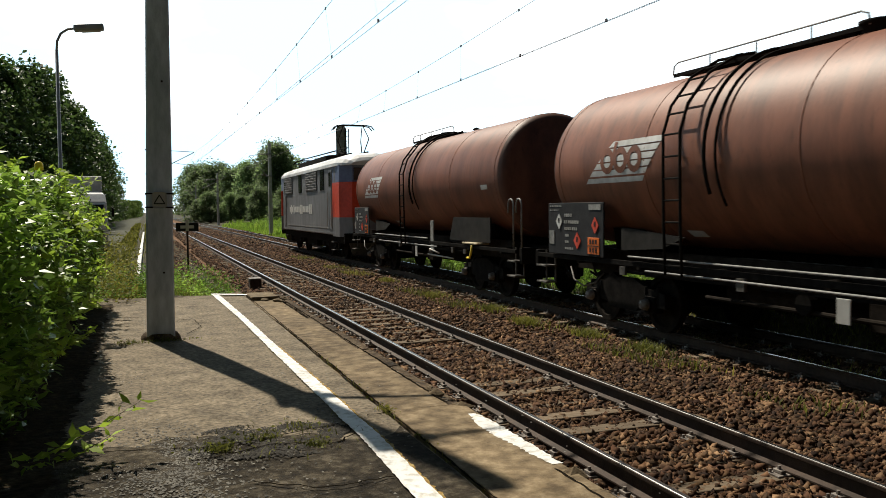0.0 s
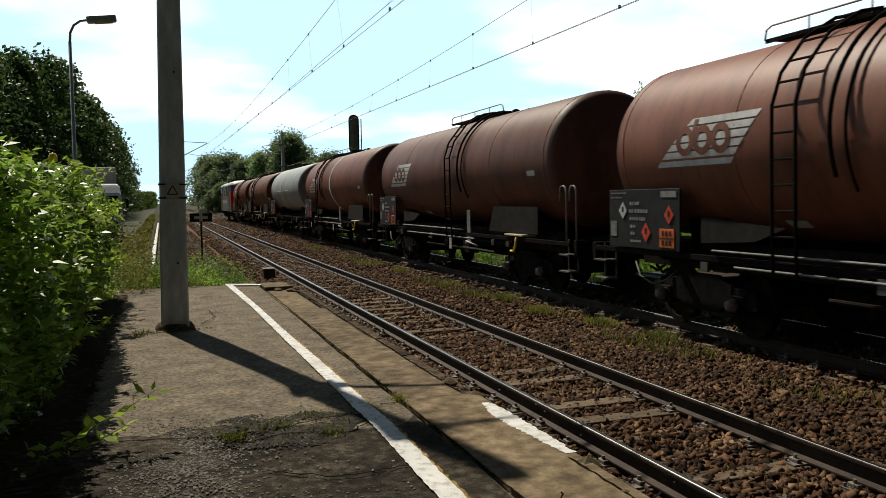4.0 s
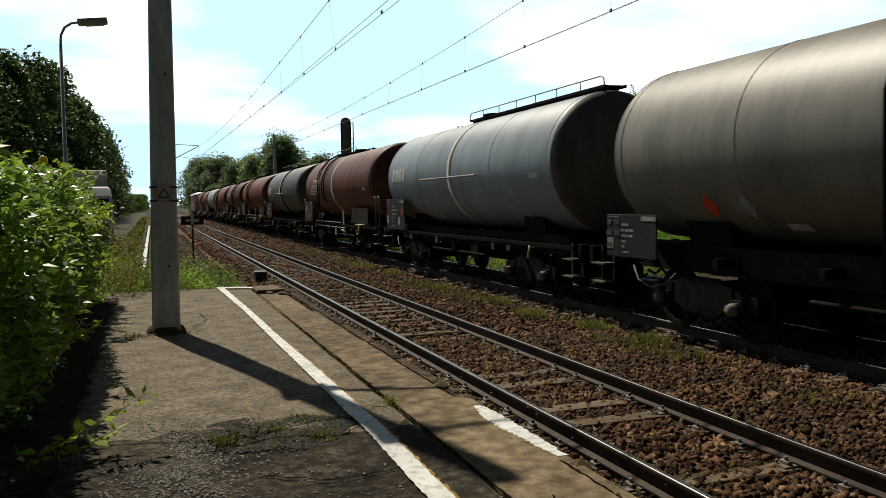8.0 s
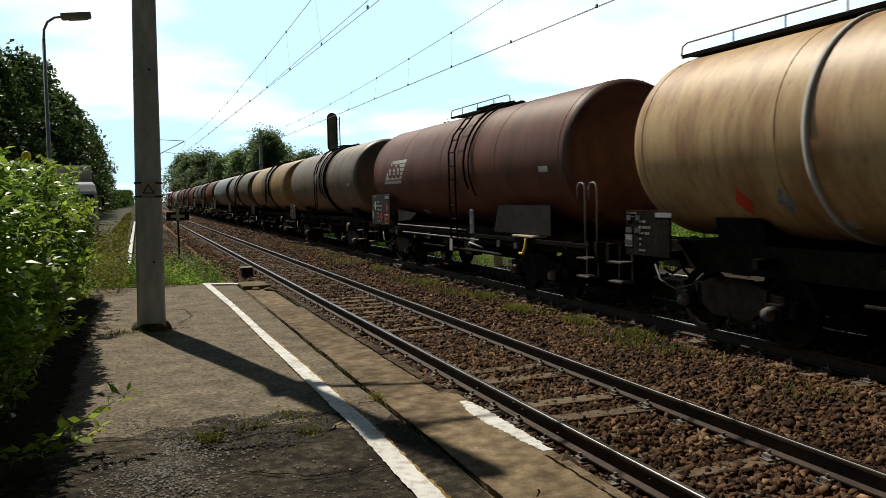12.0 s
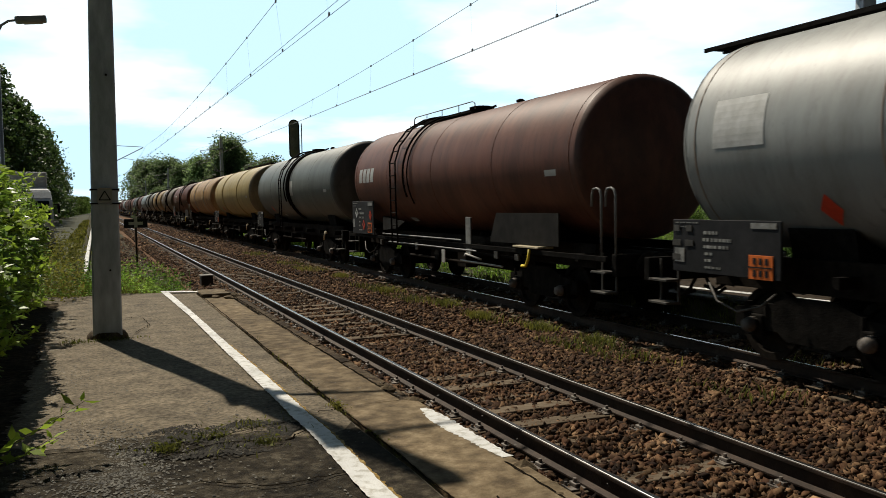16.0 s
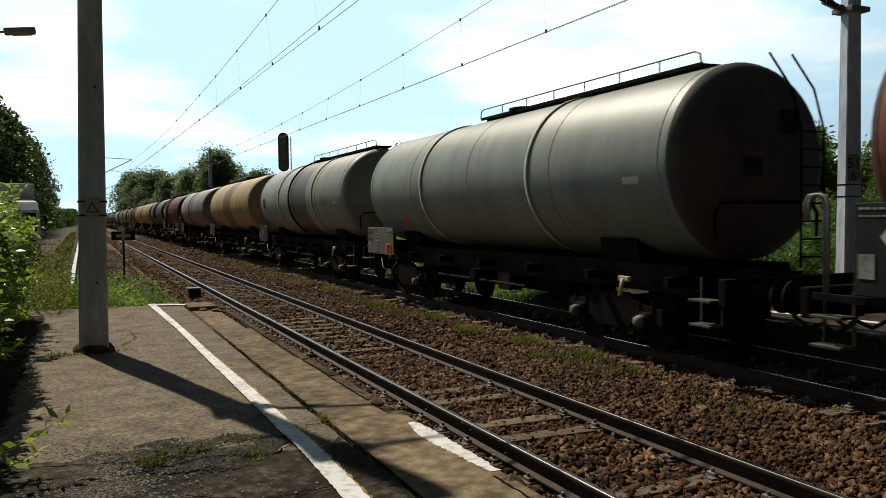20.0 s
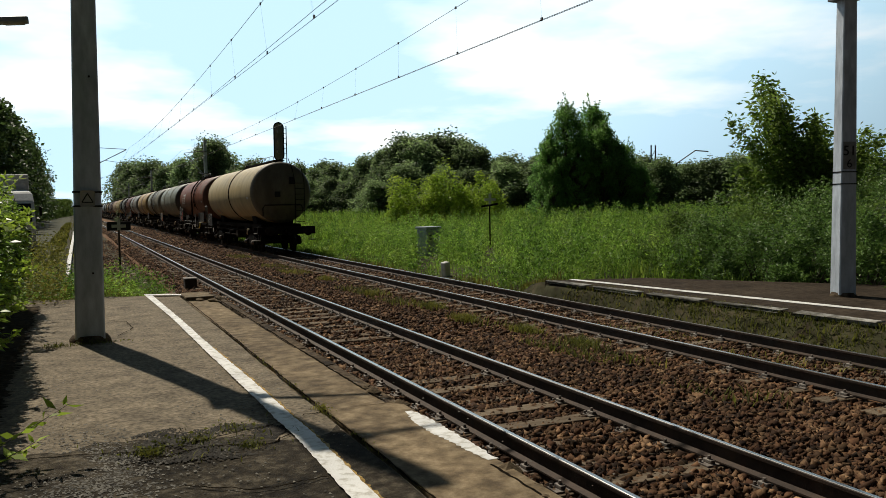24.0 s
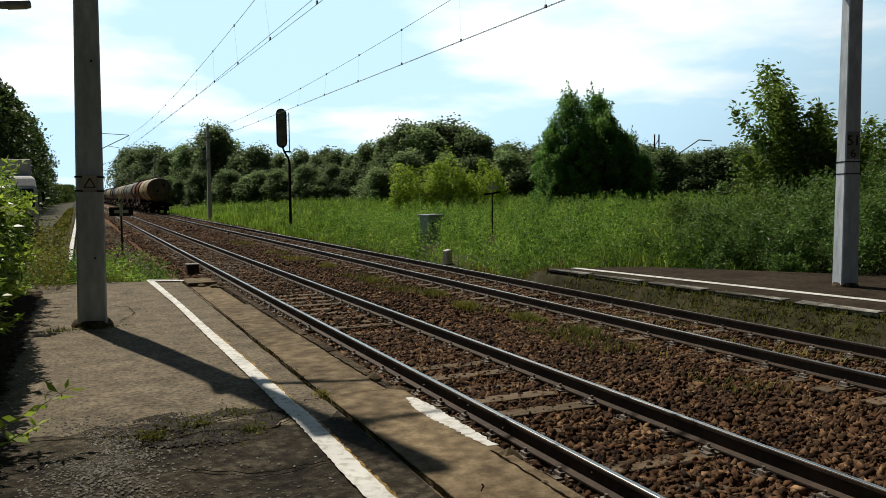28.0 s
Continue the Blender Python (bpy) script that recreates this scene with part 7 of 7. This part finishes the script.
shrub(23.4, 23.0, 2.4, 1.3, 4.0, 7600, 0.15, M["leaf_young"], "bushy green undergrowth below a young tree", 71)
shrub(26.4, 23.2, 2.4, 1.3, 4.5, 7600, 0.15, M["leaf_mid"], "bushy green undergrowth below a young tree", 72)
shrub(29.4, 23.4, 2.4, 1.3, 4.1, 7600, 0.15, M["leaf_mid"], "bushy green undergrowth below a young tree", 73)
shrub(23.9, 60, 2.6, 2.0, 4.9, 6200, 0.20, M["leaf_lime"], "broad yellow-green shrub at the edge of the field", 1)
shrub(26.8, 60.5, 3.0, 2.0, 5.6, 7000, 0.20, M["leaf_lime"], "broad yellow-green shrub at the edge of the field", 2)
shrub(29.5, 60, 2.4, 2.0, 4.9, 5400, 0.20, M["leaf_lime"], "broad yellow-green shrub at the edge of the field", 3)
for k, (x, y, r, h) in enumerate(((16.6, 20.2, 1.4, 1.8), (18.1, 20.0, 1.5, 2.2), (19.7, 19.6, 1.6, 2.4), (21.4, 19.2, 1.6, 2.5), (16.2, 18.3, 1.2, 1.7), (17.6, 17.9, 1.4, 2.1), (19.2, 17.4, 1.5, 2.3), (16.3, 16.5, 1.2, 1.9), (17.8, 15.9, 1.4, 2.2), (16.2, 14.8, 1.1, 1.9), (17.6, 14.0, 1.4, 2.2), (15.9, 13.1, 1.1, 1.8), (17.3, 12.2, 1.4, 2.1), (20.9, 16.9, 1.6, 2.5), (22.8, 18.4, 1.6, 2.6), (15.9, 11.4, 1.1, 1.8), (17.3, 10.3, 1.4, 2.1), (16.2, 9.4, 1.2, 1.9), (15.5, 16.9, 0.75, 0.9), (15.3, 14.6, 0.7, 0.8), (19.3, 14.2, 1.5, 2.3), (19.0, 12.0, 1.5, 2.3))):
    shrub(x, y, r, r * 0.9, h * 1.2, 7200 if h > 1 else 2600, 0.105, M["leaf_thicket"] if k % 5 else M["leaf_mid"], "dense dark green thicket shrub behind the platform" if h > 1 else "low green bush at the thicket's edge", 40 + k)


def hedge():
    rng = np.random.default_rng(9)
    t = thing("hedge", "tall unclipped green privet hedge beside the platform", "hedge", pose(0, 0, 0))

    def face_x(y, z):
        return -0.98 - 0.16 * smooth_step(8, 14, y) - 0.26 * smooth_step(1.0, 0.35, z) + 0.13 * np.sin(y * 1.9 + 0.6) * np.sin(z * 2.1 + y) + 0.10 * np.sin(y * 4.3 + z * 3.1) + 0.18 * np.sin(np.pi * np.clip((z - 0.3) / 2.4, 0, 1)) - 0.25 * smooth_step(1.9, 2.7, z)

    def top_z(x, y):
        return 2.44 + 0.10 * np.sin(y * 1.3 + 0.4) + 0.07 * np.sin(y * 3.7 + x * 2) - 0.35 * smooth_step(14.5, 17.3, y) - 0.10 * (x + 1.6) ** 2

    n = 36000
    y = 1.2 + 15.8 * rng.random(n) ** 1.15
    z = 0.32 + rng.random(n) * 2.15
    x = face_x(y, z) - rng.exponential(0.20, n) - 0.5 * smooth_step(6.2, 3.0, y)
    thin = rng.random(n) < 0.55 + 0.45 * smooth_step(0.5, 1.5, z)
    A = np.stack([x, y, z], 1)[thin]
    n = 17000
    y = 1.2 + 15.8 * rng.random(n) ** 1.1
    x = -0.95 - rng.random(n) * 2.2
    zz = top_z(x, y) - rng.exponential(0.12, n)
    Bq = np.stack([x, y, zz], 1)
    n = 4500
    x = -0.9 - rng.random(n) * 2.0
    z = 0.32 + rng.random(n) * 1.9
    Cq = np.stack([x, 17.0 - 0.25 * np.abs(np.sin(z * 4 + x * 3)) + rng.normal(0, 0.1, n), z], 1)
    P = np.concatenate([A, Bq, Cq])
    n = 4500
    inner = np.stack([rng.uniform(-3.0, -1.3, n), rng.uniform(4.0, 16.6, n), rng.uniform(0.3, 2.15, n)], 1)
    V, F = join(leaf_arrays(P, 0.112, rng, 0.05, 0.40, 0.9), leaf_arrays(inner, 0.24, rng, 0.1, 0.6, 0.9))
    ob = new("leaves", arrays("leaves", V, F, M["hedge"]))
    ob.parent = t
    tagged(ob, "small glossy green leaves", kind="stuff")
    bm = B()
    r2 = random.Random(5)
    for k in range(110):
        yy, xx = r2.uniform(1.4, 16.8), r2.uniform(-2.6, -1.2)
        pipe(bm, [(xx, yy, 0.3), (xx + r2.uniform(-0.2, 0.3), yy + r2.uniform(-0.3, 0.3), 1.3), (xx + r2.uniform(-0.2, 0.4), yy + r2.uniform(-0.4, 0.4), 2.35)], 0.016, 5, 0.005)
    tagged(part("stem", bm, M["bark"], t, "thin woody stems"), kind="stuff")
    # loose shoots that reach out over the platform and above the top
    S, Lf = B(), []
    shoots = [((-0.80, 5.9, 0.50), (-0.42, 6.15, 0.60), (-0.08, 6.5, 0.72)), ((-0.9, 6.1, 0.45), (-0.55, 6.2, 0.42), (-0.3, 6.4, 0.5))]
    for k in range(46):
        yy = r2.uniform(7.2, 16.5)
        if k % 2:
            b = (r2.uniform(-1.9, -1.0), yy, 2.3)
            shoots.append((b, (b[0] + r2.uniform(-0.05, 0.1), yy + r2.uniform(-0.1, 0.1), 2.5), (b[0] + r2.uniform(-0.1, 0.2), yy + r2.uniform(-0.2, 0.2), 2.6 + r2.uniform(0, 0.16))))
        else:
            zz = r2.uniform(0.5, 2.0)
            shoots.append(((-1.0, yy, zz), (-0.8, yy + r2.uniform(-0.1, 0.1), zz + 0.1), (-0.72 + r2.uniform(0, 0.15), yy + r2.uniform(-0.2, 0.2), zz + r2.uniform(-0.05, 0.22))))
    for a, b, c in shoots:
        pipe(S, [a, b, c], 0.006, 5, 0.002)
        for i in range(34):
            s = i / 33
            p = np.array(a) * (1 - s) ** 2 + 2 * s * (1 - s) * (np.array(b) * 2 - (np.array(a) + np.array(c)) / 2) * 1.0 + np.array(c) * s * s
            Lf.append(p + rng.normal(0, 0.012, 3))
    tagged(part("shoot", S, M["bark"], t, "long thin shoots"), kind="stuff")
    V, F = leaf_arrays(np.array(Lf), 0.105, rng, -0.1, 0.42, 0.6)
    ob = new("shoot_leaves", arrays("shoot_leaves", V, F, M["leaf_lime"]))
    ob.parent = t
    tagged(ob, "fresh light green leaves", kind="stuff")


hedge()


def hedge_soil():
    """Dark ragged sheet along the hedge's foot that paints in its shade."""
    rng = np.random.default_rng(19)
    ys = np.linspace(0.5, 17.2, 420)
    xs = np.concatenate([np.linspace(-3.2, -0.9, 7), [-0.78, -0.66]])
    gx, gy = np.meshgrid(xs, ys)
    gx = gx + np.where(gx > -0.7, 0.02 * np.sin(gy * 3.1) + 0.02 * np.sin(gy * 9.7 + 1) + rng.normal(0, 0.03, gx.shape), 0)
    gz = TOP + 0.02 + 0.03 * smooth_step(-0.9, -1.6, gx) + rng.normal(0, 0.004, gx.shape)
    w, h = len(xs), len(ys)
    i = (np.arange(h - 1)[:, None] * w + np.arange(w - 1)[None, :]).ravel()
    ob = new("hedge_soil", arrays("hedge_soil", np.stack([gx, gy, gz], -1).reshape(-1, 3), np.stack([i, i + 1, i + w + 1, i + w], 1), M["hedge_shade"]))
    tagged(ob, "dark sheet under the hedge that paints in its shade", "soil", kind="structure")


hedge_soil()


def scatter(n, xr, yr, rng, power=1.0, skip=None):
    x = rng.uniform(*xr, n)
    y = yr[0] + (yr[1] - yr[0]) * rng.random(n) ** power
    if skip is not None:
        k = ~skip(x, y)
        x, y = x[k], y[k]
    return x, y


def field():
    rng = np.random.default_rng(31)

    def no(x, y):
        return (x < 10.6 + 0.35 * np.sin(y * 0.9)) | ((y < 17.2) & (x < 15.0)) | ((y < 20.5) & (y < 18.6 + 0.5 * np.sin(x * 2)) & (x < 14.5)) | ((y > 29.5) & (y < 34.8) & (np.abs(x / y - 0.42) < 0.016)) | ((y > 23.6) & (y < 26.2) & (np.abs(x / y - 0.445) < 0.013)) | ((y > 27) & (y < 36.3) & (np.abs(x / y - 0.51) < 0.007))

    sets = []
    for n, xr, yr, h, w, pw in ((13000, (10.6, 26), (16, 46), 0.55, 0.012, 1.2), (18000, (12, 48), (40, 75), 0.85, 0.024, 1.0), (15000, (14, 75), (70, 125), 1.0, 0.05, 1.0), (9000, (10.8, 14), (40, 130), 0.7, 0.035, 1.4), (9000, (26, 60), (18, 45), 1.0, 0.03, 1.0)):
        x, y = scatter(n, xr, yr, rng, pw, no)
        tall = 0.75 + 0.35 * np.sin(x * 0.55 + 0.7) * np.sin(y * 0.4) + 0.3 * smooth_step(10.6, 13.5, x)
        P = np.stack([x, y, ground_z(x, y) - 0.03], 1)
        V, F = blade_arrays(P, h * tall, rng, 0.4, w)
        sets.append((V, F))
    V, F = join(*sets)
    tagged(new("tall_grass", arrays("tall_grass", V, F, M["grass"])), "tall bright green grass and weeds in the field", "grass", kind="stuff")
    # leafy stems of broad weeds, in patches
    sets = []
    for n, xr, yr, leaf, per, hh in ((4200, (10.9, 28), (17.5, 48), 0.125, 52, 1.6), (3800, (12, 64), (46, 118), 0.20, 34, 1.35)):
        x, y = scatter(n, xr, yr, rng, 1.1, no)
        patch = np.sin(x * 0.55 + 1.0) * np.sin(y * 0.35 + 2.0) + rng.normal(0, 0.5, len(x)) > -0.55
        x, y = x[patch], y[patch]
        h = hh * rng.uniform(0.6, 1.15, len(x)) * (0.78 + 0.4 * np.sin(x * 1.3 + y * 0.41) * np.sin(y * 0.63 - x * 0.4 + 1.0)) * (0.4 + 0.6 * smooth_step(10.8, 12.0, x))
        q = rng.random((len(x), per)) ** 0.75
        thin = (1.1 - 0.85 * q) * 0.10 * hh
        px = x[:, None] + rng.normal(0, 1, q.shape) * thin
        py = y[:, None] + rng.normal(0, 1, q.shape) * thin
        pz = ground_z(x, y)[:, None] + q * h[:, None]
        sets.append(leaf_arrays(np.stack([px, py, pz], -1).reshape(-1, 3), leaf, rng, -0.75, 0.27))
    V, F = join(*sets)
    tagged(new("field_weeds", arrays("field_weeds", V, F, M["weed"])), "broad-leaved yellow-green weeds among the grass", "weeds", kind="stuff")


field()


def verge():
    rng = np.random.default_rng(33)
    sets = []
    # beyond the platform end
    for n, xr, yr, h, w in ((4000, (-1.9, 2.2), (18.5, 25), 0.5, 0.011), (3600, (-2.6, 0.4), (25, 60), 0.3, 0.02), (3000, (-1.6, 0.5), (55, 160), 0.35, 0.05), (5000, (-9, -5.8), (20, 120), 0.5, 0.04)):
        x, y = scatter(n, xr, yr, rng, 1.2)
        keep = rng.random(len(x)) < np.where(x > 1.2, 0.35 + 0.4 * np.sin(x * 3 + y), np.where((np.abs(x + 0.32) < 0.32) & (y > 25), 0.06, 1))
        x, y = x[keep], y[keep]
        sets.append(blade_arrays(np.stack([x, y, ground_z(x, y) - 0.02], 1), h, rng, 0.5, w))
    # between the tracks and along the far track
    for n, xr, yr, h, w in ((5200, (6.75, 7.55), (5, 42), 0.16, 0.008), (10000, (9.8, 10.7), (2, 18), 0.10, 0.008), (1500, (8.5, 9.6), (4, 18), 0.09, 0.007), (3000, (10.3, 10.9), (16, 60), 0.3, 0.015)):
        x, y = scatter(n, xr, yr, rng, 1.1)
        clump = np.sin(y * 1.7 + x * 2) + np.sin(y * 0.63 + 1) + rng.normal(0, 0.3, len(x)) > (-0.9 if xr[0] < 9.85 and xr[0] > 9.7 else 0.45)
        x, y = x[clump], y[clump]
        if xr[0] == 6.75:
            # thick green tufts
            for tx, ty in ((7.53, 11.5), (7.47, 13.2), (7.2, 15.3), (7.4, 17.5), (7.1, 21.0), (7.3, 26.0)):
                x = np.concatenate([x, rng.normal(tx, 0.10, 420)])
                y = np.concatenate([y, rng.normal(ty, 0.22, 420)])
        z = np.where((x > 9.85) & (y < 18.8), bank_z(x, y), np.where(x < 10.6, bed_z(x), ground_z(x, y)))
        sets.append(blade_arrays(np.stack([x, y, z], 1), h, rng, 0.8, w))
    V, F = join(*sets)
    tagged(new("verge_grass", arrays("verge_grass", V, F, M["verge"])), "rough green grass along the track verges", "grass", kind="stuff")
    sets = []
    x, y = scatter(12000, (-1.8, 2.0), (18.6, 24), rng, 1.5)
    sets.append(leaf_arrays(np.stack([x, y, ground_z(x, y) + rng.random(len(x)) * (0.70 + 0.25 * np.sin(x * 3 + y))], 1), 0.085, rng, -0.2, 0.33))
    tagged(new("platform_end_weeds", arrays("platform_end_weeds", *sets.pop(), M["weed"])), "leafy yellow-green weeds at the platform end", "weeds", kind="stuff")
    x, y = scatter(9000, (-2.2, -0.2), (17.6, 25), rng, 1.3)
    sets.append(leaf_arrays(np.stack([x, y, ground_z(x, y) + rng.random(len(x)) * (1.35 + 0.35 * np.sin(y * 2 + x))], 1), 0.08, rng, 0.0, 0.4))
    V, F = join(*sets)
    tagged(new("verge_weeds", arrays("verge_weeds", V, F, M["verge"])), "leafy yellow-green weeds beyond the platform end", "weeds", kind="stuff")
    # white umbels among the weeds
    r2 = random.Random(8)
    for k in range(12):
        p = thing("umbel_flower", "white umbel flower on a thin green stem", "flower", pose(r2.uniform(1.2, 2.1), r2.uniform(20, 24), -0.1), "white flowers beyond the platform")
        hgt = r2.uniform(0.45, 0.8)
        bm = B()
        pipe(bm, [(0, 0, 0), (0.02, 0, hgt * 0.6), (0.0, 0.02, hgt)], 0.006, 5)
        part("stem", bm, M["weed"], p, "thin green stem")
        bm = B()
        for q in range(12):
            a, rr = q * 2.4, 0.012 * math.sqrt(q + 0.5)
            bmesh.ops.create_icosphere(bm, subdivisions=1, radius=0.012, matrix=Matrix.Translation((math.cos(a) * rr, math.sin(a) * rr, hgt + 0.012 - 6 * rr * rr)))
        part("flower_head", bm, M["cream"], p, "flat white flower head")
    # weeds growing through the platform
    Pb, Pl = [], []
    for cx, cy, sx, sy, n in ((0.46, 6.35, 0.06, 0.05, 120), (0.77, 6.55, 0.07, 0.06, 70), (1.16, 6.2, 0.06, 0.05, 70), (1.15, 6.75, 0.08, 0.08, 40), (0.85, 6.6, 0.35, 0.25, 60), (0.75, 6.4, 0.4, 0.2, 40), (-0.3, 12.0, 0.08, 0.1, 90), (0.2, 12.05, 0.2, 0.05, 120), (1.93, 7.0, 0.03, 0.1, 60), (1.94, 8.6, 0.015, 1.2, 30), (1.93, 5.8, 0.015, 0.6, 20)):
        Pb.append(np.stack([rng.normal(cx, sx, n), rng.normal(cy, sy, n), np.full(n, TOP + 0.004)], 1))
        m = n // 2
        Pl.append(np.stack([rng.normal(cx, sx, m), rng.normal(cy, sy, m), TOP + 0.01 + np.abs(rng.normal(0, 0.03, m))], 1))
    a = blade_arrays(np.concatenate(Pb), 0.045, rng, 1.0, 0.004)
    b = leaf_arrays(np.concatenate(Pl), 0.036, rng, 0.0, 0.5)
    V, F = join(a, b)
    tagged(new("platform_weeds", arrays("platform_weeds", V, F, M["verge"])), "small weeds and moss growing through the asphalt", "weeds", kind="stuff")


verge()


def grains(name, x, y, s, rng, material, label):
    n = len(x)
    base = np.array([[-1, -1, 0], [1, -1, 0], [1, 1, 0], [-1, 1, 0], [0, 0, 0.7]], float)
    v = base[None] * s[:, None, None] * rng.uniform(0.6, 1.4, (n, 5, 3)) + np.stack([x, y, np.full(n, TOP + 0.004)], 1)[:, None]
    f = np.array([[0, 1, 4], [1, 2, 4], [2, 3, 4], [3, 0, 4]])
    F = (np.arange(n)[:, None, None] * 5 + f[None]).reshape(-1, 3)
    tagged(new(name, arrays(name, v.reshape(-1, 3), F, material)), label, name, kind="stuff")


def trackside_gravel():
    rng = np.random.default_rng(15)
    V, F = join(stone_arrays(6000, (0.7, 2.6), (18.7, 34), 0.06, rng), stone_arrays(4500, (0.6, 2.6), (32, 75), 0.09, rng))
    V[:, 2] += ground_z(V[:, 0], V[:, 1]) - bed_z(V[:, 0])
    tagged(new("trackside_gravel", arrays("trackside_gravel", V, F, M["stone"])), "brown gravel and earth beside the near rail", "gravel", kind="stuff")


trackside_gravel()


def grit():
    """Loose grit on the worn asphalt, and crumbled asphalt round the weeds."""
    rng = np.random.default_rng(77)
    n = 2600
    x = np.concatenate([rng.normal(0.1, 0.22, n), rng.uniform(-0.8, 1.45, n // 2), rng.normal(2.2, 0.3, n // 4)])
    y = np.concatenate([rng.normal(5.9, 0.55, n), rng.uniform(4.0, 10, n // 2), rng.uniform(4, 9, n // 4)])
    grains("grit", x, y, rng.uniform(0.003, 0.010, len(x)), rng, M["grit"], "pale loose grit scattered on the worn asphalt")
    n = 9000
    a, r = rng.uniform(0, 2 * np.pi, n), np.sqrt(rng.random(n))
    x = 0.85 + 0.62 * r * np.cos(a) + 0.08 * np.sin(a * 5)
    y = 6.5 + 0.55 * r * np.sin(a)
    keep = np.sin(x * 9 + y * 4) + np.sin(y * 13 - x * 5) + rng.normal(0, 0.5, n) > -0.2
    grains("asphalt_crumbs", x[keep], y[keep], rng.uniform(0.004, 0.012, int(keep.sum())), rng, M["crumb"], "dark crumbled asphalt around the weeds")


grit()


def far_gantry():
    p = thing("distant_mast", "distant steel mast with a long bracket arm", "mast", pose(70.2, 90, 0))
    bm = B()
    for sx in (-0.35, 0.35):
        rod(bm, (sx, 0, 0), (sx, 0, 9.6), 0.09, 6)
    for k in range(9):
        rod(bm, (-0.35, 0, k), (0.35, 0, k + 1), 0.05, 5)
    part("mast", bm, M["steel_dark"], p, "dark lattice mast")
    bm = B()
    pipe(bm, [(3.8, 0, 7.2), (7.0, 0, 9.0), (9.2, 0, 8.9)], 0.08, 6)
    part("bracket", bm, M["steel_grey"], p, "thin bracket arm")
    bm = B()
    rod(bm, (3.8, 0, 0), (3.8, 0, 7.3), 0.09, 6)
    part("second_post", bm, M["steel_dark"], p, "slim dark post")


far_gantry()


def run(t):
    """How far the train has gone by t seconds; it picks up a little speed at the end."""
    return SPEED * t + 0.13 * max(0.0, t - 21.5) ** 2


def motions():
    for ob, y in TRAIN:
        walk(ob, [(t, pose(FAR, y + run(t), 0)) for t in (0.0, 4.0, 8.0, 12.0, 16.0, 20.0, 21.5, 23.0, 24.5, 26.0, 27.0, 28.0)])


motions()
